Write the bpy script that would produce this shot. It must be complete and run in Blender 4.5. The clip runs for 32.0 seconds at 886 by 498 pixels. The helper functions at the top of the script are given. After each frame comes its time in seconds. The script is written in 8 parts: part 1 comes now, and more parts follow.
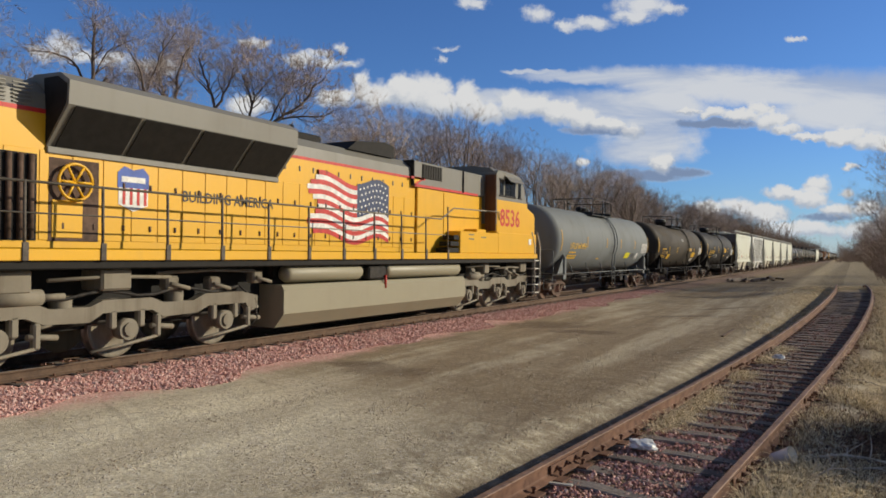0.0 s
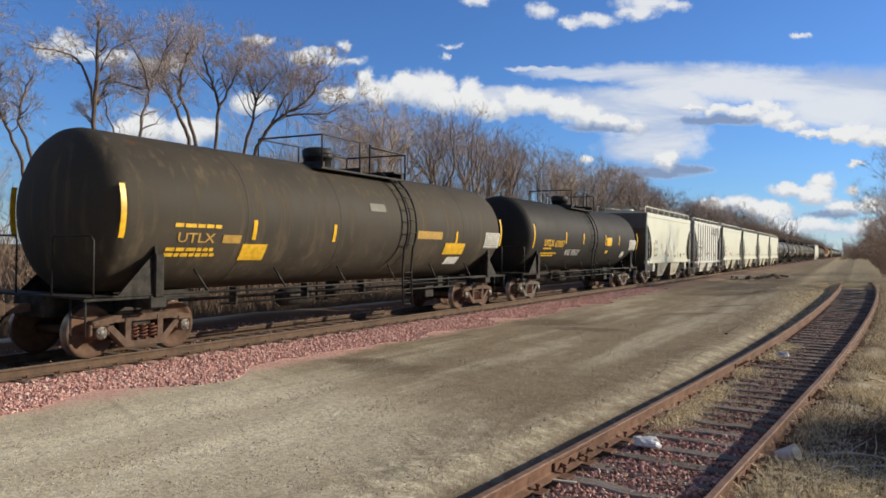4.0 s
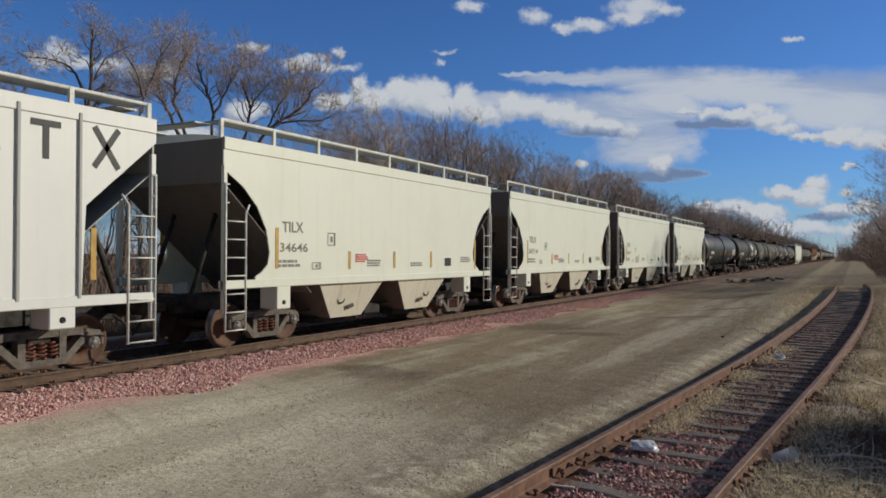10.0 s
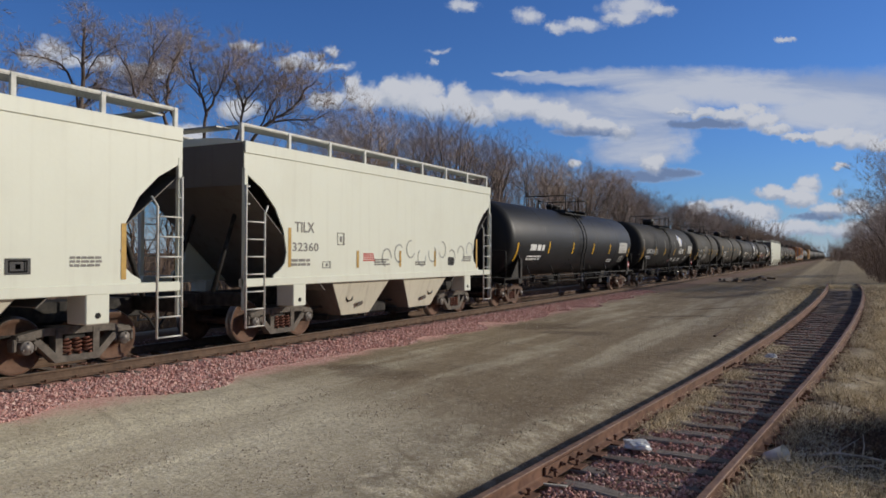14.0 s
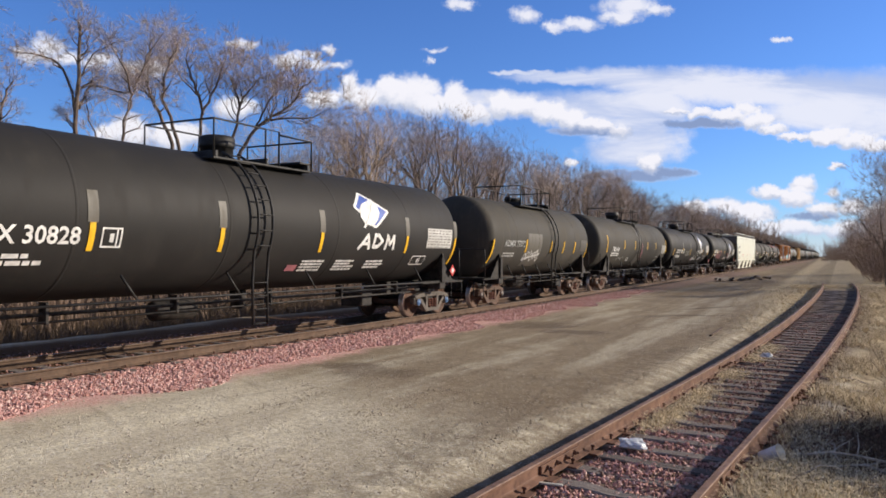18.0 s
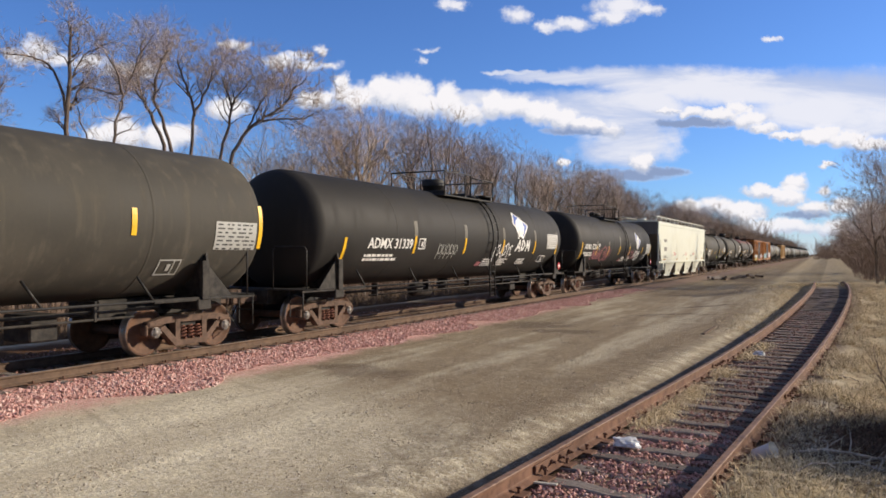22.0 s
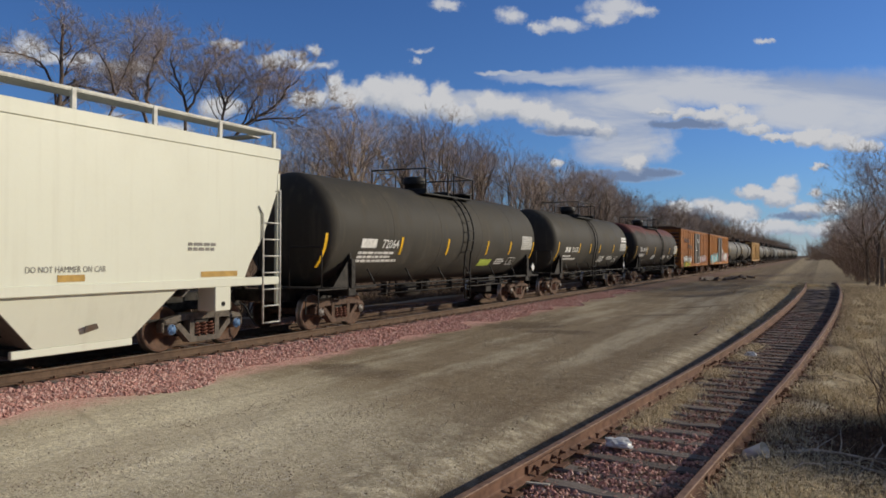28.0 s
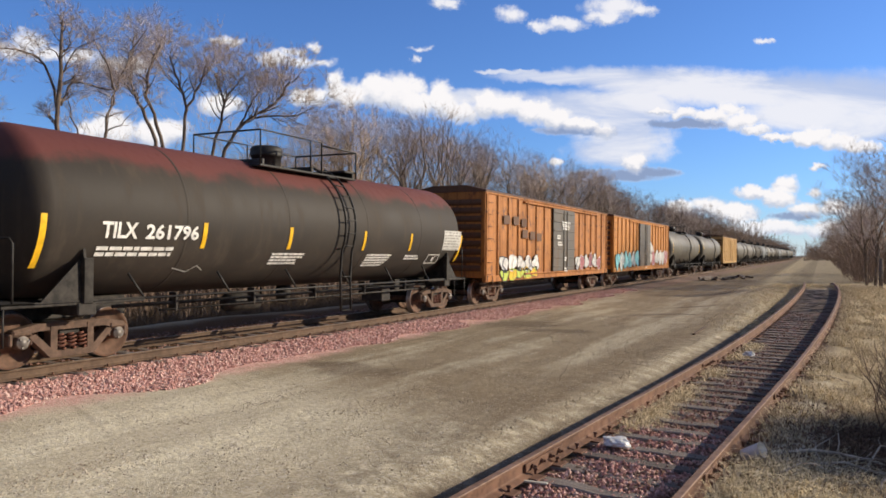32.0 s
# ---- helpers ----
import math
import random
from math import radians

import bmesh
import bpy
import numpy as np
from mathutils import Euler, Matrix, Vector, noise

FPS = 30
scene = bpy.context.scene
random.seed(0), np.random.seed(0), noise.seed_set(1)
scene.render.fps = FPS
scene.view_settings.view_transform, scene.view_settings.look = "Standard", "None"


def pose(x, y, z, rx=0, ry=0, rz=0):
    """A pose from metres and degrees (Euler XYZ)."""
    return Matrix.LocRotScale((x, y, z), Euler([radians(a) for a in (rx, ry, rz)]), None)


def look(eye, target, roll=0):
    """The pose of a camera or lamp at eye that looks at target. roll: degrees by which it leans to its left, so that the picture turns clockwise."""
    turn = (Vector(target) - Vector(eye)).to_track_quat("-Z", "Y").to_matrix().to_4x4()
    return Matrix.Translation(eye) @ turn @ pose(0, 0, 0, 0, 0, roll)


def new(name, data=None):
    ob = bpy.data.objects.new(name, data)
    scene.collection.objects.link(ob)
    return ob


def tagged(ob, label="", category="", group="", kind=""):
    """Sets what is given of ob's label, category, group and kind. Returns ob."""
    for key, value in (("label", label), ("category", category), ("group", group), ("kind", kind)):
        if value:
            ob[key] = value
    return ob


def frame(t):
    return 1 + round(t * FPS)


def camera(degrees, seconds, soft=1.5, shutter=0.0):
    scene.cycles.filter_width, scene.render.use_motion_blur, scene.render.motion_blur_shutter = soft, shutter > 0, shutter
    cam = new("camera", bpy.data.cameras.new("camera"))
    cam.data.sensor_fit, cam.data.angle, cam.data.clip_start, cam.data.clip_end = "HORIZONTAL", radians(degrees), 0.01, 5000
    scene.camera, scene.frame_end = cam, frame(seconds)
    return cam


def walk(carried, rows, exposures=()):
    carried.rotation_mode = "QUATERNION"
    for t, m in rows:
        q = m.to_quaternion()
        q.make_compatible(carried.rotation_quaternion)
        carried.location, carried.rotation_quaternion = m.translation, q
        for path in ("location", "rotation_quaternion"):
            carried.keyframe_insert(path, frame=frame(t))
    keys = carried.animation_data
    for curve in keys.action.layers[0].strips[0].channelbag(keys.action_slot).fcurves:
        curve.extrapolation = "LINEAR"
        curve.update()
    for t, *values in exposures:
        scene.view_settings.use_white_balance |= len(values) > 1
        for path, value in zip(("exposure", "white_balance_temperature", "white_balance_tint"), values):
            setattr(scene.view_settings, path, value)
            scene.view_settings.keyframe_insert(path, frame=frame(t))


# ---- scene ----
cam = camera(61.8, 32.0, soft=1.7)

# The camera stands right of an old siding, 1.96 m above the rails, and only turns a little.
EYE = (0.0, 0.0, 1.96)
TURNS = [
    (0, 90.203, -0.775, 28.963), (0.5, 90.163, -0.844, 29.006), (1, 90.106, -0.932, 29.076), (1.5, 90.037, -0.990, 29.163),
    (2, 89.971, -0.970, 29.242), (2.5, 89.948, -0.910, 29.282), (3, 89.952, -0.876, 29.295), (3.5, 89.956, -0.833, 29.297),
    (5.5, 90.184, -0.524, 29.077), (6, 90.225, -0.518, 29.069), (6.5, 90.285, -0.417, 29.043), (7, 90.335, -0.311, 28.997),
    (7.5, 90.368, -0.360, 28.945), (8, 90.393, -0.435, 28.886), (8.5, 90.415, -0.425, 28.843), (9, 90.436, -0.400, 28.850),
    (9.5, 90.446, -0.336, 28.898), (10, 90.434, -0.263, 28.932), (10.5, 90.401, -0.251, 28.905), (11, 90.369, -0.247, 28.816),
    (11.5, 90.338, -0.238, 28.690), (12, 90.325, -0.224, 28.569), (12.5, 90.353, -0.187, 28.500), (13, 90.371, -0.206, 28.490),
    (13.5, 90.367, -0.298, 28.471), (14, 90.380, -0.311, 28.410), (14.5, 90.402, -0.267, 28.361), (16.5, 90.355, -0.526, 28.163),
    (17, 90.355, -0.559, 28.123), (17.5, 90.338, -0.530, 28.116), (18, 90.291, -0.440, 28.133), (18.5, 90.227, -0.396, 28.130),
    (19, 90.158, -0.348, 28.121), (19.5, 90.108, -0.271, 28.079), (20, 90.093, -0.243, 28.004), (20.5, 90.110, -0.225, 27.918),
    (21, 90.160, -0.210, 27.828), (21.5, 90.236, -0.181, 27.732), (22, 90.313, -0.137, 27.616), (22.5, 90.394, -0.198, 27.491),
    (23, 90.482, -0.332, 27.377), (23.5, 90.551, -0.435, 27.302), (24, 90.572, -0.494, 27.275), (24.5, 90.542, -0.519, 27.268),
    (25, 90.488, -0.522, 27.240), (25.5, 90.450, -0.531, 27.206), (27.5, 90.310, -0.317, 27.055), (28, 90.329, -0.302, 27.081),
    (28.5, 90.343, -0.357, 27.088), (29, 90.327, -0.463, 27.051), (29.5, 90.298, -0.476, 27.011), (30, 90.261, -0.399, 27.016),
    (30.5, 90.229, -0.385, 27.039), (31, 90.225, -0.425, 27.036), (31.5, 90.220, -0.491, 27.016), (32, 90.206, -0.580, 26.999),
]
walk(cam, [(t, pose(*EYE, rx, ry, rz)) for t, rx, ry, rz in TURNS],
     exposures=[(0.0, -0.3, 6400, 9), (2.0, -0.2, 6300, 9), (3.5, -0.05, 6350, 9), (5.5, 0.0, 6400, 9), (7.0, -0.1, 6350, 9), (7.8, -0.50, 6150, 8), (8.5, -0.58, 6050, 8), (12.0, -0.64, 5900, 11), (14.5, -0.6, 5900, 13), (16.5, 0.1, 6050, 16), (19.0, 0.1, 6250, 15), (25.5, 0.14, 6500, 13), (27.5, -0.66, 6250, 11), (28.2, -0.48, 6250, 11), (29.0, -0.02, 6400, 12), (30.0, 0.12, 6500, 13), (32.0, 0.15, 6500, 13)])

# ---- light ----
SUN_AZ, SUN_EL = radians(50.0), radians(20.5)       # from the track's direction towards +x
SUN_TO = Vector((math.sin(SUN_AZ) * math.cos(SUN_EL), math.cos(SUN_AZ) * math.cos(SUN_EL), math.sin(SUN_EL)))
sun = new("sun", bpy.data.lights.new("sun", "SUN"))
sun.data.energy, sun.data.angle, sun.data.color = 5.2, radians(0.55), (1.0, 0.87, 0.66)
sun.matrix_world = look((60, 60, 60), Vector((60, 60, 60)) - SUN_TO)


class Nodes:
    """Short hand for building a node tree."""

    def __init__(self, tree):
        self.tree = tree

    def add(self, kind, **values):
        n = self.tree.nodes.new(kind)
        for key, value in values.items():
            setattr(n, key, value)
        return n

    def put(self, socket, value):
        if isinstance(value, bpy.types.NodeSocket):
            self.tree.links.new(value, socket)
        elif value is not None:
            socket.default_value = value

    def math(self, op, a, b=None, c=None, clamp=False):
        n = self.add("ShaderNodeMath", operation=op, use_clamp=clamp)
        for s, v in zip(n.inputs, (a, b, c)):
            self.put(s, v)
        return n.outputs[0]

    def vmath(self, op, a, b=None):
        n = self.add("ShaderNodeVectorMath", operation=op)
        self.put(n.inputs[0], a)
        self.put(n.inputs[1], b)
        return n.outputs["Value" if op in ("DOT_PRODUCT", "LENGTH") else "Vector"]

    def noise(self, vector, scale, detail=4.0, rough=0.55, distortion=0.0):
        n = self.add("ShaderNodeTexNoise")
        self.put(n.inputs["Vector"], vector)
        self.put(n.inputs["Scale"], scale)
        self.put(n.inputs["Detail"], detail)
        self.put(n.inputs["Roughness"], rough)
        self.put(n.inputs["Distortion"], distortion)
        return n.outputs["Fac"]

    def voronoi(self, vector, scale, feature="F1", out="Distance", rnd=1.0):
        n = self.add("ShaderNodeTexVoronoi", feature=feature)
        self.put(n.inputs["Vector"], vector)
        self.put(n.inputs["Scale"], scale)
        self.put(n.inputs["Randomness"], rnd)
        return n.outputs[out]

    def step(self, value, low, high):
        n = self.add("ShaderNodeMapRange", interpolation_type="SMOOTHSTEP")
        self.put(n.inputs[0], value)
        self.put(n.inputs[1], low)
        self.put(n.inputs[2], high)
        return n.outputs[0]

    def mix(self, fac, a, b, blend="MIX"):
        n = self.add("ShaderNodeMix", data_type="RGBA", blend_type=blend)
        self.put(n.inputs[0], fac)
        for s, v in ((n.inputs[6], a), (n.inputs[7], b)):
            self.put(s, (*v, 1.0) if isinstance(v, tuple) and len(v) == 3 else v)
        return n.outputs[2]

    def scaled(self, vector, x, y, z):
        return self.vmath("MULTIPLY", vector, (x, y, z))


# ---- sky with broken cumulus ----
world = bpy.data.worlds.new("sky")
scene.world = world
world.use_nodes = True
world.node_tree.nodes.clear()
N = Nodes(world.node_tree)
sky = N.add("ShaderNodeTexSky", sky_type="NISHITA", sun_disc=False, sun_elevation=SUN_EL,
            sun_rotation=SUN_AZ, air_density=1.0, dust_density=0.35, ozone_density=2.2, altitude=250.0)
way = N.add("ShaderNodeTexCoord").outputs["Generated"]
YAW = radians(28.3)
fore = N.math("MAXIMUM", N.vmath("DOT_PRODUCT", way, (-math.sin(YAW), math.cos(YAW), 0.0)), 0.02)
cu = N.math("DIVIDE", N.vmath("DOT_PRODUCT", way, (math.cos(YAW), math.sin(YAW), 0.0)), fore)
cv = N.math("DIVIDE", N.vmath("DOT_PRODUCT", way, (0.0, 0.0, 1.0)), fore)
uv = N.add("ShaderNodeCombineXYZ")
N.put(uv.inputs[0], cu)
N.put(uv.inputs[1], cv)
puff = N.noise(uv.outputs[0], 30.0, 7.0, 0.62, 0.3)
wisp = N.noise(N.scaled(uv.outputs[0], 0.45, 1.9, 1.0), 8.0, 7.0, 0.6, 0.8)
# billows push the outlines of the clouds about
bill = N.add("ShaderNodeTexNoise")
N.put(bill.inputs["Vector"], uv.outputs[0])
N.put(bill.inputs["Scale"], 38.0)
N.put(bill.inputs["Detail"], 6.0)
N.put(bill.inputs["Roughness"], 0.62)
push = N.vmath("MULTIPLY", N.vmath("SUBTRACT", bill.outputs["Color"], (0.5, 0.5, 0.5)), (0.045, 0.026, 0.0))
moved = N.add("ShaderNodeSeparateXYZ")
N.put(moved.inputs[0], N.vmath("ADD", uv.outputs[0], push))
mu, mv = moved.outputs[0], moved.outputs[1]


def lumps(rows, u, v, lit=False):
    """The highest of many soft mounds: across, up, half width, half height; and how near their tops."""
    top = crest = None
    for a, b, w, h in rows:
        du = N.math("MULTIPLY", N.math("SUBTRACT", u, a), 1.0 / w)
        dv = N.math("MULTIPLY", N.math("SUBTRACT", v, b), 1.0 / h)
        across = N.math("MULTIPLY", du, du)
        one = N.math("SUBTRACT", 1.0, N.math("MULTIPLY_ADD", dv, dv, across))
        top = one if top is None else N.math("MAXIMUM", top, one)
        if lit:
            up = N.math("SUBTRACT", dv, 0.42)
            two = N.math("SUBTRACT", 1.0, N.math("MULTIPLY_ADD", up, up, across))
            crest = two if crest is None else N.math("MAXIMUM", crest, two)
    return (top, crest) if lit else top


BANK = [(-0.159, 0.206, 0.024, 0.0107), (-0.123, 0.226, 0.015, 0.0168), (-0.109, 0.211, 0.032, 0.0198), (-0.071, 0.220, 0.020, 0.0214), (-0.042, 0.214, 0.038, 0.0260), (-0.010, 0.198, 0.031, 0.0183), (0.018, 0.204, 0.020, 0.0260), (0.045, 0.191, 0.031, 0.0168), (0.078, 0.202, 0.020, 0.0198), (0.109, 0.198, 0.029, 0.0183), (0.142, 0.192, 0.032, 0.0183), (0.174, 0.183, 0.027, 0.0153), (0.208, 0.176, 0.026, 0.0122), (0.239, 0.168, 0.017, 0.0107)]
RAGGED = [(0.319, 0.195, 0.020, 0.0046), (0.354, 0.192, 0.023, 0.0092), (0.388, 0.188, 0.034, 0.0099), (0.413, 0.195, 0.020, 0.0153), (0.425, 0.181, 0.031, 0.0130), (0.453, 0.170, 0.024, 0.0076), (0.476, 0.159, 0.023, 0.0061), (0.511, 0.161, 0.026, 0.0099), (0.534, 0.165, 0.024, 0.0130), (0.561, 0.158, 0.031, 0.0115), (0.595, 0.149, 0.031, 0.0092)]
HIGH = [(-0.534, 0.271, 0.026, 0.0168), (-0.556, 0.263, 0.021, 0.0107), (-0.503, 0.258, 0.023, 0.0107), (-0.465, 0.256, 0.026, 0.0099), (-0.426, 0.246, 0.027, 0.0107), (-0.394, 0.246, 0.021, 0.0092), (-0.267, 0.279, 0.018, 0.0069), (-0.286, 0.281, 0.012, 0.0038), (-0.205, 0.257, 0.026, 0.0099), (-0.171, 0.251, 0.031, 0.0084), (-0.154, 0.275, 0.011, 0.0053), (-0.140, 0.253, 0.014, 0.0061), (-0.182, 0.265, 0.015, 0.0061), (-0.011, 0.276, 0.015, 0.0046), (-0.018, 0.261, 0.005, 0.0069), (0.023, 0.336, 0.020, 0.0076), (0.111, 0.323, 0.021, 0.0115), (0.180, 0.311, 0.031, 0.0092), (0.154, 0.307, 0.020, 0.0061), (0.255, 0.337, 0.040, 0.0168), (0.242, 0.320, 0.026, 0.0084), (0.287, 0.331, 0.020, 0.0092), (0.458, 0.293, 0.014, 0.0038)]
LOW = [(-0.422, 0.159, 0.035, 0.0244), (-0.448, 0.155, 0.023, 0.0183), (-0.368, 0.152, 0.038, 0.0198), (-0.341, 0.156, 0.023, 0.0168), (-0.277, 0.195, 0.031, 0.0137), (0.281, 0.123, 0.020, 0.0115), (0.176, 0.123, 0.011, 0.0069), (0.347, 0.062, 0.026, 0.0122), (0.381, 0.066, 0.024, 0.0137), (0.420, 0.058, 0.034, 0.0137), (0.450, 0.084, 0.034, 0.0092), (0.492, 0.096, 0.021, 0.0137), (0.482, 0.077, 0.024, 0.0107), (0.531, 0.087, 0.011, 0.0069), (0.536, 0.121, 0.008, 0.0031), (0.519, 0.064, 0.024, 0.0107), (0.557, 0.067, 0.021, 0.0115), (0.473, 0.038, 0.053, 0.0122), (0.550, 0.035, 0.046, 0.0122), (0.420, 0.026, 0.046, 0.0107), (0.596, 0.055, 0.031, 0.0137)]
SHEET = [(0.112, 0.244, 0.046, 0.0038), (0.173, 0.238, 0.084, 0.0092), (0.258, 0.239, 0.084, 0.0168), (0.327, 0.232, 0.115, 0.0229), (0.426, 0.225, 0.122, 0.0244), (0.511, 0.222, 0.099, 0.0305), (0.580, 0.219, 0.099, 0.0351), (0.664, 0.212, 0.122, 0.0458), (0.526, 0.192, 0.107, 0.0275), (0.595, 0.177, 0.076, 0.0260), (0.227, 0.200, 0.122, 0.0229), (0.266, 0.166, 0.069, 0.0344), (0.281, 0.193, 0.061, 0.0458), (0.067, 0.210, 0.084, 0.0122), (0.258, 0.139, 0.069, 0.0229)]
DARKS = [(0.251, 0.106, 0.061, 0.0076), (0.293, 0.111, 0.043, 0.0061), (0.213, 0.099, 0.035, 0.0053), (0.197, 0.166, 0.046, 0.0061), (0.354, 0.177, 0.046, 0.0061), (0.504, 0.054, 0.031, 0.0061)]
ridge, crest = lumps(BANK + RAGGED + LOW, mu, mv, True)
ragged_, tips = lumps(HIGH, mu, mv, True)
fluff = N.math("MULTIPLY", N.math("SUBTRACT", puff, 0.5), 2.3)
ridge = N.math("ADD", ridge, fluff)
dense = N.math("MAXIMUM", N.step(ridge, -0.55, 0.65), N.math("MULTIPLY", N.step(N.math("MULTIPLY_ADD", fluff, 1.4, ragged_), -0.7, 1.0), 0.92))
crest = N.math("MAXIMUM", crest, N.math("ADD", tips, 0.2))
smooth_ = N.vmath("MULTIPLY", push, (1.6, 0.7, 0.0))
soft_ = N.add("ShaderNodeSeparateXYZ")
N.put(soft_.inputs[0], N.vmath("ADD", uv.outputs[0], smooth_))
film_ = N.math("ADD", lumps(SHEET, soft_.outputs[0], soft_.outputs[1]), N.math("MULTIPLY", N.math("SUBTRACT", wisp, 0.5), 0.9))
veil = N.math("MULTIPLY", N.step(film_, -0.5, 0.8), 0.92)
low = N.math("MULTIPLY", N.step(cv, 0.055, 0.0), 0.45)
# broken grey cloud overhead and behind, out of view, added to dim and neutralise shadows
roof_z = N.math("MAXIMUM", N.vmath("DOT_PRODUCT", way, (0.0, 0.0, 1.0)), 0.06)
flat = N.add("ShaderNodeVectorMath", operation="SCALE")
N.put(flat.inputs[0], way)
N.put(flat.inputs[3], N.math("DIVIDE", 1.0, roof_z))
back = N.step(N.math("ADD", cv, N.math("MULTIPLY", N.step(fore, 0.75, 0.55), 1.0)), 0.42, 0.55)
over = N.noise(flat.outputs[0], 0.9, 6.0, 0.6)
far = N.math("MULTIPLY", back, N.step(over, 0.43, 0.55))
cover = N.math("MAXIMUM", N.math("MAXIMUM", dense, veil), N.math("MAXIMUM", far, low))
# white crests, grey undersides and hollows
shade_ = N.step(N.math("ADD", crest, N.math("MULTIPLY", fluff, 0.75)), 0.75, -0.35)
dark = N.math("MULTIPLY", N.step(N.math("ADD", lumps(DARKS, soft_.outputs[0], soft_.outputs[1]), N.math("MULTIPLY", fluff, 0.3)), -0.9, 0.5), 1.0)
thin = N.mix(N.step(wisp, 0.34, 0.62), (0.53, 0.63, 0.84), (0.93, 0.94, 0.96))
heap = N.mix(N.math("MULTIPLY", shade_, 0.8), (1.0, 0.99, 0.98), (0.52, 0.59, 0.71))
tone = N.mix(dense, thin, heap)
tone = N.mix(N.math("MULTIPLY", dark, N.math("SUBTRACT", 1.0, N.math("MULTIPLY", dense, 0.7))), tone, (0.29, 0.37, 0.55))
tone = N.mix(N.math("MULTIPLY", low, 1.2), tone, (0.62, 0.76, 0.92))
tone = N.mix(back, tone, N.mix(N.step(over, 0.46, 0.62), (0.30, 0.305, 0.32), (0.085, 0.088, 0.097)))
cover = N.math("MAXIMUM", cover, N.math("MULTIPLY", dark, 0.92))
bg_sky, bg_cloud = N.add("ShaderNodeBackground"), N.add("ShaderNodeBackground")
deep = N.mix(1.0, sky.outputs[0], (0.62, 0.94, 1.49), "MULTIPLY")
N.put(bg_sky.inputs[0], deep)
bg_sky.inputs[1].default_value = 0.095
N.put(bg_cloud.inputs[0], tone)
bg_cloud.inputs[1].default_value = 0.86
blend = N.add("ShaderNodeMixShader")
N.put(blend.inputs[0], cover)
N.put(blend.inputs[1], bg_sky.outputs[0])
N.put(blend.inputs[2], bg_cloud.outputs[0])
N.put(N.add("ShaderNodeOutputWorld").inputs[0], blend.outputs[0])

# ---- materials ----


def material(name, rough=0.6, metal=0.0, spec=0.5):
    m = bpy.data.materials.new(name)
    m.use_nodes = True
    n = Nodes(m.node_tree)
    b = m.node_tree.nodes["Principled BSDF"]
    b.inputs["Roughness"].default_value = rough
    b.inputs["Metallic"].default_value = metal
    b.inputs["Specular IOR Level"].default_value = spec
    return m, n, b


def bump(n, b, height, strength, dist):
    k = n.add("ShaderNodeBump")
    k.inputs["Strength"].default_value = strength
    k.inputs["Distance"].default_value = dist
    n.put(k.inputs["Height"], height)
    n.put(b.inputs["Normal"], k.outputs[0])


def place(n):
    return n.add("ShaderNodeTexCoord").outputs["Object"]


def paint(name, colour, grime=(0.10, 0.085, 0.065), amount=0.35, rough=0.5, streak=0.5, rust=0.0, spec=0.4, top=None):
    """Weathered enamel: dust and vertical streaks, stains at two scales, rust spots."""
    m, n, b = material(name, rough, 0.0, spec)
    p = place(n)
    big = n.noise(p, 0.55, 5.0, 0.6)
    fine = n.noise(p, 14.0, 4.0, 0.6)
    runs = n.noise(n.scaled(p, 3.2, 3.2, 0.16), 1.6, 4.0, 0.55)
    dirt = n.math("ADD", n.math("MULTIPLY", n.step(big, 0.40, 0.75), 0.6), n.math("MULTIPLY", n.step(runs, 0.5, 0.72), streak))
    dirt = n.math("ADD", dirt, n.math("MULTIPLY", n.math("SUBTRACT", fine, 0.5), 0.35))
    dirt = n.math("MULTIPLY", dirt, amount, clamp=True)
    shade = n.mix(dirt, colour, grime)
    if top:
        sep = n.add("ShaderNodeSeparateXYZ")
        n.put(sep.inputs[0], p)
        edge = n.math("ADD", sep.outputs[2], n.math("MULTIPLY", n.math("SUBTRACT", n.noise(p, 0.9, 5.0, 0.65), 0.5), 0.9))
        shade = n.mix(n.math("MULTIPLY", n.step(edge, top[1], top[2]), n.step(n.math("ABSOLUTE", sep.outputs[1]), 8.0, 7.4)), shade, top[0])
    if rust:
        spot = n.step(n.noise(p, 2.7, 8.0, 0.7), 0.66 - 0.14 * rust, 0.74 - 0.12 * rust)
        shade = n.mix(n.math("MULTIPLY", spot, 0.85), shade, (0.13, 0.05, 0.02))
    n.put(b.inputs["Base Color"], shade)
    n.put(b.inputs["Roughness"], n.math("ADD", rough - 0.08, n.math("MULTIPLY", dirt, 0.5), clamp=True))
    bump(n, b, n.math("ADD", fine, n.math("MULTIPLY", big, 2.0)), 0.12, 0.01)
    return m


def rusty(name, base=(0.10, 0.055, 0.035), other=(0.20, 0.10, 0.055), rough=0.8, scale=9.0, metal=0.0):
    m, n, b = material(name, rough, metal, 0.3)
    p = place(n)
    a = n.noise(p, scale, 6.0, 0.65)
    c = n.noise(p, scale * 0.15, 3.0)
    n.put(b.inputs["Base Color"], n.mix(n.step(n.math("ADD", n.math("MULTIPLY", a, 0.7), n.math("MULTIPLY", c, 0.5)), 0.42, 0.78), base, other))
    bump(n, b, a, 0.35, 0.008)
    return m


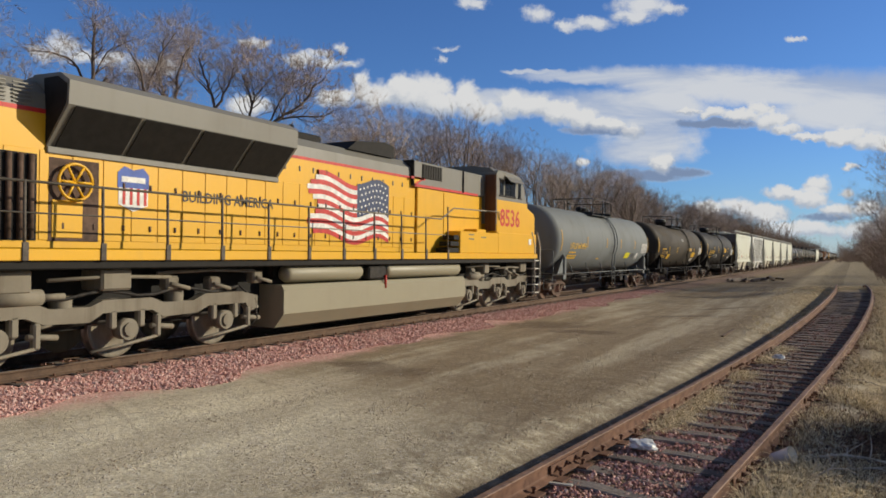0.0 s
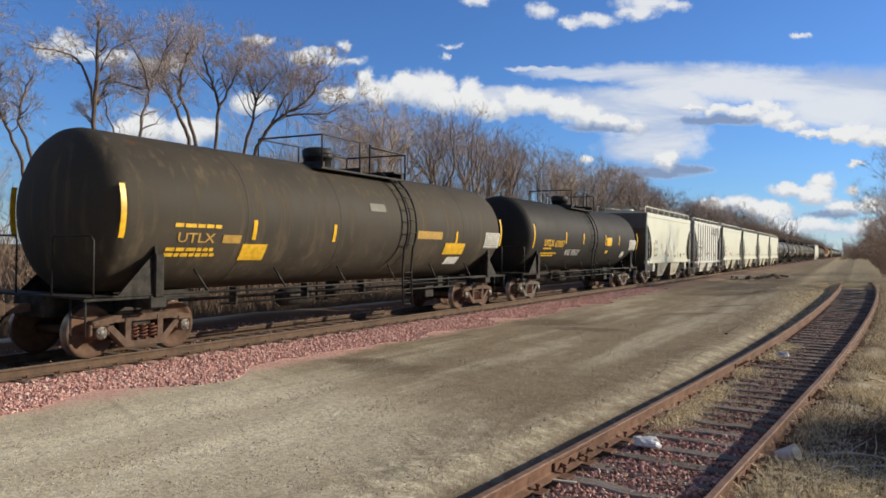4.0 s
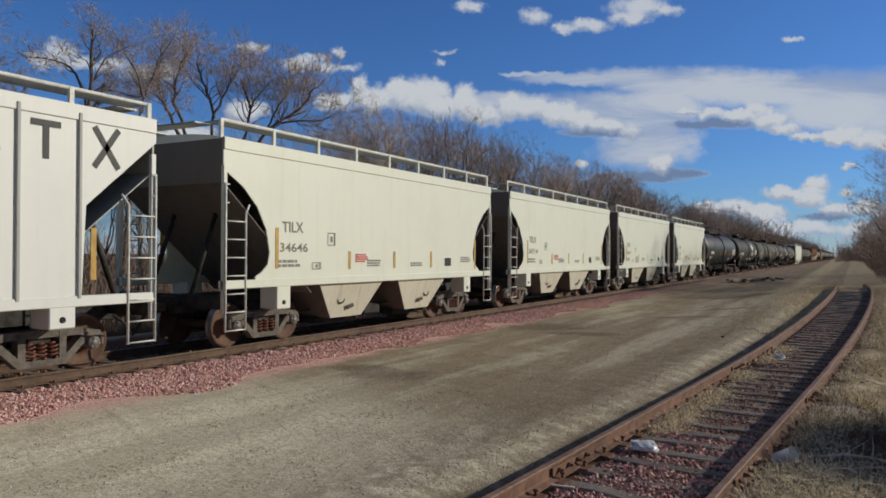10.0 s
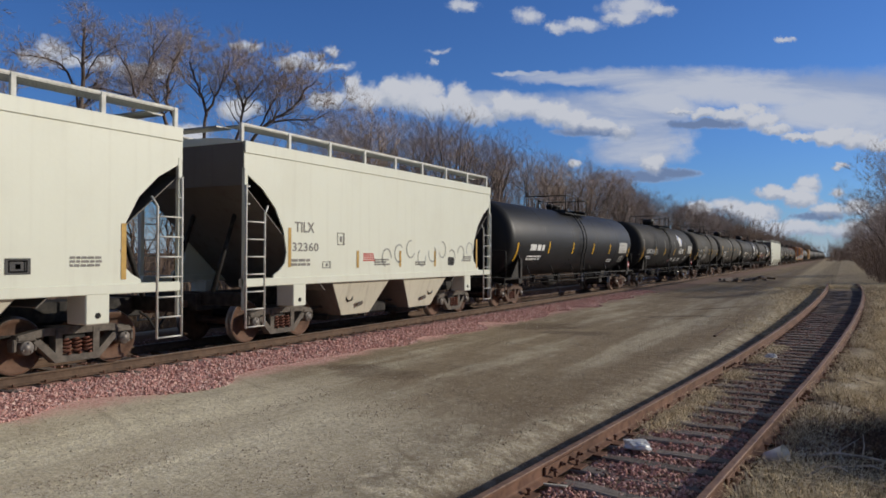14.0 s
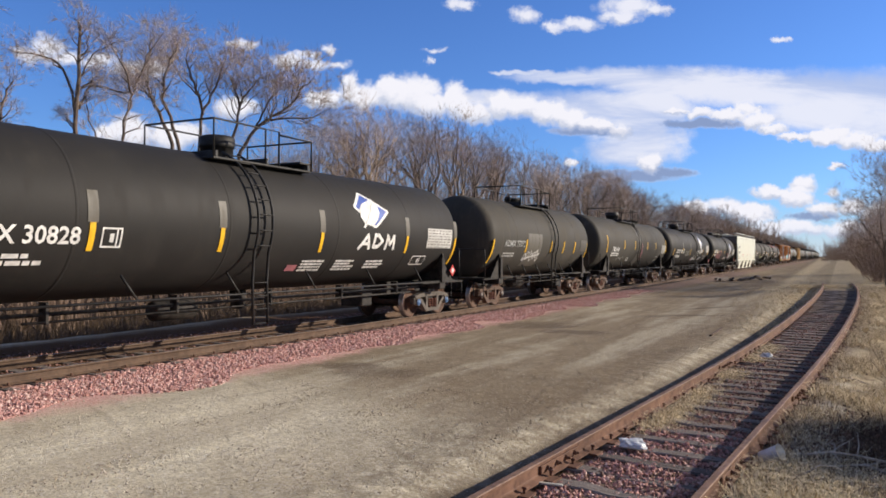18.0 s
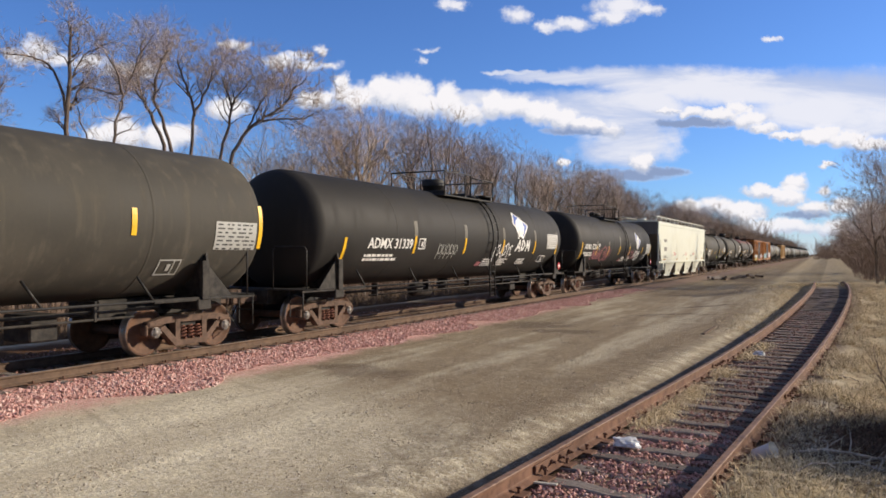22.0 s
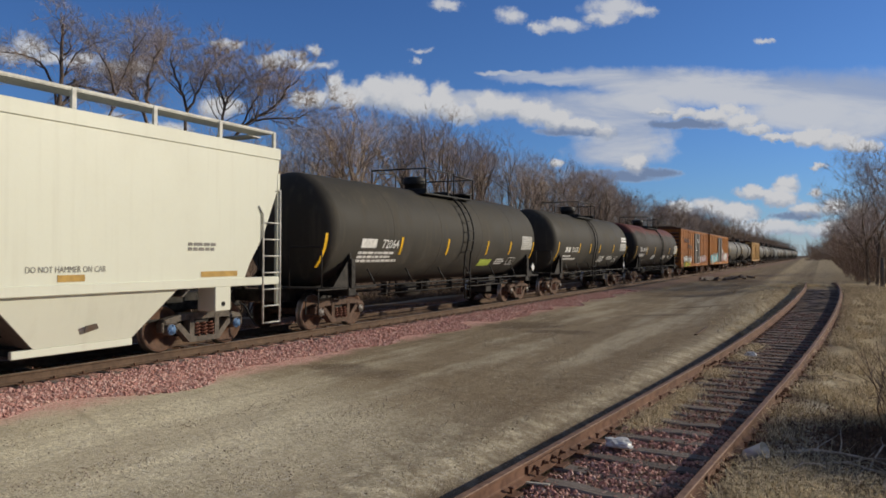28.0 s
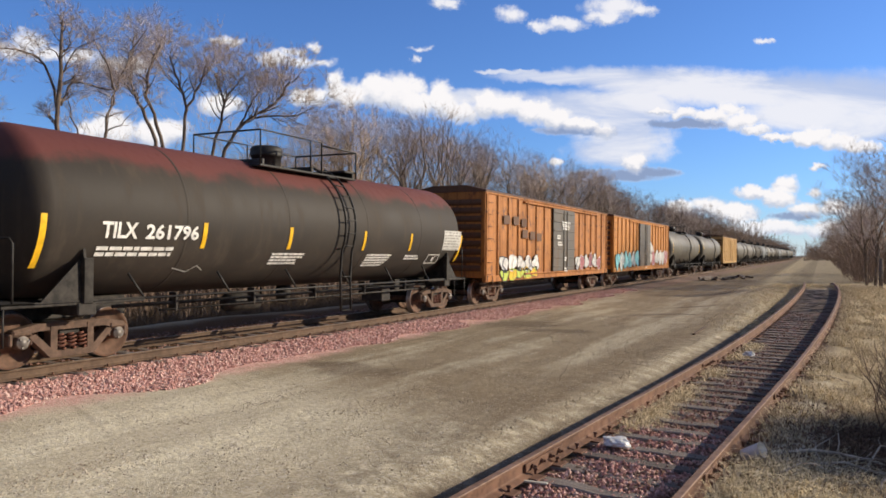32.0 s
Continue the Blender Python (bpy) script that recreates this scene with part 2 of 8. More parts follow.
def plain(name, colour, rough=0.55, metal=0.0, var=0.12, scale=6.0, spec=0.4):
    m, n, b = material(name, rough, metal, spec)
    p = place(n)
    a = n.noise(p, scale, 5.0, 0.6)
    lo, hi = tuple(c * (1 - var * 2) for c in colour), tuple(min(1, c * (1 + var)) for c in colour)
    n.put(b.inputs["Base Color"], n.mix(n.step(a, 0.3, 0.7), lo, hi))
    bump(n, b, a, 0.08, 0.004)
    return m


M = {}
M["black"] = paint("tank_black", (0.022, 0.021, 0.020), (0.062, 0.057, 0.050), 0.34, 0.70, 0.5, spec=0.22)
M["black_dusty"] = paint("tank_black_dusty", (0.050, 0.047, 0.040), (0.125, 0.112, 0.090), 0.60, 0.74, 0.7, spec=0.22)
M["black_gloss"] = paint("tank_black_gloss", (0.012, 0.013, 0.016), (0.04, 0.04, 0.04), 0.2, 0.56, 0.2, spec=0.3)
M["black_brown"] = paint("tank_black_brown", (0.050, 0.043, 0.034), (0.135, 0.110, 0.078), 0.68, 0.74, 0.8, 0.25, spec=0.22)
M["black_maroon"] = paint("tank_black_red_top", (0.036, 0.031, 0.027), (0.105, 0.084, 0.065), 0.45, 0.70, 0.6, 0.0, 0.22, ((0.13, 0.045, 0.040), 3.30, 3.62))
M["grey_tank"] = paint("tank_grey", (0.190, 0.208, 0.212), (0.14, 0.135, 0.12), 0.35, 0.74, 0.5, spec=0.2)
M["grey_far"] = paint("tank_grey_dusty", (0.115, 0.108, 0.09), (0.085, 0.07, 0.05), 0.5, 0.6, 0.6)
M["cream"] = paint("hopper_cream", (0.71, 0.73, 0.62), (0.40, 0.37, 0.28), 0.22, 0.5, 0.45, 0.0)
M["white"] = paint("hopper_white", (0.70, 0.71, 0.67), (0.40, 0.39, 0.34), 0.2, 0.5, 0.4)
M["grey_hop"] = paint("hopper_grey", (0.40, 0.41, 0.39), (0.22, 0.20, 0.17), 0.4, 0.6, 0.5)
# darker copy of the hopper paint, standing for shade on ends and bay slopes
M["hop_shade"] = paint("hopper_end_shade", (0.15, 0.135, 0.118), (0.12, 0.10, 0.08), 0.6, 0.65, 0.6)
M["bay"] = paint("bay_beige", (0.62, 0.59, 0.47), (0.26, 0.22, 0.16), 0.45, 0.6, 0.6)
M["yellow_loco"] = paint("loco_yellow", (0.78, 0.43, 0.018), (0.34, 0.22, 0.06), 0.22, 0.45, 0.35)
M["grey_loco"] = paint("loco_grey", (0.20, 0.195, 0.17), (0.15, 0.13, 0.10), 0.4, 0.55, 0.4)
M["under_loco"] = paint("loco_underframe_dusty", (0.23, 0.205, 0.155), (0.10, 0.078, 0.055), 0.6, 0.75, 0.6)
M["fuel_tank"] = paint("fuel_tank_beige", (0.31, 0.285, 0.20), (0.20, 0.165, 0.11), 0.3, 0.55, 0.15)
M["red"] = plain("paint_red", (0.55, 0.03, 0.025), 0.5)
M["blue"] = plain("paint_blue", (0.04, 0.10, 0.42), 0.5)
M["navy"] = plain("paint_navy", (0.03, 0.05, 0.12), 0.5)
M["signwhite"] = plain("paint_white", (0.80, 0.80, 0.77), 0.55)
M["panel_white"] = plain("panel_dusty_white", (0.58, 0.58, 0.55), 0.6)
M["letter_yellow"] = plain("letters_yellow", (0.80, 0.48, 0.03), 0.55)
M["letter_white"] = plain("letters_white", (0.78, 0.78, 0.75), 0.6)
M["letter_dark"] = plain("letters_dark", (0.05, 0.05, 0.05), 0.6)
M["letter_grey"] = plain("letters_grey", (0.22, 0.21, 0.19), 0.6)
M["reflector"] = plain("reflector_yellow", (0.85, 0.50, 0.02), 0.4)
M["reflector_dirty"] = plain("reflector_ochre", (0.48, 0.30, 0.07), 0.6)
M["lemon"] = plain("sign_yellow", (0.80, 0.72, 0.03), 0.5)
M["tag_pink"] = plain("spray_pink", (0.42, 0.16, 0.18), 0.7)
M["tag_white"] = plain("spray_white", (0.62, 0.62, 0.60), 0.7)
M["tag_teal"] = plain("spray_teal", (0.18, 0.50, 0.56), 0.7)
M["tag_lime"] = plain("spray_lime", (0.50, 0.62, 0.10), 0.7)
M["steel_black"] = plain("steel_black", (0.022, 0.021, 0.020), 0.6, 0.0, 0.3)
M["frame_black"] = plain("underframe_black", (0.030, 0.026, 0.022), 0.75, 0.0, 0.4)
M["truck_brown"] = rusty("truck_rust_brown", (0.066, 0.043, 0.031), (0.15, 0.096, 0.069))
M["truck_grey"] = rusty("truck_grey_dust", (0.072, 0.063, 0.055), (0.17, 0.148, 0.122))
M["wheel"] = rusty("wheel_rust", (0.075, 0.042, 0.027), (0.16, 0.088, 0.055), 0.75, 5.0)
M["tread"] = plain("wheel_tread", (0.42, 0.40, 0.38), 0.32, 0.9, 0.15)
M["cap_blue"] = plain("bearing_cap_blue", (0.10, 0.20, 0.38), 0.5)
M["cap_grey"] = plain("bearing_cap_grey", (0.22, 0.20, 0.18), 0.5, 0.3)
M["spring"] = rusty("spring_rust", (0.09, 0.04, 0.03), (0.20, 0.08, 0.05))
M["grab_white"] = plain("grab_iron_white", (0.66, 0.66, 0.61), 0.55)
M["galv"] = plain("galvanised_grating", (0.33, 0.33, 0.31), 0.55, 0.5, 0.2, 30.0)
M["boxcar"] = paint("boxcar_rust_orange", (0.44, 0.165, 0.03), (0.13, 0.05, 0.022), 0.7, 0.65, 0.9, 0.9)
M["boxcar_bright"] = paint("boxcar_orange", (0.52, 0.205, 0.03), (0.15, 0.06, 0.025), 0.6, 0.62, 0.8, 0.6)
M["boxcar_dark"] = paint("boxcar_brown", (0.12, 0.055, 0.025), (0.06, 0.03, 0.02), 0.5, 0.7, 0.8, 0.5)
M["boxcar_tan"] = paint("boxcar_tan", (0.55, 0.34, 0.12), (0.25, 0.14, 0.06), 0.4, 0.6, 0.5, 0.3)
M["door_grey"] = paint("boxcar_door_grey", (0.11, 0.105, 0.095), (0.16, 0.08, 0.04), 0.5, 0.6, 0.7, 0.4)
M["rail_side"] = rusty("rail_rust", (0.095, 0.050, 0.034), (0.215, 0.118, 0.078), 0.8, 7.0)
M["rail_main"] = rusty("rail_rust_dark", (0.085, 0.055, 0.038), (0.16, 0.105, 0.07), 0.8, 7.0)
M["rail_top"] = plain("rail_running_surface", (0.20, 0.155, 0.12), 0.5, 0.4, 0.25, 4.0)
M["rail_top_dull"] = rusty("rail_top_dull", (0.15, 0.088, 0.060), (0.29, 0.178, 0.122), 0.65, 9.0)
M["glass"] = plain("window_glass_dark", (0.010, 0.011, 0.012), 0.12, 0.0, 0.0, 1.0, 0.4)
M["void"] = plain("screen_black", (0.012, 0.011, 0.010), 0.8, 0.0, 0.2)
M["rubber"] = plain("rubber_black", (0.015, 0.015, 0.015), 0.8)


def wood():
    m, n, b = material("old_tie_wood", 0.9, 0.0, 0.2)
    p = place(n)
    own = n.add("ShaderNodeObjectInfo").outputs["Random"]
    grain = n.noise(n.scaled(p, 1.2, 22.0, 14.0), 3.0, 5.0, 0.6)
    split = n.step(n.noise(n.scaled(p, 0.7, 26.0, 8.0), 1.6, 3.0), 0.60, 0.68)
    c = n.mix(n.step(grain, 0.3, 0.7), (0.13, 0.105, 0.09), (0.36, 0.315, 0.28))
    c = n.mix(n.math("MULTIPLY", own, 0.5), c, (0.045, 0.036, 0.033))
    c = n.mix(split, c, (0.012, 0.010, 0.009))
    n.put(b.inputs["Base Color"], c)
    bump(n, b, n.math("SUBTRACT", grain, split), 0.6, 0.012)
    return m


M["tie"] = wood()


def stones(name, cols, rough=0.85):
    m, n, b = material(name, rough, 0.0, 0.3)
    g = n.add("ShaderNodeNewGeometry")
    r = g.outputs["Random Per Island"]
    k = n.add("ShaderNodeValToRGB")
    k.color_ramp.interpolation = "CONSTANT"
    while len(k.color_ramp.elements) < len(cols):
        k.color_ramp.elements.new(0.5)
    for i, c in enumerate(cols):
        k.color_ramp.elements[i].position = i / len(cols)
        k.color_ramp.elements[i].color = (*c, 1)
    n.put(k.inputs[0], r)
    p = place(n)
    n.put(b.inputs["Base Color"], n.mix(n.math("MULTIPLY", n.noise(p, 40.0, 3.0), 0.5), k.outputs[0], (0.26, 0.17, 0.15)))
    return m


M["ballast_stone"] = stones("ballast_quartzite", [(0.68, 0.37, 0.32), (0.78, 0.49, 0.43), (0.56, 0.29, 0.25), (0.85, 0.62, 0.55), (0.48, 0.25, 0.21), (0.70, 0.41, 0.36)])
M["ballast_dark"] = stones("ballast_dark_stone", [(0.24, 0.12, 0.095), (0.38, 0.20, 0.165), (0.15, 0.08, 0.06), (0.48, 0.29, 0.24), (0.12, 0.068, 0.05)])
M["gravel_stone"] = stones("lot_gravel", [(0.62, 0.55, 0.41), (0.82, 0.77, 0.64), (0.48, 0.42, 0.30), (0.56, 0.49, 0.36), (0.42, 0.36, 0.26), (0.70, 0.60, 0.47)])


def ground_material():
    """Packed limestone lot, pink ballast by the line, dry grass on the right."""
    m, n, b = material("ground_lot", 0.95, 0.0, 0.15)
    p = place(n)
    sep = n.add("ShaderNodeSeparateXYZ")
    n.put(sep.inputs[0], p)
    x, y = sep.outputs[0], sep.outputs[1]
    wave = n.math("MULTIPLY", n.math("SUBTRACT", n.noise(p, 0.35, 4.0, 0.6), 0.5), 2.2)
    ragged = n.math("MULTIPLY", n.math("SUBTRACT", n.noise(p, 2.6, 5.0, 0.7), 0.5), 0.9)
    speck = n.voronoi(p, 42.0, "F1", "Color")
    spv = n.add("ShaderNodeSeparateColor")
    n.put(spv.inputs[0], speck)
    grit = n.noise(p, 55.0, 4.0, 0.7)
    lot = n.mix(spv.outputs[0], (0.60, 0.535, 0.37), (0.95, 0.87, 0.66))
    lot = n.mix(n.step(spv.outputs[1], 0.86, 0.90), lot, (0.90, 0.85, 0.72))
    fines = n.mix(n.noise(p, 5.0, 5.0, 0.6), (0.22, 0.168, 0.105), (0.38, 0.305, 0.20))
    # wheel-packed lanes parallel to the line, with less loose stone
    lane = n.noise(n.scaled(n.vmath("ADD", p, (0.0, 0.0, 0.0)), 1.0, 0.09, 1.0), 0.9, 4.0, 0.55)
    packed = n.step(n.math("ADD", lane, n.math("MULTIPLY", n.math("SUBTRACT", n.noise(p, 1.4, 4.0), 0.5), 0.25)), 0.40, 0.58)
    near = n.step(n.math("ADD", n.math("ADD", y, n.math("MULTIPLY", x, 0.35)), wave), 4.0, 9.0)
    verge = n.step(n.math("ADD", n.math("ADD", x, n.math("MULTIPLY", y, -0.055)), n.math("MULTIPLY", wave, 0.3)), -3.1, -4.3)
    trodden = n.math("MULTIPLY", n.math("MULTIPLY", near, verge), n.math("ADD", 0.62, n.math("MULTIPLY", packed, 0.38)))
    packed = n.math("MAXIMUM", n.math("MULTIPLY", packed, 0.35), trodden)
    c = n.mix(packed, lot, fines)
    # further off the lot turns to brown earth and thin grass
    c = n.mix(n.math("MULTIPLY", n.step(n.math("ADD", y, n.math("MULTIPLY", wave, 6.0)), 26.0, 62.0), 0.7), c, (0.225, 0.168, 0.105))
    # tyre ruts along the lot, clods and scuffed hollows
    rut = n.step(n.noise(n.scaled(p, 2.6, 0.30, 1.0), 1.3, 6.0, 0.6, 0.1), 0.48, 0.70)
    c = n.mix(n.math("MULTIPLY", rut, n.math("ADD", 0.14, n.math("MULTIPLY", near, 0.30))), c, (0.18, 0.132, 0.085))
    clod = n.step(n.noise(p, 9.0, 7.0, 0.75), 0.44, 0.72)
    c = n.mix(n.math("MULTIPLY", clod, 0.45), c, (0.24, 0.185, 0.125))
    chip = n.step(n.noise(p, 15.0, 5.0, 0.75), 0.58, 0.68)
    c = n.mix(n.math("MULTIPLY", chip, 0.6), c, (0.84, 0.77, 0.60))
    # arcs left by turning lorries
    bow = n.vmath("LENGTH", n.vmath("SUBTRACT", n.scaled(p, 1.0, 1.0, 0.0), (-16.0, -9.0, 0.0)))
    arcs = n.add("ShaderNodeTexNoise", noise_dimensions="1D")
    n.put(arcs.inputs["W"], bow)
    n.put(arcs.inputs["Scale"], 2.6)
    n.put(arcs.inputs["Detail"], 2.0)
    n.put(arcs.inputs["Roughness"], 0.75)
    c = n.mix(n.math("MULTIPLY", n.step(arcs.outputs["Fac"], 0.50, 0.72), n.math("MULTIPLY", n.step(n.noise(p, 0.5, 3.0), 0.42, 0.6), 0.32)), c, (0.19, 0.145, 0.095))
    # oily and damp patches
    oil = n.step(n.noise(n.scaled(p, 0.55, 0.20, 1.0), 1.0, 5.0, 0.65), 0.60, 0.72)
    c = n.mix(n.math("MULTIPLY", oil, n.math("MULTIPLY", near, 0.6)), c, (0.13, 0.108, 0.08))
    # the larger stains and the dark strips across the lot
    dark_spots = None
    for sx, sy, rx, ry in [(-7.5, 11.4, 1.0, 0.75), (-8.3, 11.8, 0.9, 0.5), (-8.2, 21.4, 1.6, 1.5), (-6.6, 19.9, 1.2, 0.8), (-6.6, 43.0, 3.6, 5.0), (-3.8, 49.0, 2.2, 5.0), (-4.2, 30.4, 1.8, 0.5), (-7.0, 66.0, 4.0, 5.0), (-5.2, 26.5, 1.5, 0.8)]:
        du = n.math("DIVIDE", n.math("SUBTRACT", x, sx), rx)
        dv = n.math("DIVIDE", n.math("SUBTRACT", y, sy), ry)
        one = n.math("SUBTRACT", 1.0, n.math("ADD", n.math("MULTIPLY", du, du), n.math("MULTIPLY", dv, dv)))
        dark_spots = one if dark_spots is None else n.math("MAXIMUM", dark_spots, one)
    dark_spots = n.step(n.math("ADD", dark_spots, n.math("MULTIPLY", n.math("SUBTRACT", n.noise(n.scaled(p, 1.0, 0.5, 1.0), 1.7, 5.0, 0.7), 0.5), 2.6)), 0.0, 1.0)
    c = n.mix(n.math("MULTIPLY", dark_spots, 0.62), c, (0.125, 0.09, 0.062))
    # spilled ballast beside the line
    edge = n.math("ADD", n.math("ADD", x, n.math("MULTIPLY", wave, 0.55)), ragged)
    pink = n.mix(spv.outputs[2], (0.50, 0.25, 0.205), (0.80, 0.53, 0.46))
    pinkness = n.math("MULTIPLY", n.step(edge, -9.0, -9.7), n.step(edge, -12.0, -11.3))
    # under and beyond the rails the colour is darkened for the train's shade
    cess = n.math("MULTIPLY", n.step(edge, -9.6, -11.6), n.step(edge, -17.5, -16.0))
    shaded_bed = n.mix(n.noise(p, 6.0, 5.0, 0.65), (0.070, 0.034, 0.014), (0.155, 0.082, 0.040))
    c = n.mix(cess, c, shaded_bed)
    dustier = n.step(y, 16.0, 38.0)
    pink = n.mix(n.math("MULTIPLY", dustier, 0.85), pink, (0.22, 0.17, 0.13))
    c = n.mix(pinkness, c, pink)
    # dry grass: right of the siding, between siding and lot, beyond the line
    straw = n.mix(n.noise(p, 9.0, 6.0, 0.7), (0.34, 0.26, 0.15), (0.80, 0.67, 0.43))
    straw = n.mix(n.math("MULTIPLY", n.step(n.noise(p, 1.5, 6.0, 0.7), 0.52, 0.63), 0.7), straw, (0.16, 0.108, 0.068))
    right = n.step(n.math("ADD", n.math("ADD", x, n.math("MULTIPLY", ragged, 0.6)), n.math("MULTIPLY", y, -0.034)), -0.55, -0.1)
    far_grass = n.math("MULTIPLY", n.step(y, 24.0, 45.0), n.step(n.math("ADD", n.math("SUBTRACT", x, n.math("MULTIPLY", y, -0.015)), ragged), -3.6, -2.4))
    left = n.step(edge, -17.0, -19.0)
    green = n.mix(n.noise(p, 0.8, 3.0), (0.16, 0.13, 0.07), (0.10, 0.10, 0.045))
    # grass beyond the line, its colour darkened to stand for the train's shade
    straw_shade = n.mix(n.noise(p, 4.0, 5.0), (0.045, 0.028, 0.014), (0.095, 0.062, 0.032))
    # bare dark soil and leaf litter by the siding, with the shrubs' shade painted in
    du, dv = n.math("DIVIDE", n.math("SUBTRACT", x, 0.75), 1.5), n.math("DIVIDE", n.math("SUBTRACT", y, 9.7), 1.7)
    soil_shade = n.math("SUBTRACT", 1.0, n.math("ADD", n.math("MULTIPLY", du, du), n.math("MULTIPLY", dv, dv)))
    soil_shade = n.step(n.math("ADD", soil_shade, n.math("MULTIPLY", n.math("SUBTRACT", n.noise(p, 2.2, 5.0, 0.7), 0.5), 2.0)), -0.1, 0.5)
    straw = n.mix(n.math("MULTIPLY", soil_shade, 0.92), straw, n.mix(n.noise(p, 14.0, 5.0, 0.7), (0.035, 0.020, 0.013), (0.17, 0.105, 0.065)))
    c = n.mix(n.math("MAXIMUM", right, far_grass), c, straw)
    c = n.mix(left, c, straw_shade)
    # dirt between the siding's ties, carried past the rails to deepen their shade
    t_ = n.math("MINIMUM", y, 44.0)
    mid_ = n.math("ADD", n.math("ADD", -2.2348, n.math("MULTIPLY", t_, 0.07209)), n.math("ADD", n.math("MULTIPLY", n.math("MULTIPLY", t_, t_), 0.0005786), n.math("MULTIPLY", n.math("MULTIPLY", n.math("MULTIPLY", t_, t_), t_), -0.000024160)))
    off = n.math("SUBTRACT", x, mid_)
    bed = n.math("MULTIPLY", n.step(n.math("ABSOLUTE", off), 1.35, 0.85), n.step(y, 50.0, 36.0))
    earth = n.math("MULTIPLY", n.step(n.math("ADD", off, n.math("MULTIPLY", wave, 0.5)), -3.6, -2.1), n.math("MULTIPLY", n.step(off, -0.5, -0.8), n.step(n.noise(p, 3.2, 6.0, 0.75), 0.36, 0.58)))
    c = n.mix(n.math("MULTIPLY", earth, 0.55), c, (0.17, 0.125, 0.08))
    # dark strip left of the siding that paints the rail's cast shadow
    rail_shadow = n.math("MULTIPLY", n.step(n.math("ADD", off, n.math("MULTIPLY", ragged, 0.4)), -1.75, -1.35), n.step(off, -0.5, -0.8))
    c = n.mix(n.math("MULTIPLY", n.math("MULTIPLY", rail_shadow, n.step(y, 46.0, 30.0)), 0.72), c, (0.085, 0.055, 0.036))
    muck = n.mix(n.noise(p, 12.0, 5.0, 0.7), (0.065, 0.038, 0.026), (0.20, 0.11, 0.078))
    c = n.mix(n.math("MULTIPLY", bed, 0.85), c, muck)
    n.put(b.inputs["Base Color"], c)
    bump(n, b, n.math("ADD", n.math("MULTIPLY", n.noise(p, 7.0, 5.0, 0.6), 1.4), n.math("ADD", grit, n.math("MULTIPLY", n.noise(p, 17.0, 5.0, 0.65), 1.2))), 0.55, 0.03)
    return m


M["ground"] = ground_material()


def bark(name, lo, hi, vary=0.35):
    m, n, b = material(name, 0.9, 0.0, 0.2)
    p = place(n)
    a = n.noise(n.scaled(p, 6.0, 6.0, 1.2), 2.0, 5.0, 0.65)
    own = n.add("ShaderNodeObjectInfo").outputs["Random"]
    c = n.mix(n.step(a, 0.35, 0.7), lo, hi)
    n.put(b.inputs["Base Color"], n.mix(n.math("MULTIPLY", own, vary), c, (0.11, 0.075, 0.055)))
    bump(n, b, a, 0.5, 0.03)
    return m


M["bark"] = bark("bark_grey", (0.085, 0.066, 0.054), (0.29, 0.23, 0.19))
M["bark_pale"] = bark("bark_pale_grey", (0.17, 0.14, 0.115), (0.46, 0.39, 0.33))
M["twig"] = bark("twigs_grey_brown", (0.40, 0.33, 0.29), (0.66, 0.56, 0.49), 0.1)
M["twig_warm"] = bark("twigs_ochre", (0.43, 0.33, 0.24), (0.68, 0.54, 0.40), 0.1)
M["brush"] = bark("brush_red_brown", (0.17, 0.12, 0.09), (0.38, 0.28, 0.215))
M["weeds"] = bark("dead_weeds", (0.10, 0.07, 0.045), (0.24, 0.17, 0.11))
M["straw"] = bark("dry_grass", (0.55, 0.44, 0.26), (0.92, 0.80, 0.56), 0.0)
M["dead_leaf"] = stones("dead_leaves", [(0.16, 0.085, 0.045), (0.24, 0.14, 0.08), (0.10, 0.055, 0.032), (0.33, 0.22, 0.13), (0.07, 0.04, 0.025)])
M["dead_branch"] = bark("dead_branch_pale", (0.40, 0.33, 0.26), (0.72, 0.63, 0.52), 0.1)
M["plastic_white"] = plain("litter_plastic", (0.75, 0.76, 0.76), 0.35)
M["card"] = plain("litter_card", (0.55, 0.53, 0.45), 0.7)

# ---- mesh building ----


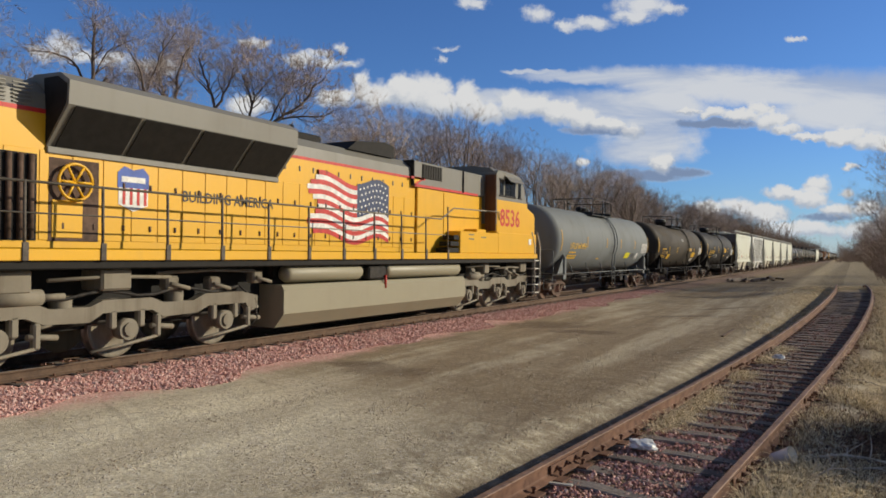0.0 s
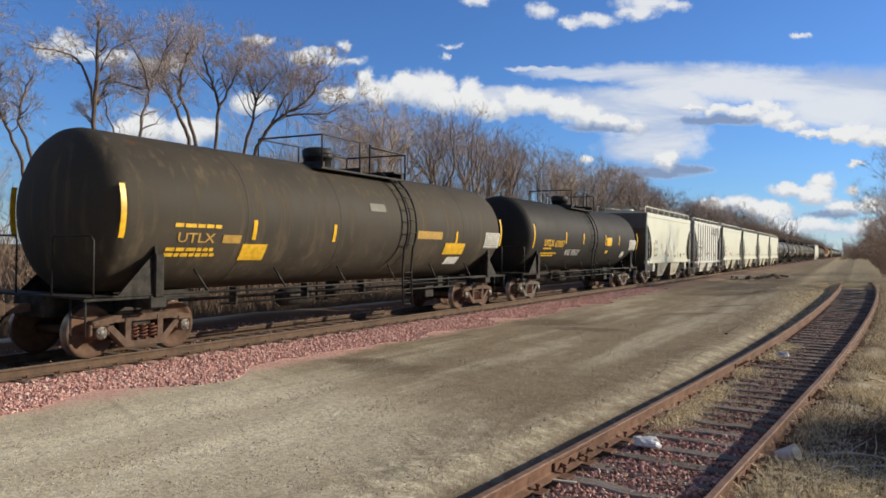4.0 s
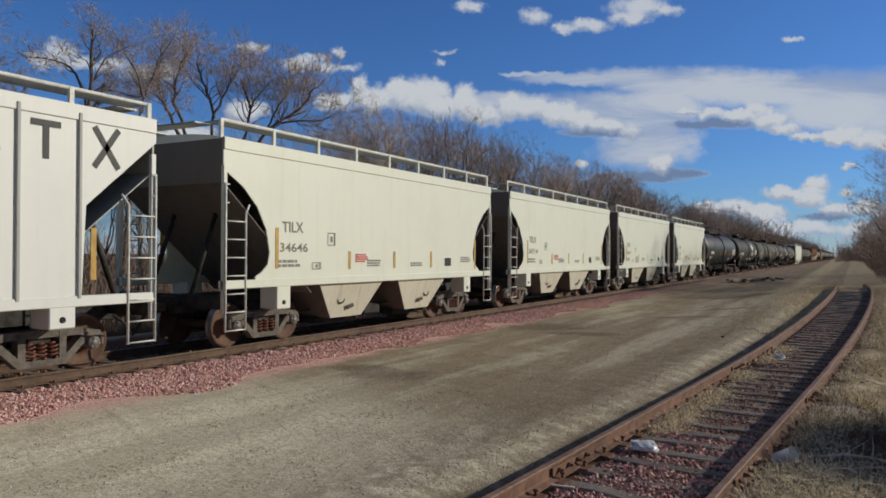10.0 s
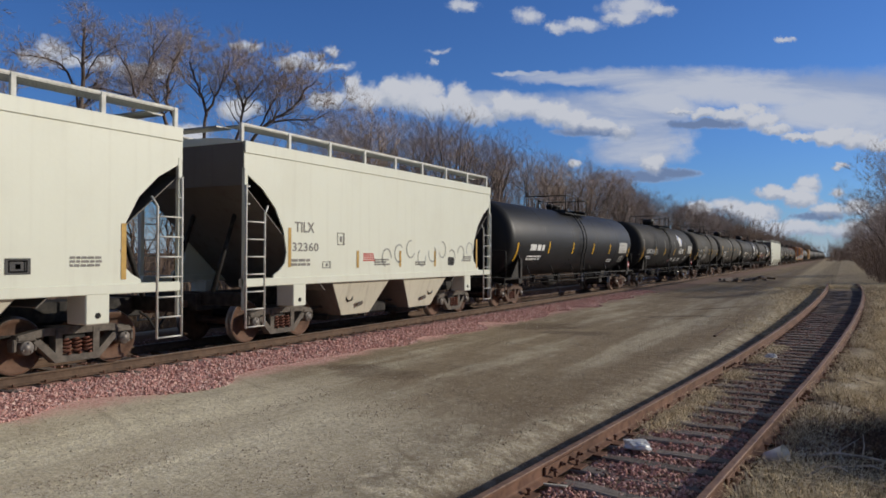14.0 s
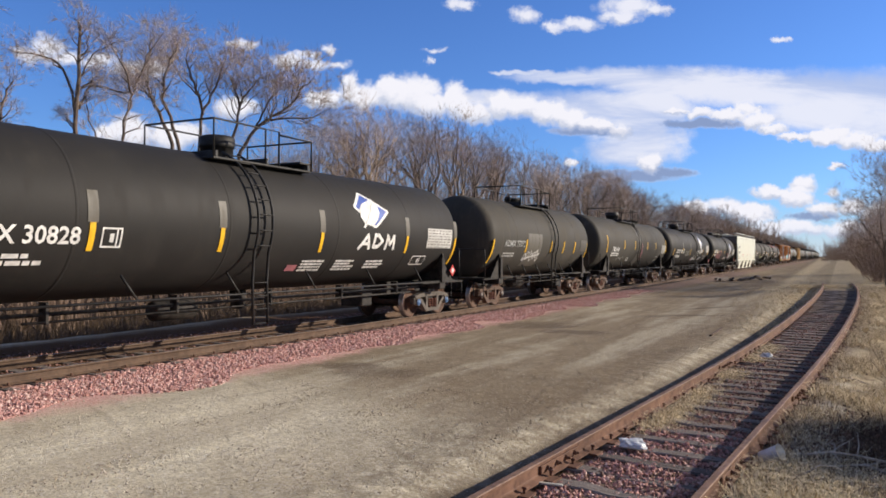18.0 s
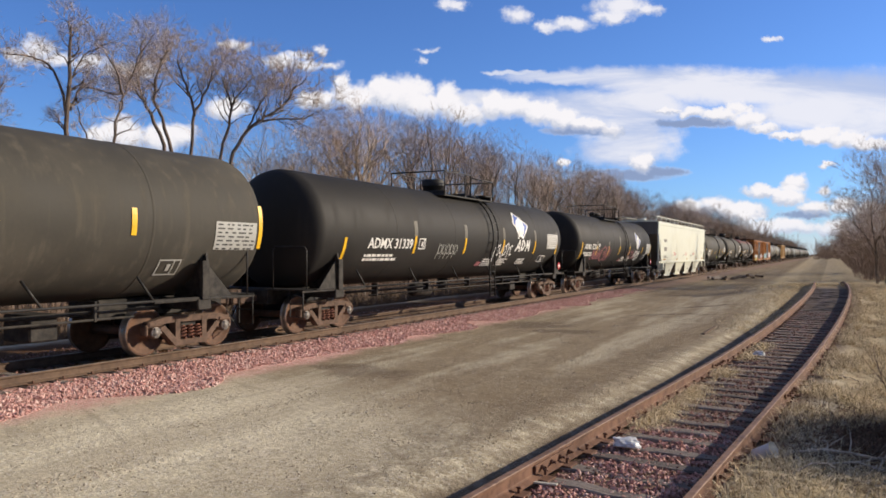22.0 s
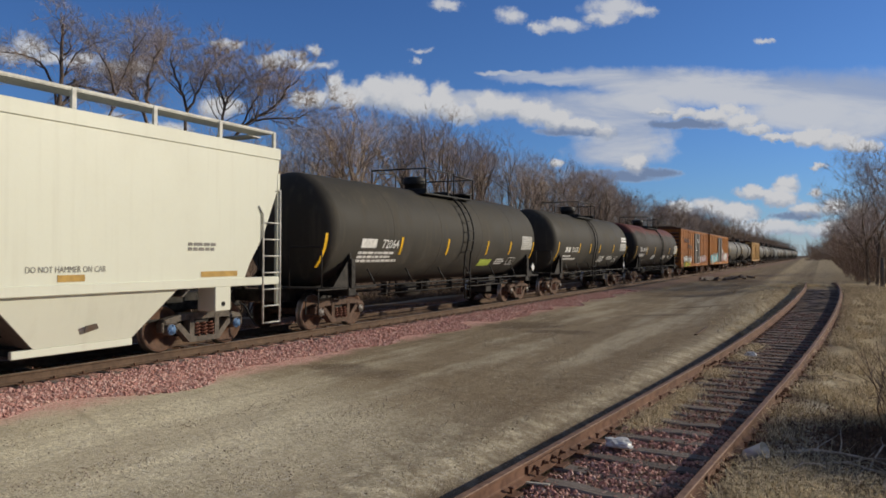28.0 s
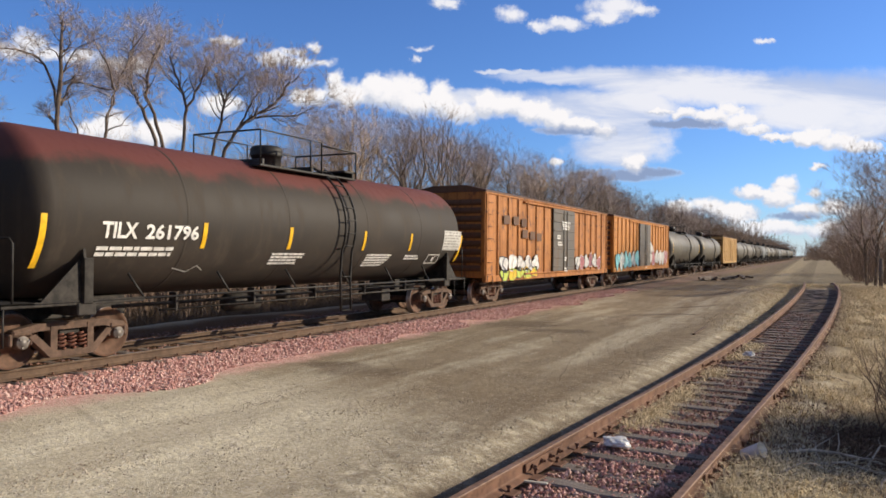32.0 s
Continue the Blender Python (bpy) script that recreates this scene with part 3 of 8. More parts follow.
class Shape:
    """Collects faces of one mesh; mat is the slot of each face."""

    def __init__(self):
        self.v, self.f, self.m, self.s = [], [], [], []

    def add(self, verts, faces, mat=0, smooth=False):
        o = len(self.v)
        self.v.extend(verts)
        for f in faces:
            self.f.append(tuple(i + o for i in f))
            self.m.append(mat)
            self.s.append(smooth)
        return self

    def box(self, x0, x1, y0, y1, z0, z1, c=0.0, mat=0, turn=None):
        """A box; c chamfers its edges."""
        lo, hi = (x0, y0, z0), (x1, y1, z1)
        c = min(c, 0.45 * min(h - l for l, h in zip(lo, hi)))
        if c <= 0:
            v = [(x, y, z) for x in (x0, x1) for y in (y0, y1) for z in (z0, z1)]
            f = [(0, 1, 3, 2), (4, 6, 7, 5), (0, 4, 5, 1), (2, 3, 7, 6), (0, 2, 6, 4), (1, 5, 7, 3)]
        else:
            v, at = [], {}
            for sx in (0, 1):
                for sy in (0, 1):
                    for sz in (0, 1):
                        s = (sx, sy, sz)
                        for a in range(3):
                            p = [(lo[k], hi[k])[s[k]] if k == a else (lo[k] + c, hi[k] - c)[s[k]] for k in range(3)]
                            at[s, a] = len(v)
                            v.append(tuple(p))
            f = []
            for a in range(3):
                b, d = (a + 1) % 3, (a + 2) % 3
                for s in (0, 1):
                    def key(p, q):
                        k = [0, 0, 0]
                        k[a], k[b], k[d] = s, p, q
                        return tuple(k)
                    r = [at[key(p, q), a] for p, q in ((0, 0), (1, 0), (1, 1), (0, 1))]
                    f.append(tuple(r if s else r[::-1]))
                for p in (0, 1):
                    for q in (0, 1):
                        def key2(s):
                            k = [0, 0, 0]
                            k[a], k[b], k[d] = s, p, q
                            return tuple(k)
                        r = [at[key2(0), b], at[key2(1), b], at[key2(1), d], at[key2(0), d]]
                        f.append(tuple(r if p == q else r[::-1]))
            for sx in (0, 1):
                for sy in (0, 1):
                    for sz in (0, 1):
                        r = [at[(sx, sy, sz), a] for a in range(3)]
                        f.append(tuple(r if (sx + sy + sz) % 2 else r[::-1]))
        if turn is not None:
            v = [tuple(turn @ Vector(p)) for p in v]
        return self.add(v, f, mat)

    def tube(self, pts, r, n=6, mat=0, caps=True, smooth=True, r1=None):
        """A round bar along a line of points, tapering from r to r1."""
        pts = [Vector(p) for p in pts]
        r1 = r if r1 is None else r1
        v, f = [], []
        side = None
        for i, p in enumerate(pts):
            d = (pts[min(i + 1, len(pts) - 1)] - pts[max(i - 1, 0)]).normalized()
            if side is None:
                side = d.orthogonal().normalized()
            side = (side - d * side.dot(d))
            side = side.normalized() if side.length > 1e-6 else d.orthogonal().normalized()
            up = d.cross(side)
            k = r + (r1 - r) * i / max(1, len(pts) - 1)
            for j in range(n):
                a = 2 * math.pi * j / n
                v.append(tuple(p + (side * math.cos(a) + up * math.sin(a)) * k))
        for i in range(len(pts) - 1):
            for j in range(n):
                a, b = i * n + j, i * n + (j + 1) % n
                f.append((a, b, b + n, a + n))
        if caps:
            f.append(tuple(range(n))[::-1])
            f.append(tuple(range((len(pts) - 1) * n, len(pts) * n)))
        self.add(v, f[:-2] if caps else f, mat, smooth)
        if caps:
            o = len(self.v) - len(v)
            for q in f[-2:]:
                self.f.append(tuple(i + o for i in q))
                self.m.append(mat)
                self.s.append(False)
        return self

    def lathe(self, profile, n=24, axis="y", at=(0, 0, 0), mat=0, smooth=True, close=False):
        """Turns a line of (along, radius) round an axis; mat may be one slot or one a ring."""
        v, f, mm = [], [], []
        for a, r in profile:
            for j in range(n):
                t = 2 * math.pi * j / n
                p = {"x": (a, r * math.cos(t), r * math.sin(t)), "y": (r * math.sin(t), a, r * math.cos(t)),
                     "z": (r * math.cos(t), r * math.sin(t), a)}[axis]
                v.append((p[0] + at[0], p[1] + at[1], p[2] + at[2]))
        for i in range(len(profile) - 1):
            for j in range(n):
                a, b = i * n + j, i * n + (j + 1) % n
                self_mat = mat[i] if isinstance(mat, (list, tuple)) else mat
                f.append((a, b, b + n, a + n))
                mm.append(self_mat)
        o = len(self.v)
        self.v.extend(v)
        for q, k in zip(f, mm):
            self.f.append(tuple(i + o for i in q))
            self.m.append(k)
            self.s.append(smooth)
        return self

    def prism(self, poly, a0, a1, axis="x", mat=0, smooth=False):
        """Extrudes a polygon: axis x takes (y, z) points, y takes (x, z), z takes (x, y)."""
        def at(p, a):
            return {"x": (a, p[0], p[1]), "y": (p[0], a, p[1]), "z": (p[0], p[1], a)}[axis]
        k = len(poly)
        v = [at(p, a0) for p in poly] + [at(p, a1) for p in poly]
        f = [tuple(range(k))[::-1], tuple(range(k, 2 * k))] + [(i, (i + 1) % k, (i + 1) % k + k, i + k) for i in range(k)]
        return self.add(v, f, mat, smooth)

    def plate(self, pts, thick, mat=0):
        """A flat plate through three or more points, thickened along its normal."""
        p = [Vector(q) for q in pts]
        nrm = (p[1] - p[0]).cross(p[2] - p[0]).normalized() * thick
        k = len(p)
        v = [tuple(q) for q in p] + [tuple(q - nrm) for q in p]
        f = [tuple(range(k)), tuple(range(k, 2 * k))[::-1]] + [(i, i + k, (i + 1) % k + k, (i + 1) % k) for i in range(k)]
        return self.add(v, f, mat)

    def mesh(self, name, mats):
        me = bpy.data.meshes.new(name)
        me.from_pydata(self.v, [], self.f)
        for m in (mats if isinstance(mats, (list, tuple)) else [mats]):
            me.materials.append(m)
        me.polygons.foreach_set("material_index", self.m)
        me.polygons.foreach_set("use_smooth", self.s)
        me.update()
        return me


STORE = {}


def part(name, shape, mats, parent, label="", at=None, key=None):
    """One mesh object under a thing or a part. key shares the mesh between alike pieces; shape may then be a function."""
    if key is not None and key in STORE:
        me = STORE[key]
    else:
        me = (shape() if callable(shape) else shape).mesh(name, mats)
        if key is not None:
            STORE[key] = me
    ob = new(name, me)
    ob.parent = parent
    if at is not None:
        ob.matrix_basis = at if isinstance(at, Matrix) else Matrix.Translation(at)
    if label:
        ob["label"] = label
    return ob


def thing(name, label, category, group="", at=None, kind=""):
    ob = new(name)
    ob.empty_display_size = 0.3
    if at is not None:
        ob.matrix_basis = at
    return tagged(ob, label, category, group, kind)


WORDS = {}


def word_faces(text, size, bold=0.0):
    """Outline of a line of text in its own plane, cut from the built-in font."""
    key = (text, size, bold)
    if key not in WORDS:
        cu_ = bpy.data.curves.new("word", "FONT")
        cu_.body, cu_.size, cu_.offset, cu_.resolution_u = text, size, bold, 2
        ob = bpy.data.objects.new("word", cu_)
        scene.collection.objects.link(ob)
        dg = bpy.context.evaluated_depsgraph_get()
        me = bpy.data.meshes.new_from_object(ob.evaluated_get(dg))
        WORDS[key] = ([tuple(v.co) for v in me.vertices], [tuple(p.vertices) for p in me.polygons])
        bpy.data.objects.remove(ob)
        bpy.data.curves.remove(cu_)
        bpy.data.meshes.remove(me)
    return WORDS[key]


def sliced(verts, faces, step):
    """Cuts flat faces into strips in their own y, so that they can be bent round a tank."""
    bm = bmesh.new()
    vs = [bm.verts.new((v[0], v[1], 0.0)) for v in verts]
    for f in faces:
        try:
            bm.faces.new([vs[i] for i in f])
        except ValueError:
            pass
    lo, hi = min(v[1] for v in verts), max(v[1] for v in verts)
    y = lo + step
    while y < hi:
        bmesh.ops.bisect_plane(bm, geom=bm.verts[:] + bm.edges[:] + bm.faces[:], plane_co=(0, y, 0), plane_no=(0, 1, 0))
        y += step
    bm.verts.index_update()
    out = [tuple(v.co) for v in bm.verts], [tuple(v.index for v in f.verts) for f in bm.faces]
    bm.free()
    return out


class Skin:
    """Puts flat drawings on a side: (a, z) along and up. A tank's side is round, a wall's is flat."""

    def __init__(self, flat_x=None, radius=None, centre=None, out=0.012):
        self.x, self.r, self.c, self.out = flat_x, radius, centre, out

    def at(self, a, z, lift=0.0):
        if self.r is None:
            return (self.x + self.out + lift, a, z)
        h = max(-0.98, min(0.98, (z - self.c) / self.r))
        t = math.asin(h)
        return ((self.r + self.out + lift) * math.cos(t), a, self.c + (self.r + self.out + lift) * math.sin(t))

    def lay(self, shape, verts, faces, mat=0, lift=0.0):
        if self.r is not None:
            verts, faces = sliced(verts, faces, 0.09)
        return shape.add([self.at(v[0], v[1], lift) for v in verts], faces, mat)

    def word(self, shape, text, a, z, size, mat=0, bold=0.0, wide=1.0, lift=0.0):
        v, f = word_faces(text, size, bold)
        return self.lay(shape, [(p[0] * wide + a, p[1] + z) for p in v], f, mat, lift)

    def bar(self, shape, a0, a1, z0, z1, mat=0, lift=0.0):
        return self.lay(shape, [(a0, z0), (a1, z0), (a1, z1), (a0, z1)], [(0, 1, 2, 3)], mat, lift)

    def poly(self, shape, pts, mat=0, lift=0.0):
        return self.lay(shape, list(pts), [tuple(range(len(pts)))], mat, lift)

    def line(self, shape, pts, w, mat=0, lift=0.0):
        """A brush stroke along points."""
        pts = [Vector((p[0], p[1])) for p in pts]
        for p, q in zip(pts, pts[1:]):
            d = (q - p)
            if d.length < 1e-5:
                continue
            d.normalize()
            o = Vector((-d.y, d.x)) * w * 0.5
            e = d * w * 0.3
            self.poly(shape, [tuple(p - o - e), tuple(q - o + e), tuple(q + o + e), tuple(p + o - e)], mat, lift)
        return shape

    def fine_print(self, shape, a, z, w, rows, h, mat=0, seed=1, gap=0.55):
        """Lines of small writing as bars of words."""
        rnd = random.Random(seed)
        for i in range(rows):
            x = a
            end = a + w * rnd.uniform(0.75, 1.0)
            while x < end - h:
                k = min(rnd.uniform(1.2, 4.0) * h, end - x)
                self.bar(shape, x, x + k, z - i * h * (1 + gap), z - i * h * (1 + gap) + h, mat)
                x += k + 0.5 * h
        return shape

# ---- the place ----
TRACK_X = -12.28          # centre of the running line
GAUGE = 0.7525            # rail centre from the track centre
LOT_Z = -0.24


def siding_centre(y):
    """Centre of the siding and its height at a distance y along."""
    t = min(y, 44.0)
    x = -2.2348 + 0.07209 * t + 0.0005786 * t * t + -0.000024160 * t ** 3 - 0.012 * max(0.0, y - 44.0)
    k = min(1.0, max(0.0, (y - 13.0) / 27.0))
    return x, 0.42 * k * k * (3 - 2 * k) - max(0.0, min(1.0, (y - 44.0) / 14.0)) ** 2 * 0.5


def lot_height(x, y):
    """Height of the ground: flat lot, ballast shoulder, slight rise along the siding, bank beyond the line."""
    z = LOT_Z + 0.05 * noise.noise(Vector((x * 0.25, y * 0.25, 0))) + 0.018 * noise.noise(Vector((x * 1.3, y * 1.3, 3)))
    sx, sz = siding_centre(min(max(y, -14.0), 60.0))
    d = abs(x - sx)
    rise = sz * (1.0 if d < 2.6 else max(0.0, 1 - (d - 2.6) / 3.0)) * (1.0 if y < 46 else max(0.0, 1 - (y - 46) / 16.0))
    z += max(0.0, rise)
    if d < 0.72 and -14 < y < 46:
        z = sz - 0.205 + 0.025 * noise.noise(Vector((x * 2, y * 2, 5)))
    elif d < 1.9 and -14 < y < 46:
        k = min(1.0, (d - 0.72) / 0.25)
        out = sz - (0.37 if x < sx else 0.20) + 0.02 * noise.noise(Vector((x * 2, y * 2, 7)))
        z = (sz - 0.205) + (out - sz + 0.205) * k if d < 1.35 else out + (z - out) * (d - 1.35) / 0.55
    t = abs(x - TRACK_X)
    if t < 3.4:
        k = min(1.0, max(0.0, (3.4 - t) / 1.5))
        bed = -0.20 if t < 1.5 else -0.19
        z = z + (bed - z) * k * k * (3 - 2 * k)
    if x < TRACK_X - 5:
        z -= 0.9 * min(1.0, (TRACK_X - 5 - x) / 5)
    if x > 1.4 + 0.05 * max(y, 0):
        z += 0.10 * min(1.0, (x - 1.4 - 0.05 * max(y, 0)) / 2.0)
    return z


def build_ground():
    def steps(cuts):
        out = []
        for a, b, s in cuts:
            k = max(1, round((b - a) / s))
            out += [a + (b - a) * i / k for i in range(k)]
        return out + [cuts[-1][1]]
    xs = steps([(-2500, -300, 440), (-300, -60, 30), (-60, -20, 4), (-20, -7.6, 0.4), (-7.6, -4.4, 0.8), (-4.4, 4.4, 0.2), (4.4, 12, 1.2), (12, 60, 6), (60, 300, 30), (300, 2500, 440)])
    ys = steps([(-600, -60, 60), (-60, -14, 5), (-14, 4, 0.8), (4, 24, 0.3), (24, 64, 0.8), (64, 130, 4), (130, 400, 20), (400, 3500, 310)])
    s = Shape()
    s.v = [(x, y, lot_height(x, y)) for y in ys for x in xs]
    w = len(xs)
    s.f = [(j * w + i, j * w + i + 1, (j + 1) * w + i + 1, (j + 1) * w + i) for j in range(len(ys) - 1) for i in range(w - 1)]
    s.m, s.s = [0] * len(s.f), [True] * len(s.f)
    ob = new("ground", s.mesh("ground", M["ground"]))
    return tagged(ob, "packed limestone gravel lot with pink ballast and dry grass", "ground", kind="structure")


build_ground()

RAIL = [(-0.07, -0.17), (0.07, -0.17), (0.07, -0.158), (0.018, -0.135), (0.010, -0.12), (0.010, -0.048), (0.034, -0.034), (0.036, -0.008), (0.030, 0.0),
        (-0.030, 0.0), (-0.036, -0.008), (-0.034, -0.034), (-0.010, -0.048), (-0.010, -0.12), (-0.018, -0.135), (-0.07, -0.158)]


def rail_shape(line, wear=0.0):
    """Sweeps the rail section along a line of (x, y, z) at the railhead; slot 1 is the running surface."""
    s = Shape()
    k = len(RAIL)
    pts = [Vector(p) for p in line]
    for i, p in enumerate(pts):
        d = (pts[min(i + 1, len(pts) - 1)] - pts[max(i - 1, 0)]).normalized()
        side = Vector((d.y, -d.x, 0)).normalized()
        for a, b in RAIL:
            s.v.append(tuple(p + side * a + Vector((0, 0, b))))
    for i in range(len(pts) - 1):
        for j in range(k):
            a, b = i * k + j, i * k + (j + 1) % k
            s.f.append((a, a + k, b + k, b))
            s.m.append(1 if j in (7, 8, 9) else 0)
            s.s.append(False)
    s.f += [tuple(range(k)), tuple(range((len(pts) - 1) * k, len(pts) * k))[::-1]]
    s.m += [0, 0]
    s.s += [False, False]
    return s


def tie_shape(rnd, length=2.36):
    """A weathered timber tie with chipped, uneven edges."""
    s = Shape()
    n = 7
    v, f = [], []
    for i in range(n):
        x = -length / 2 + length * i / (n - 1)
        w, t = 0.112 + rnd.uniform(-0.012, 0.008), rnd.uniform(-0.012, 0.004)
        o = rnd.uniform(-0.008, 0.008)
        v += [(x, o - w, -0.16), (x, o - w, -0.012 + t), (x, o - w + 0.018, t), (x, o + w - 0.018, t + rnd.uniform(-0.006, 0.003)), (x, o + w, -0.014 + t), (x, o + w, -0.16)]
    for i in range(n - 1):
        for j in range(6):
            a, b = i * 6 + j, i * 6 + (j + 1) % 6
            f.append((a, b, b + 6, a + 6))
    f += [tuple(range(6)), tuple(range((n - 1) * 6, n * 6))[::-1]]
    return s.add(v, f)


def running_line():
    track = thing("railway_track", "running line of rusty steel rails on pink ballast", "railway track", at=Matrix.Translation((TRACK_X, 0, 0)), kind="structure")
    ys = [-420, -200, -60, -20, 0, 20, 40, 60, 100, 200, 400, 800, 1600]
    for side in (-1, 1):
        part("rail", rail_shape([(side * GAUGE, y, 0) for y in ys]), [M["rail_main"], M["rail_top"]], track)
    rnd = random.Random(5)
    kinds = [tie_shape(rnd) for _ in range(4)]
    for i in range(150):
        y = -12 + i * 0.54
        part("tie", kinds[i % 4], M["tie"], track, at=pose(rnd.uniform(-0.05, 0.05), y, -0.178, 0, 0, rnd.uniform(-1, 1)), key=("tie", i % 4))
    plate = lambda: Shape().box(-0.18, 0.18, -0.09, 0.09, -0.178, -0.165, 0.004).box(-0.125, -0.085, -0.06, -0.03, -0.165, -0.12, 0.006).box(0.085, 0.125, 0.03, 0.06, -0.165, -0.12, 0.006)
    for i in range(0, 90):
        part("tie_plate", plate, M["rail_side"], track, at=(GAUGE, -6 + i * 0.54, 0), key="main_plate")


running_line()


def siding():
    track = thing("old_siding", "disused curved siding with rusty rails and rotten ties", "railway track", kind="structure")
    ys = [-12.2 + 0.9 * i for i in range(78)]

    def frame_at(y):
        x, z = siding_centre(y)
        x1, z1 = siding_centre(y + 0.1)
        d = Vector((x1 - x, 0.1, z1 - z)).normalized()
        return Vector((x, y, z)), d, Vector((d.y, -d.x, 0)).normalized()
    for side in (-1, 1):
        line = []
        for y in ys:
            p, d, n = frame_at(y)
            line.append(tuple(p + n * side * GAUGE))
        part("rail", rail_shape(line), [M["rail_side"], M["rail_top_dull"]], track, "rust-brown rail")
    rnd = random.Random(9)
    kinds = [tie_shape(rnd, 1.72) for _ in range(6)]
    plate = lambda: Shape().box(-0.17, 0.17, -0.09, 0.09, -0.178, -0.163, 0.004)
    spike = lambda: Shape().box(-0.014, 0.014, -0.009, 0.009, -0.17, -0.128, 0.004).box(-0.03, 0.022, -0.018, 0.018, -0.128, -0.108, 0.007)
    bolt = lambda: Shape().tube([(0, 0, 0), (0.03, 0, 0)], 0.024, 6).tube([(0.03, 0, 0), (0.06, 0, 0)], 0.014, 6)
    i, y = 0, -11.8
    while y < 42:
        p, d, n = frame_at(y)
        turn = math.degrees(math.atan2(n.y, n.x)) + rnd.uniform(-3, 3)
        part("tie", kinds[i % 6], M["tie"], track, at=pose(p.x + rnd.uniform(-0.06, 0.06), p.y, p.z - 0.178, 0, 0, turn), key=("old_tie", i % 6))
        if y < 30:
            for side in (-1, 1):
                q = p + n * side * GAUGE
                part("tie_plate", plate, M["rail_side"], track, at=pose(q.x, q.y, q.z, 0, 0, turn), key="old_plate")
                if y < 18:
                    for k in (-1, 1):
                        e = q + n * k * 0.088
                        part("spike", spike, M["rail_side"], track, at=pose(e.x, e.y + rnd.uniform(-0.03, 0.03), e.z + rnd.uniform(0, 0.03), 0, 0, turn + (180 if k > 0 else 0)), key="spike")
        y += rnd.uniform(0.50, 0.58)
        i += 1
    # bolted joints
    for side, y in ((-1, 7.0), (1, 7.6), (-1, 14.6), (1, 12.2)):
        p, d, n = frame_at(y)
        turn = math.degrees(math.atan2(n.y, n.x))
        for k in (-1, 1):
            q = p + n * (side * GAUGE + k * 0.026)
            bar = part("joint_bar", lambda: Shape().box(-0.012, 0.012, -0.46, 0.46, -0.125, -0.045, 0.006), M["rail_side"], track, at=pose(q.x, q.y, q.z, 0, 0, turn), key="joint_bar")
            for b in range(4):
                part("bolt", bolt, M["rail_side"], bar, at=pose(0.012 * k, -0.33 + 0.22 * b, -0.085, 0, 0, 0 if k > 0 else 180), key="bolt")


siding()

# ---- the train ----
# Travel of the train along the line, in metres, by time.
TRAVEL = [
    (0, -131.08), (2, -111.31), (3.5, -96.41), (5.5, -76.38), (7.5, -56.19), (9.5, -35.82),
    (11.5, -15.30), (13, 0.00), (14.5, 15.37), (16.5, 35.98), (18.5, 56.69), (20.5, 77.43),
    (22.5, 98.02), (24, 113.45), (25.5, 128.85), (27.5, 149.52), (29.5, 170.32), (32, 196.37),
]
CARS = []                 # (thing, place in the train)
WHEELSETS = []            # (wheelset, radius)
AXLE_R = 0.457


def wheelset_shape(r=0.457, cap=2):
    """Two flanged wheels on an axle along x, with bearing end caps. Slots: rust, tread, cap, hub."""
    s = Shape()
    for k in (-1, 1):
        prof = [(0.62, 0.10), (0.66, 0.13), (0.69, r * 0.45), (0.705, r * 0.78), (0.685, r * 0.86), (0.685, r + 0.024), (0.70, r + 0.026), (0.715, r + 0.006), (0.735, r), (0.82, r - 0.004),
                (0.828, r - 0.012), (0.826, r * 0.86), (0.79, r * 0.80), (0.775, r * 0.5), (0.80, r * 0.34), (0.86, r * 0.30), (0.87, 0.08)]
        mats = [0, 0, 0, 0, 0, 1, 1, 1, 1, 1, 0, 0, 0, 0, 0, 0]
        s.lathe([(a * k, b) for a, b in prof], 28, "x", mat=mats)
        s.lathe([(a * k, b) for a, b in [(0.87, 0.075), (0.93, 0.085), (0.94, 0.115), (1.11, 0.115), (1.12, 0.105), (1.125, 0.07), (1.14, 0.065), (1.145, 0.0)]], 12, "x", mat=[3, 3, 3, 3, cap, cap, cap])
        for j in range(3):
            a = 2 * math.pi * j / 3
            s.tube([(1.12 * k, 0.08 * math.cos(a), 0.08 * math.sin(a)), (1.15 * k, 0.08 * math.cos(a), 0.08 * math.sin(a))], 0.018, 6, cap)
    s.tube([(-0.62, 0, 0), (0.62, 0, 0)], 0.085, 10, 0)
    return s


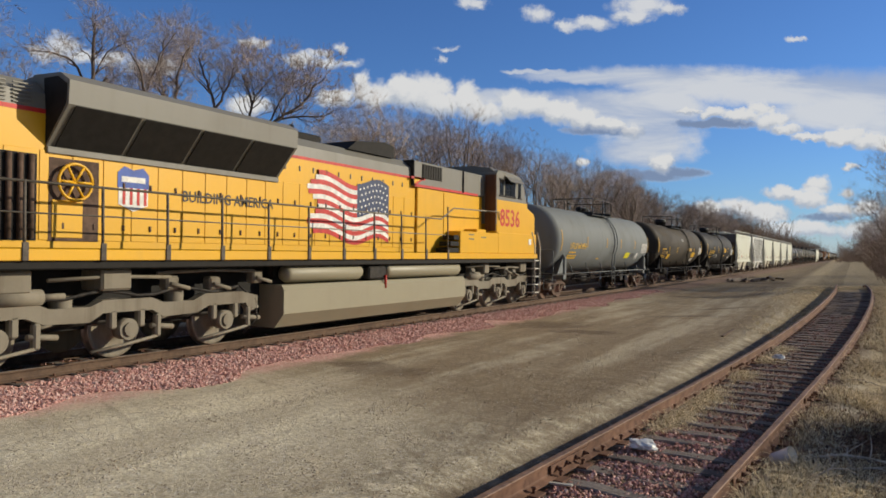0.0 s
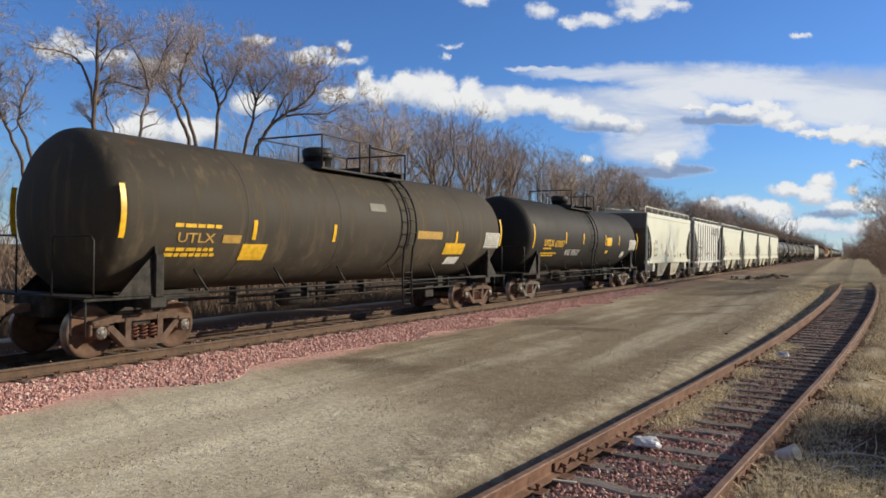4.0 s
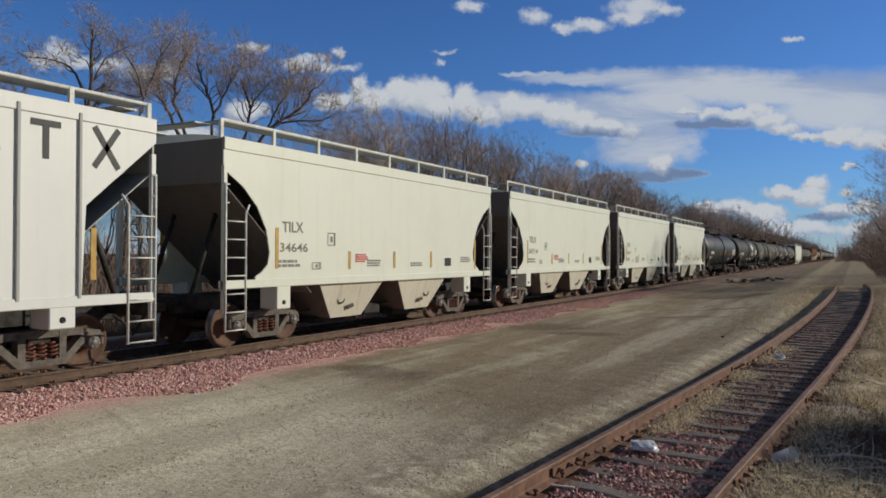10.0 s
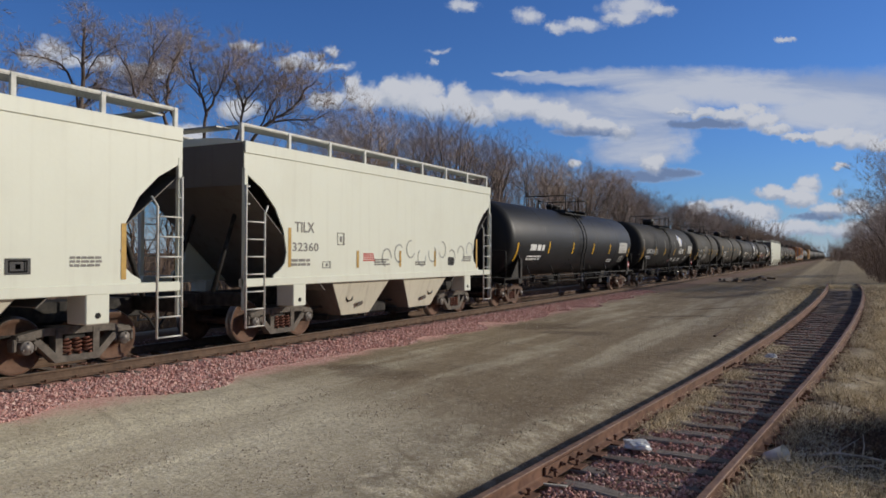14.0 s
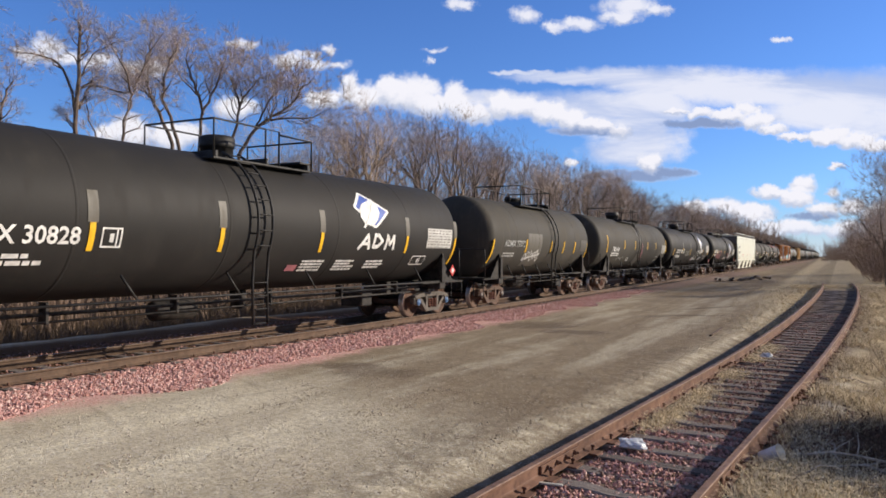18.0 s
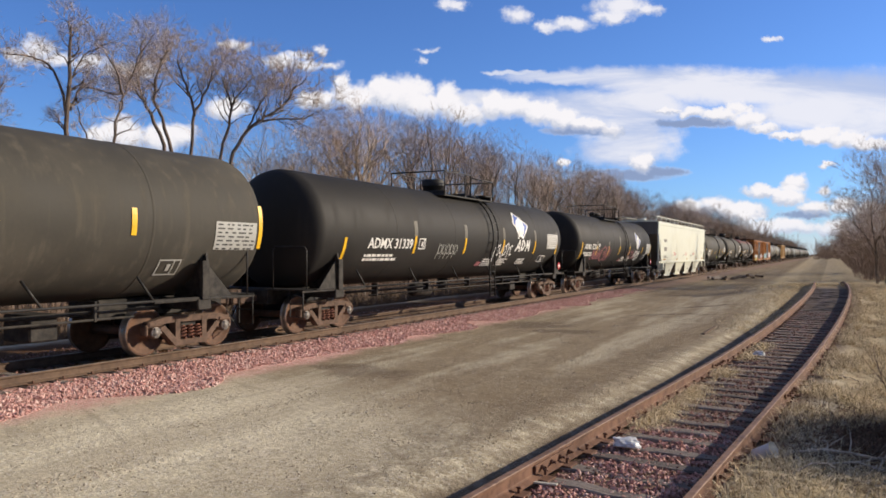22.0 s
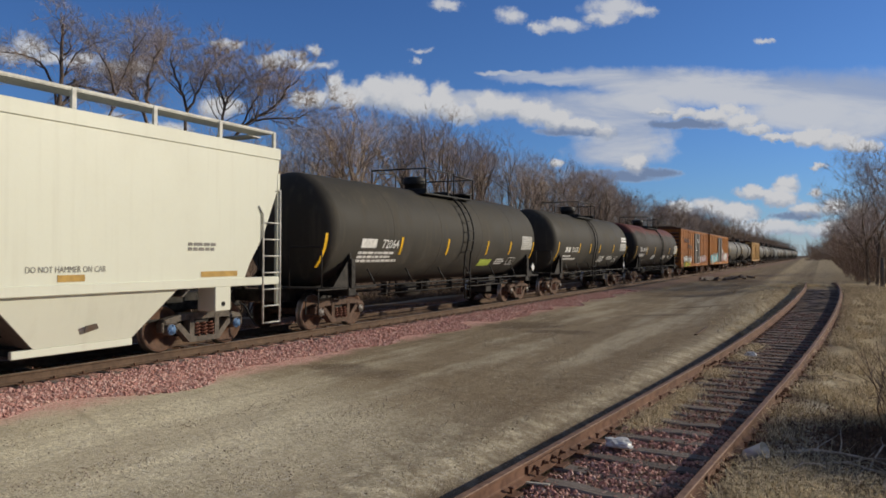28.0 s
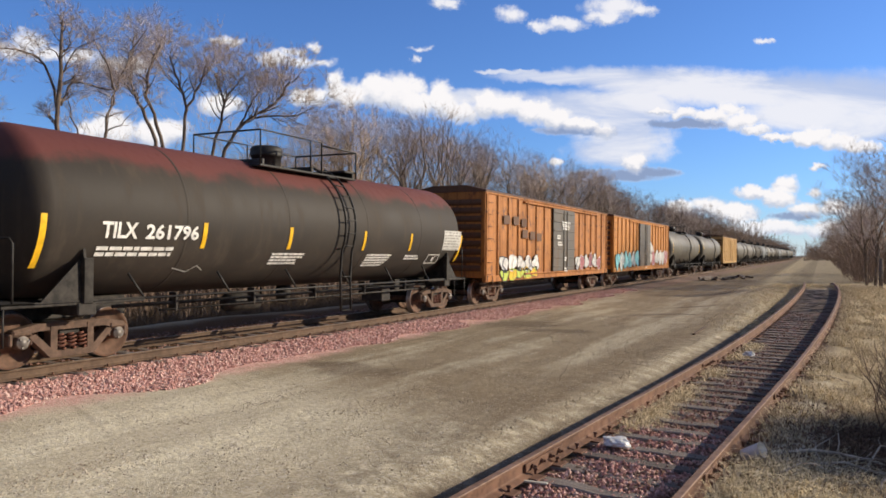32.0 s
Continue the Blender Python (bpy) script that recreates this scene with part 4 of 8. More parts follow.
def side_frame_shape():
    """Cast truck side frame in the y-z plane with its three openings, 0.16 m thick, at x = 0."""
    s = Shape()
    top = [(-1.10, 0.50), (-1.10, 0.60), (-1.02, 0.66), (-0.70, 0.70), (-0.34, 0.74), (0.34, 0.74), (0.70, 0.70), (1.02, 0.66), (1.10, 0.60), (1.10, 0.50)]
    # upper chord
    s.prism([(-1.08, 0.56), (-1.0, 0.66), (-0.62, 0.73), (0.62, 0.73), (1.0, 0.66), (1.08, 0.56), (0.95, 0.55), (0.60, 0.61), (-0.60, 0.61), (-0.95, 0.55)], -0.08, 0.08)
    # lower chord
    s.prism([(-0.78, 0.53), (-0.40, 0.16), (0.40, 0.16), (0.78, 0.53), (0.66, 0.57), (0.34, 0.27), (-0.34, 0.27), (-0.66, 0.57)], -0.09, 0.09)
    for k in (-1, 1):
        # columns, pedestals
        s.prism([(k * 0.40, 0.16), (k * 0.40, 0.70), (k * 0.28, 0.70), (k * 0.28, 0.16)], -0.09, 0.09)
        s.box(-0.10, 0.10, k * 0.89 - 0.16, k * 0.89 + 0.16, 0.55, 0.66, 0.03)
        s.box(-0.085, 0.085, min(k * 0.70, k * 0.76), max(k * 0.70, k * 0.76), 0.40, 0.58, 0.02)
        s.box(-0.085, 0.085, min(k * 1.03, k * 1.10), max(k * 1.03, k * 1.10), 0.40, 0.60, 0.02)
    return s


def coil_shape():
    s = Shape()
    for a, b in ((-0.19, 0.05), (-0.0, 0.05), (0.19, 0.05)):
        pts = [(b + 0.055 * math.cos(t * 0.9), a + 0.075 * math.sin(t * 0.9), 0.28 + 0.009 * t) for t in range(0, 29)]
        s.tube(pts, 0.018, 5)
    return s


def truck(car, y, side_mat="truck_brown", cap="cap_grey"):
    t = part("truck", lambda: Shape().box(-1.0, 1.0, -0.22, 0.22, 0.46, 0.70, 0.04).box(-0.30, 0.30, -0.30, 0.30, 0.70, 0.80, 0.03).box(-0.95, 0.95, -0.55, -0.47, 0.28, 0.40, 0.02).box(-0.95, 0.95, 0.47, 0.55, 0.28, 0.40, 0.02),
             M["frame_black"], car, at=(0, y, 0), key="truck_bolster")
    for k in (-1, 1):
        part("side_frame", side_frame_shape, M[side_mat], t, at=(k * 1.0, 0, 0), key=("side_frame", side_mat))
        part("spring", coil_shape, M["spring"], t, at=(k * 1.0 - (0.1 if k < 0 else 0), 0, 0), key="springs")
        w = part("wheelset", lambda: wheelset_shape(), [M["wheel"], M["tread"], M[cap], M[side_mat]], t, key=("wheelset", side_mat, cap))
        w.matrix_parent_inverse = Matrix.Translation((0, k * 0.89, AXLE_R))
        WHEELSETS.append((w, AXLE_R))
        for x in (-0.71, 0.71):
            part("brake_shoe", lambda: Shape().box(-0.05, 0.05, -0.03, 0.03, 0.34, 0.62, 0.01), M["truck_brown"], t, at=(x, k * 0.41, 0), key="brake_shoe")
    return t


def coupler(car, y, way):
    s = Shape()
    s.box(-0.09, 0.09, 0.0, 0.62, 0.80, 0.95, 0.02).box(-0.17, 0.12, 0.55, 0.78, 0.74, 1.02, 0.05).box(0.06, 0.20, 0.66, 0.86, 0.76, 1.0, 0.04)
    ob = part("coupler", s, M["truck_brown"], car, "rusty knuckle coupler", at=pose(0, y, 0, 0, 0, 0 if way > 0 else 180), key="coupler")
    hose = lambda: Shape().tube([(0.35, 0.1, 0.82), (0.36, 0.3, 0.70), (0.33, 0.48, 0.48), (0.26, 0.62, 0.40), (0.2, 0.72, 0.46)], 0.022, 6)
    part("air_hose", hose, M["rubber"], car, at=pose(0, y, 0, 0, 0, 0 if way > 0 else 180), key="air_hose")
    return ob


def arc(r, c, a0, a1, n, y):
    return [(r * math.sin(math.radians(a0 + (a1 - a0) * i / n)), y, c + r * math.cos(math.radians(a0 + (a1 - a0) * i / n))) for i in range(n + 1)]


def tank_car(u0, u1, mat, label, R=1.5, zc=2.56, head=0.62, ladder=1.0, strips=(), strip_mat="reflector", trucks="truck_brown", cap="cap_grey",
             draw=None, dome="can", trim="steel_black", pipe="steel_black", overhang=1.0, belt=True, group="tank cars of the train", platform=(-1.6, 1.9)):
    """A tank car lying from u0 to u1 in the train: y is measured from its middle."""
    L = u1 - u0
    car = thing("tank_car", label, "tank car", group)
    CARS.append((car, (u0 + u1) / 2))
    e = L / 2 - overhang                   # tip of the heads
    b = e - head                           # end of the barrel
    prof = [(-e, 0.0)] + [(-b - head * math.cos(math.radians(a)), R * math.sin(math.radians(a))) for a in (8, 18, 30, 42, 54, 66, 78)] + [(-b, R)]
    prof += [(-b * 0.5, R), (0.0, R), (b * 0.5, R)] + [(-a, r) for a, r in prof[::-1]]
    s = Shape().lathe(prof, 56, "y", (0, 0, zc))
    # weld seams stand slightly proud
    tank = part("tank", s, M[mat], car)
    if belt:
        for y in (-b * 0.62, -b * 0.2, b * 0.25, b * 0.66):
            part("weld_seam", lambda: Shape().lathe([(-0.03, R + 0.001), (-0.02, R + 0.006), (0.02, R + 0.006), (0.03, R + 0.001)], 56, "y"), M[mat], tank, at=(0, y, zc), key=("seam", R, mat))
    ty = L / 2 - 2.25
    # sill stubs, end platforms, saddles
    for k in (-1, 1):
        s = Shape()
        s.box(-0.42, 0.42, min(k * (ty - 1.6), k * (L / 2 - 0.75)), max(k * (ty - 1.6), k * (L / 2 - 0.75)), 0.72, 1.08, 0.02)
        part("stub_sill", s, M["frame_black"], car)
        s = Shape()
        s.box(-1.42, 1.42, min(k * (L / 2 - 0.80), k * (L / 2 - 1.35)), max(k * (L / 2 - 0.80), k * (L / 2 - 1.35)), 1.06, 1.10, 0.01)
        for q in (-1, 1):
            s.box(min(q * 1.36, q * 1.42), max(q * 1.36, q * 1.42), min(k * (ty - 1.2), k * (L / 2 - 0.8)), max(k * (ty - 1.2), k * (L / 2 - 0.8)), 1.02, 1.10, 0.01)
        part("end_platform", s, M["frame_black"], car)
        # saddle webs under the shell at each truck
        s = Shape()
        for q in (-1, 1):
            s.plate([(q * 0.5, k * (ty + 0.06), 1.0), (q * 1.46, k * (ty + 0.06), 1.06), (q * 1.46, k * (ty + 0.06), 1.55), (q * 1.40, k * (ty + 0.06), 1.95), (q * 0.6, k * (ty + 0.06), 1.2)], 0.05)
            s.plate([(q * 1.38, k * (ty - 0.06), 1.05), (q * 1.38, k * (ty + 0.85), 1.05), (q * 1.36, k * (ty + 0.10), 1.78)], 0.03)
            s.box(min(q * 1.36, q * 1.48), max(q * 1.36, q * 1.48), min(k * ty - 0.09, k * ty + 0.09), max(k * ty - 0.09, k * ty + 0.09), 1.04, 1.80, 0.01)
        s.box(-1.45, 1.45, k * ty - 0.18, k * ty + 0.18, 0.84, 1.06, 0.02)
        part("saddle", s, M["frame_black" if mat != "grey_tank" else "grey_tank"], car)
        # end hand rails
        h = k * (L / 2 - 0.85)
        for q in (-1, 1):
            s = Shape()
            s.tube([(q * 1.38, k * (ty + 1.25), 1.06), (q * 1.38, k * (ty + 1.25), 2.02), (q * 1.34, k * (ty + 1.28), 2.10), (q * 0.55, h, 2.10), (q * 0.5, h, 2.02), (q * 0.5, h, 1.08)], 0.018, 6)
            s.tube([(q * 1.40, h, 1.10), (q * 1.40, h, 0.45), (q * 1.02, h, 0.45), (q * 1.02, h, 1.06)], 0.016, 6)
            s.tube([(q * 1.40, h, 0.75), (q * 1.02, h, 0.75)], 0.014, 6)
            part("end_handrail", s, M[trim], car)
        truck(car, k * ty, trucks, cap)
        coupler(car, k * (L / 2 - 0.85), k)
    # side rails between the bolsters, with hangers
    for q in (-1, 1):
        s = Shape()
        s.tube([(q * 1.40, -ty - 1.1, 1.07), (q * 1.40, ty + 1.1, 1.07)], 0.024, 6)
        n = 6
        for i in range(n):
            y = -ty + 1.2 + (2 * ty - 2.4) * i / (n - 1)
            s.tube([(q * 1.40, y, 1.07), (q * 1.30, y - 0.28, 1.52)], 0.024, 5)
        part("side_rail", s, M[pipe], car)
    s = Shape()
    s.tube([(1.05, -ty + 0.8, 0.92), (1.05, ty - 0.8, 0.92)], 0.035, 6).tube([(1.12, -ty + 1.8, 0.80), (1.12, ty - 1.4, 0.80)], 0.022, 6)
    for i in range(5):
        y = -ty + 2.2 + (2 * ty - 4.4) * i / 4
        s.box(0.95, 1.15, y - 0.03, y + 0.03, 0.76, 1.12, 0.01)
    part("brake_pipe", s, M["frame_black"], car)
    s = Shape().lathe([(-0.55, 0.0), (-0.54, 0.14), (-0.48, 0.20), (0.48, 0.20), (0.54, 0.14), (0.55, 0.0)], 14, "y", (0.55, -0.3 * ty, 0.78))
    part("brake_reservoir", s, M["frame_black"], car)
    part("brake_cylinder", Shape().box(0.3, 1.0, ty * 0.50, ty * 0.50 + 0.5, 0.50, 0.95, 0.03), M["frame_black"], car)
    s = Shape().lathe([(-0.14, 0.05), (-0.14, 0.16), (0.10, 0.19), (0.30, 0.19), (0.30, 0.0)], 14, "z", (0, 0.15, 0.78))
    s.box(-0.12, 0.12, 0.03, 0.27, 0.95, 1.1, 0.02)
    part("bottom_outlet", s, M["frame_black"], car)
    # ladder bent round the shell, both sides
    for q in (-1, 1):
        s = Shape()
        for d in (-0.22, 0.22):
            s.tube([(q * x, y + d, z) for x, y, z in arc(R + 0.13, zc, 22, 112, 14, ladder)] + [(q * 1.47, ladder + d, 1.35), (q * 1.50, ladder + d, 0.42)], 0.031, 6)
        for i in range(8):
            x, y, z = arc(R + 0.13, zc, 26 + 11.6 * i, 26 + 11.6 * i + 1, 1, ladder)[0]
            s.tube([(q * x, y - 0.22, z), (q * x, y + 0.22, z)], 0.018, 5)
        for z in (0.44, 0.74, 1.02, 1.30):
            s.tube([(q * 1.49, ladder - 0.23, z), (q * 1.49, ladder + 0.23, z)], 0.014, 5)
        part("ladder", s, M[trim], car)
    # top platform, railing, manway
    p0, p1 = platform
    zt = zc + R
    for q in (-1, 1):
        part("walkway_plank", Shape().box(min(q * 0.62, q * 1.02), max(q * 0.62, q * 1.02), p0 * 0.75, p1 * 0.95, zt - 0.20, zt - 0.15, 0.01), M["steel_black"], car)
    for y in (p0 * 0.7, 0.0, p1 * 0.9):
        part("platform_bearer", lambda: Shape().box(-1.0, 1.0, -0.04, 0.04, -0.19, -0.02, 0.01), M["steel_black"], car, at=(0, y, zt), key="bearer")
    part("top_platform", Shape().box(-1.0, 1.0, p1 * 0.70, p1 * 0.95, zt - 0.02, zt + 0.03, 0.01), M["steel_black"], car)
    s = Shape()
    for q in (-1, 1):
        s.tube([(q * 1.02, p0 * 0.75, zt - 0.16), (q * 1.02, p0 * 0.75, zt + 0.62), (q * 1.02, -0.1, zt + 0.62)], 0.022, 6)
        s.tube([(q * 1.02, p1 * 0.95, zt - 0.16), (q * 1.02, p1 * 0.95, zt + 0.55), (q * 1.02, 0.35, zt + 0.55)], 0.022, 6)
        s.tube([(q * 1.02, 0.35, zt - 0.16), (q * 1.02, 0.35, zt + 0.62), (q * 1.02, -0.1, zt + 0.62), (q * 1.02, -0.1, zt - 0.1)], 0.022, 6)
    s.tube([(-1.02, p0 * 0.75, zt + 0.62), (1.02, p0 * 0.75, zt + 0.62)], 0.022, 6)
    s.tube([(-1.02, p1 * 0.95, zt + 0.55), (1.02, p1 * 0.95, zt + 0.55)], 0.022, 6)
    part("platform_railing", s, M["steel_black"], car)
    if dome == "can":
        man = part("manway", Shape().lathe([(zt - 0.15, 0.36), (zt + 0.20, 0.36), (zt + 0.20, 0.39), (zt + 0.24, 0.39)], 20, "z", (0, -0.55, 0)), M["steel_black"], car)
        part("lid", Shape().lathe([(zt + 0.24, 0.40), (zt + 0.40, 0.40), (zt + 0.46, 0.33), (zt + 0.47, 0.0)], 20, "z", (0, -0.55, 0)), M["steel_black"], man)
    else:
        man = part("manway", Shape().lathe([(zt - 0.15, 0.26), (zt + 0.14, 0.26), (zt + 0.16, 0.30), (zt + 0.22, 0.30), (zt + 0.26, 0.2), (zt + 0.27, 0.0)], 18, "z", (0, -0.4, 0)), M["steel_black"], car)
        for i, y in enumerate((-1.0, -0.75, 0.1, 0.4)):
            part("valve", Shape().lathe([(zt - 0.1, 0.07), (zt + 0.12, 0.07), (zt + 0.13, 0.11), (zt + 0.2, 0.11), (zt + 0.3, 0.05), (zt + 0.31, 0)], 10, "z", (0.1 * (-1) ** i, y, 0)), M["steel_black"], man)
    # reflective strips and lettering on both sides
    side = Skin(radius=R, centre=zc)
    for k in (1, -1):
        host = tank
        for y, z0, z1 in strips:
            s = Shape()
            side.bar(s, y - 0.055, y + 0.055, z0, z1, 0)
            part("reflector_strip", s, M[strip_mat], host, at=Matrix.Identity(4) if k > 0 else Matrix.Rotation(math.pi, 4, "Z"))
    if draw:
        draw(car, tank, side, -L / 2)
    return car


def loco_wheelset(r):
    s = Shape()
    for k in (-1, 1):
        prof = [(0.62, 0.12), (0.69, r * 0.5), (0.685, r * 0.86), (0.685, r + 0.024), (0.70, r + 0.026), (0.715, r + 0.006), (0.735, r), (0.82, r - 0.004),
                (0.828, r - 0.012), (0.826, r * 0.86), (0.79, r * 0.80), (0.775, r * 0.5), (0.80, r * 0.34), (0.86, r * 0.30), (0.87, 0.08)]
        s.lathe([(a * k, b) for a, b in prof], 32, "x", mat=[0, 0, 0, 1, 1, 1, 1, 1, 0, 0, 0, 0, 0, 0])
        s.lathe([(a * k, b) for a, b in [(0.87, 0.10), (1.02, 0.14), (1.14, 0.14), (1.15, 0.10), (1.17, 0.09), (1.175, 0.0)]], 14, "x", mat=2)
    s.tube([(-0.62, 0, 0), (0.62, 0, 0)], 0.10, 10, 0)
    return s


def locomotive(u0, u1):
    L = u1 - u0
    car = thing("locomotive", "yellow and grey diesel locomotive with a painted flag", "locomotive", "the train")
    CARS.append((car, (u0 + u1) / 2))
    Y, G, U = M["yellow_loco"], M["grey_loco"], M["under_loco"]
    deck = 1.92
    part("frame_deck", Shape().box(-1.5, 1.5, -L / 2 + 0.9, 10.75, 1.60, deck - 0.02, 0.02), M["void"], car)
    for q in (-1, 1):
        part("side_sill", Shape().box(min(q * 1.48, q * 1.56), max(q * 1.48, q * 1.56), -L / 2 + 0.9, 10.76, 1.74, deck, 0.01), Y, car)
    # long hood
    hw = 0.95
    part("long_hood", Shape().box(-hw, hw, -L / 2 + 1.2, 2.55, deck, 4.12, 0.02), Y, car, "yellow long hood")
    part("hood_roof", Shape().prism([(-hw, 4.12), (hw, 4.12), (hw - 0.02, 4.40), (hw - 0.28, 4.62), (-hw + 0.28, 4.62), (-hw + 0.02, 4.40)], -L / 2 + 1.2, 2.55, "y"), G, car)
    for q in (-1, 1):
        part("stripe", Shape().box(min(q * hw, q * (hw + 0.006)), max(q * hw, q * (hw + 0.006)), -L / 2 + 1.2, 2.45, 4.08, 4.15), M["red"], car)
    # doors on the hood with frames and latches
    for q in (-1, 1):
        for i in range(21):
            y = -9.6 + 0.575 * i
            if y > 2.0:
                continue
            d = part("hood_door", lambda: Shape().box(min(q * hw, q * (hw + 0.012)), max(q * hw, q * (hw + 0.012)), 0.02, 0.55, deck + 0.14, 3.50, 0.006), Y, car, at=(0, y, 0), key=("hood_door", q))
            for z in (2.30, 3.05):
                part("latch", lambda: Shape().box(min(q * (hw + 0.012), q * (hw + 0.035)), max(q * (hw + 0.012), q * (hw + 0.035)), 0.40, 0.44, -0.05, 0.05, 0.004), M["truck_brown"], d, at=(0, 0, z), key=("latch", q))
        for i in range(11):
            y = -3.2 + 0.5 * i
            part("upper_latch", lambda: Shape().box(min(q * hw, q * (hw + 0.02)), max(q * hw, q * (hw + 0.02)), 0, 0.03, -0.12, 0.0), M["grey_loco"], car, at=(0, y, 3.92), key=("ul", q))
    # radiator section with flared screens
    for q in (-1, 1):
        a, b = -8.9, -3.45
        prof = [(q * hw, 3.55), (q * 1.52, 4.20), (q * 1.54, 4.58), (q * 1.30, 4.72), (q * 0.6, 4.74), (q * 0.6, 3.55)]
        rad = part("radiator_housing", Shape().prism(prof, a, b, "y"), G, car, "grey flared radiator housing")
        for i in range(4):
            y0 = a + 0.12 + i * (b - a - 0.12) / 4
            y1 = y0 + (b - a - 0.12) / 4 - 0.10
            part("radiator_screen", Shape().plate([(q * 1.00, y0, 3.585), (q * 1.00, y1, 3.585), (q * 1.525, y1, 4.185), (q * 1.525, y0, 4.185)][::q], -0.015 if q > 0 else -0.015), M["void"], rad)
        for k, y in ((1, b), (-1, a)):
            part("radiator_end", Shape().prism([(q * hw, 3.60), (q * 1.46, 4.22), (q * 1.48, 4.52), (q * 1.25, 4.66), (q * 0.9, 4.66)], y, y + k * 0.012, "y"), M["void"], rad)
        part("radiator_lip", Shape().box(min(q * (hw - 0.01), q * (hw + 0.05)), max(q * (hw - 0.01), q * (hw + 0.05)), a, b, 3.46, 3.57, 0.01), G, rad)
        # rear louvres, dark grille recess, hand brake
        for i in range(6):
            for j in range(3):
                part("louvre", lambda: Shape().box(min(q * (hw - 0.01), q * (hw + 0.02)), max(q * (hw - 0.01), q * (hw + 0.02)), 0, 0.32, 0, 0.03, 0.006), G, car, at=(0, -10.3 + 0.42 * j, 4.18 + 0.06 * i), key=("louvre", q))
        g = part("grille", Shape().box(min(q * (hw - 0.02), q * (hw + 0.016)), max(q * (hw - 0.02), q * (hw + 0.016)), -10.7, -9.05, 2.05, 3.42, 0.0), M["void"], car, "dark grille with vertical brown pipes")
        for i in range(9):
            part("grille_pipe", lambda: Shape().tube([(q * (hw + 0.05), 0, 2.08), (q * (hw + 0.05), 0, 3.40)], 0.045, 8), M["truck_brown"], g, at=(0, -10.6 + 0.18 * i, 0), key=("gp", q))
        part("brake_recess", Shape().box(min(q * (hw - 0.02), q * (hw + 0.018)), max(q * (hw - 0.02), q * (hw + 0.018)), -8.85, -7.95, 2.05, 3.40, 0.0), M["truck_brown"], car)
        rim = Shape()
        rim.tube([(q * (hw + 0.12), -8.45 + 0.30 * math.cos(t * math.pi / 12), 3.02 + 0.30 * math.sin(t * math.pi / 12)) for t in range(25)], 0.028, 6)
        wheel_ = part("hand_brake_wheel", rim, Y, car, "yellow hand brake wheel")
        for t in range(6):
            rim = Shape().tube([(q * (hw + 0.10), -8.45, 3.02), (q * (hw + 0.12), -8.45 + 0.30 * math.cos(t * math.pi / 3), 3.02 + 0.30 * math.sin(t * math.pi / 3))], 0.024, 5)
            part("spoke", rim, Y, wheel_)
        part("recess_panel", Shape().box(min(q * hw, q * (hw + 0.03)), max(q * hw, q * (hw + 0.03)), -8.80, -8.25, 2.10, 2.72, 0.01), Y, car)
        # hood behind the cab: grey box, stepped stripe
        part("cab_hood_lower", Shape().box(min(q * 0.1, q * 1.02), max(q * 0.1, q * 1.02), 2.56, 6.9, deck, 3.86, 0.02), Y, car)
        part("cab_hood_upper", Shape().box(min(q * 0.1, q * 1.05), max(q * 0.1, q * 1.05), 2.30, 7.0, 3.88, 4.62, 0.03), G, car)
        s = Shape()
        side = Skin(flat_x=1.056, out=0.002)
        side.poly(s, [(2.30, 3.86), (6.5, 3.86), (6.5, 3.94), (2.30, 3.94)])
        side.poly(s, [(2.30, 3.86), (2.30, 3.94), (2.82, 4.14), (2.95, 4.14)][::-1])
        side.poly(s, [(2.15, 4.08), (2.95, 4.08), (2.95, 4.15), (2.15, 4.15)])
        part("stripe", s, M["red"], car, at=Matrix.Identity(4) if q > 0 else Matrix.Diagonal((-1, 1, 1, 1)))
        side.poly(s := Shape(), [(2.31, 3.94), (2.82, 4.14), (2.31, 4.14)][::-1])
        part("yellow_corner", s, Y, car, at=Matrix.Identity(4) if q > 0 else Matrix.Diagonal((-1, 1, 1, 1)))
        v = part("vent", Shape().box(min(q * 1.05, q * 1.075), max(q * 1.05, q * 1.075), 2.75, 3.95, 4.14, 4.56, 0.01), M["void"], car, "dark air intake screen")
        for i in range(8):
            part("vent_bar", lambda: Shape().box(min(q * 1.075, q * 1.085), max(q * 1.075, q * 1.085), 0, 0.03, 4.15, 4.55), M["frame_black"], v, at=(0, 2.80 + 0.15 * i, 0), key=("vent_bar", q))
        part("equipment_door", Shape().box(min(q * 1.02, q * 1.04), max(q * 1.02, q * 1.04), 4.15, 4.75, deck + 0.1, 3.80, 0.01), Y, car)
        part("pillar", Shape().box(min(q * 1.02, q * 1.10), max(q * 1.02, q * 1.10), 5.37, 5.40, 3.90, 4.60, 0.005), M["frame_black"], car)
        # rear wall of the cab, with its shade painted on as dark brown
        part("cab_rear_door", Shape().box(min(q * 1.06, q * 1.475), max(q * 1.06, q * 1.475), 7.06, 7.096, 2.70, 4.66, 0.005), M["boxcar_dark"], car, "cab rear wall with its shade painted dark brown")
    part("cab_grab_rail", Shape().tube([(1.53, 6.2, 3.34), (1.53, 7.2, 3.36), (1.51, 7.3, 3.1)], 0.02, 6), M["under_loco"], car)
    part("seam", Shape().box(-1.056, 1.056, 2.285, 2.30, 3.90, 4.63, 0.0), M["frame_black"], car)
    # roof fittings
    part("exhaust_stack", Shape().box(-0.5, 0.5, -2.9, -1.3, 4.62, 4.84, 0.05), M["void"], car)
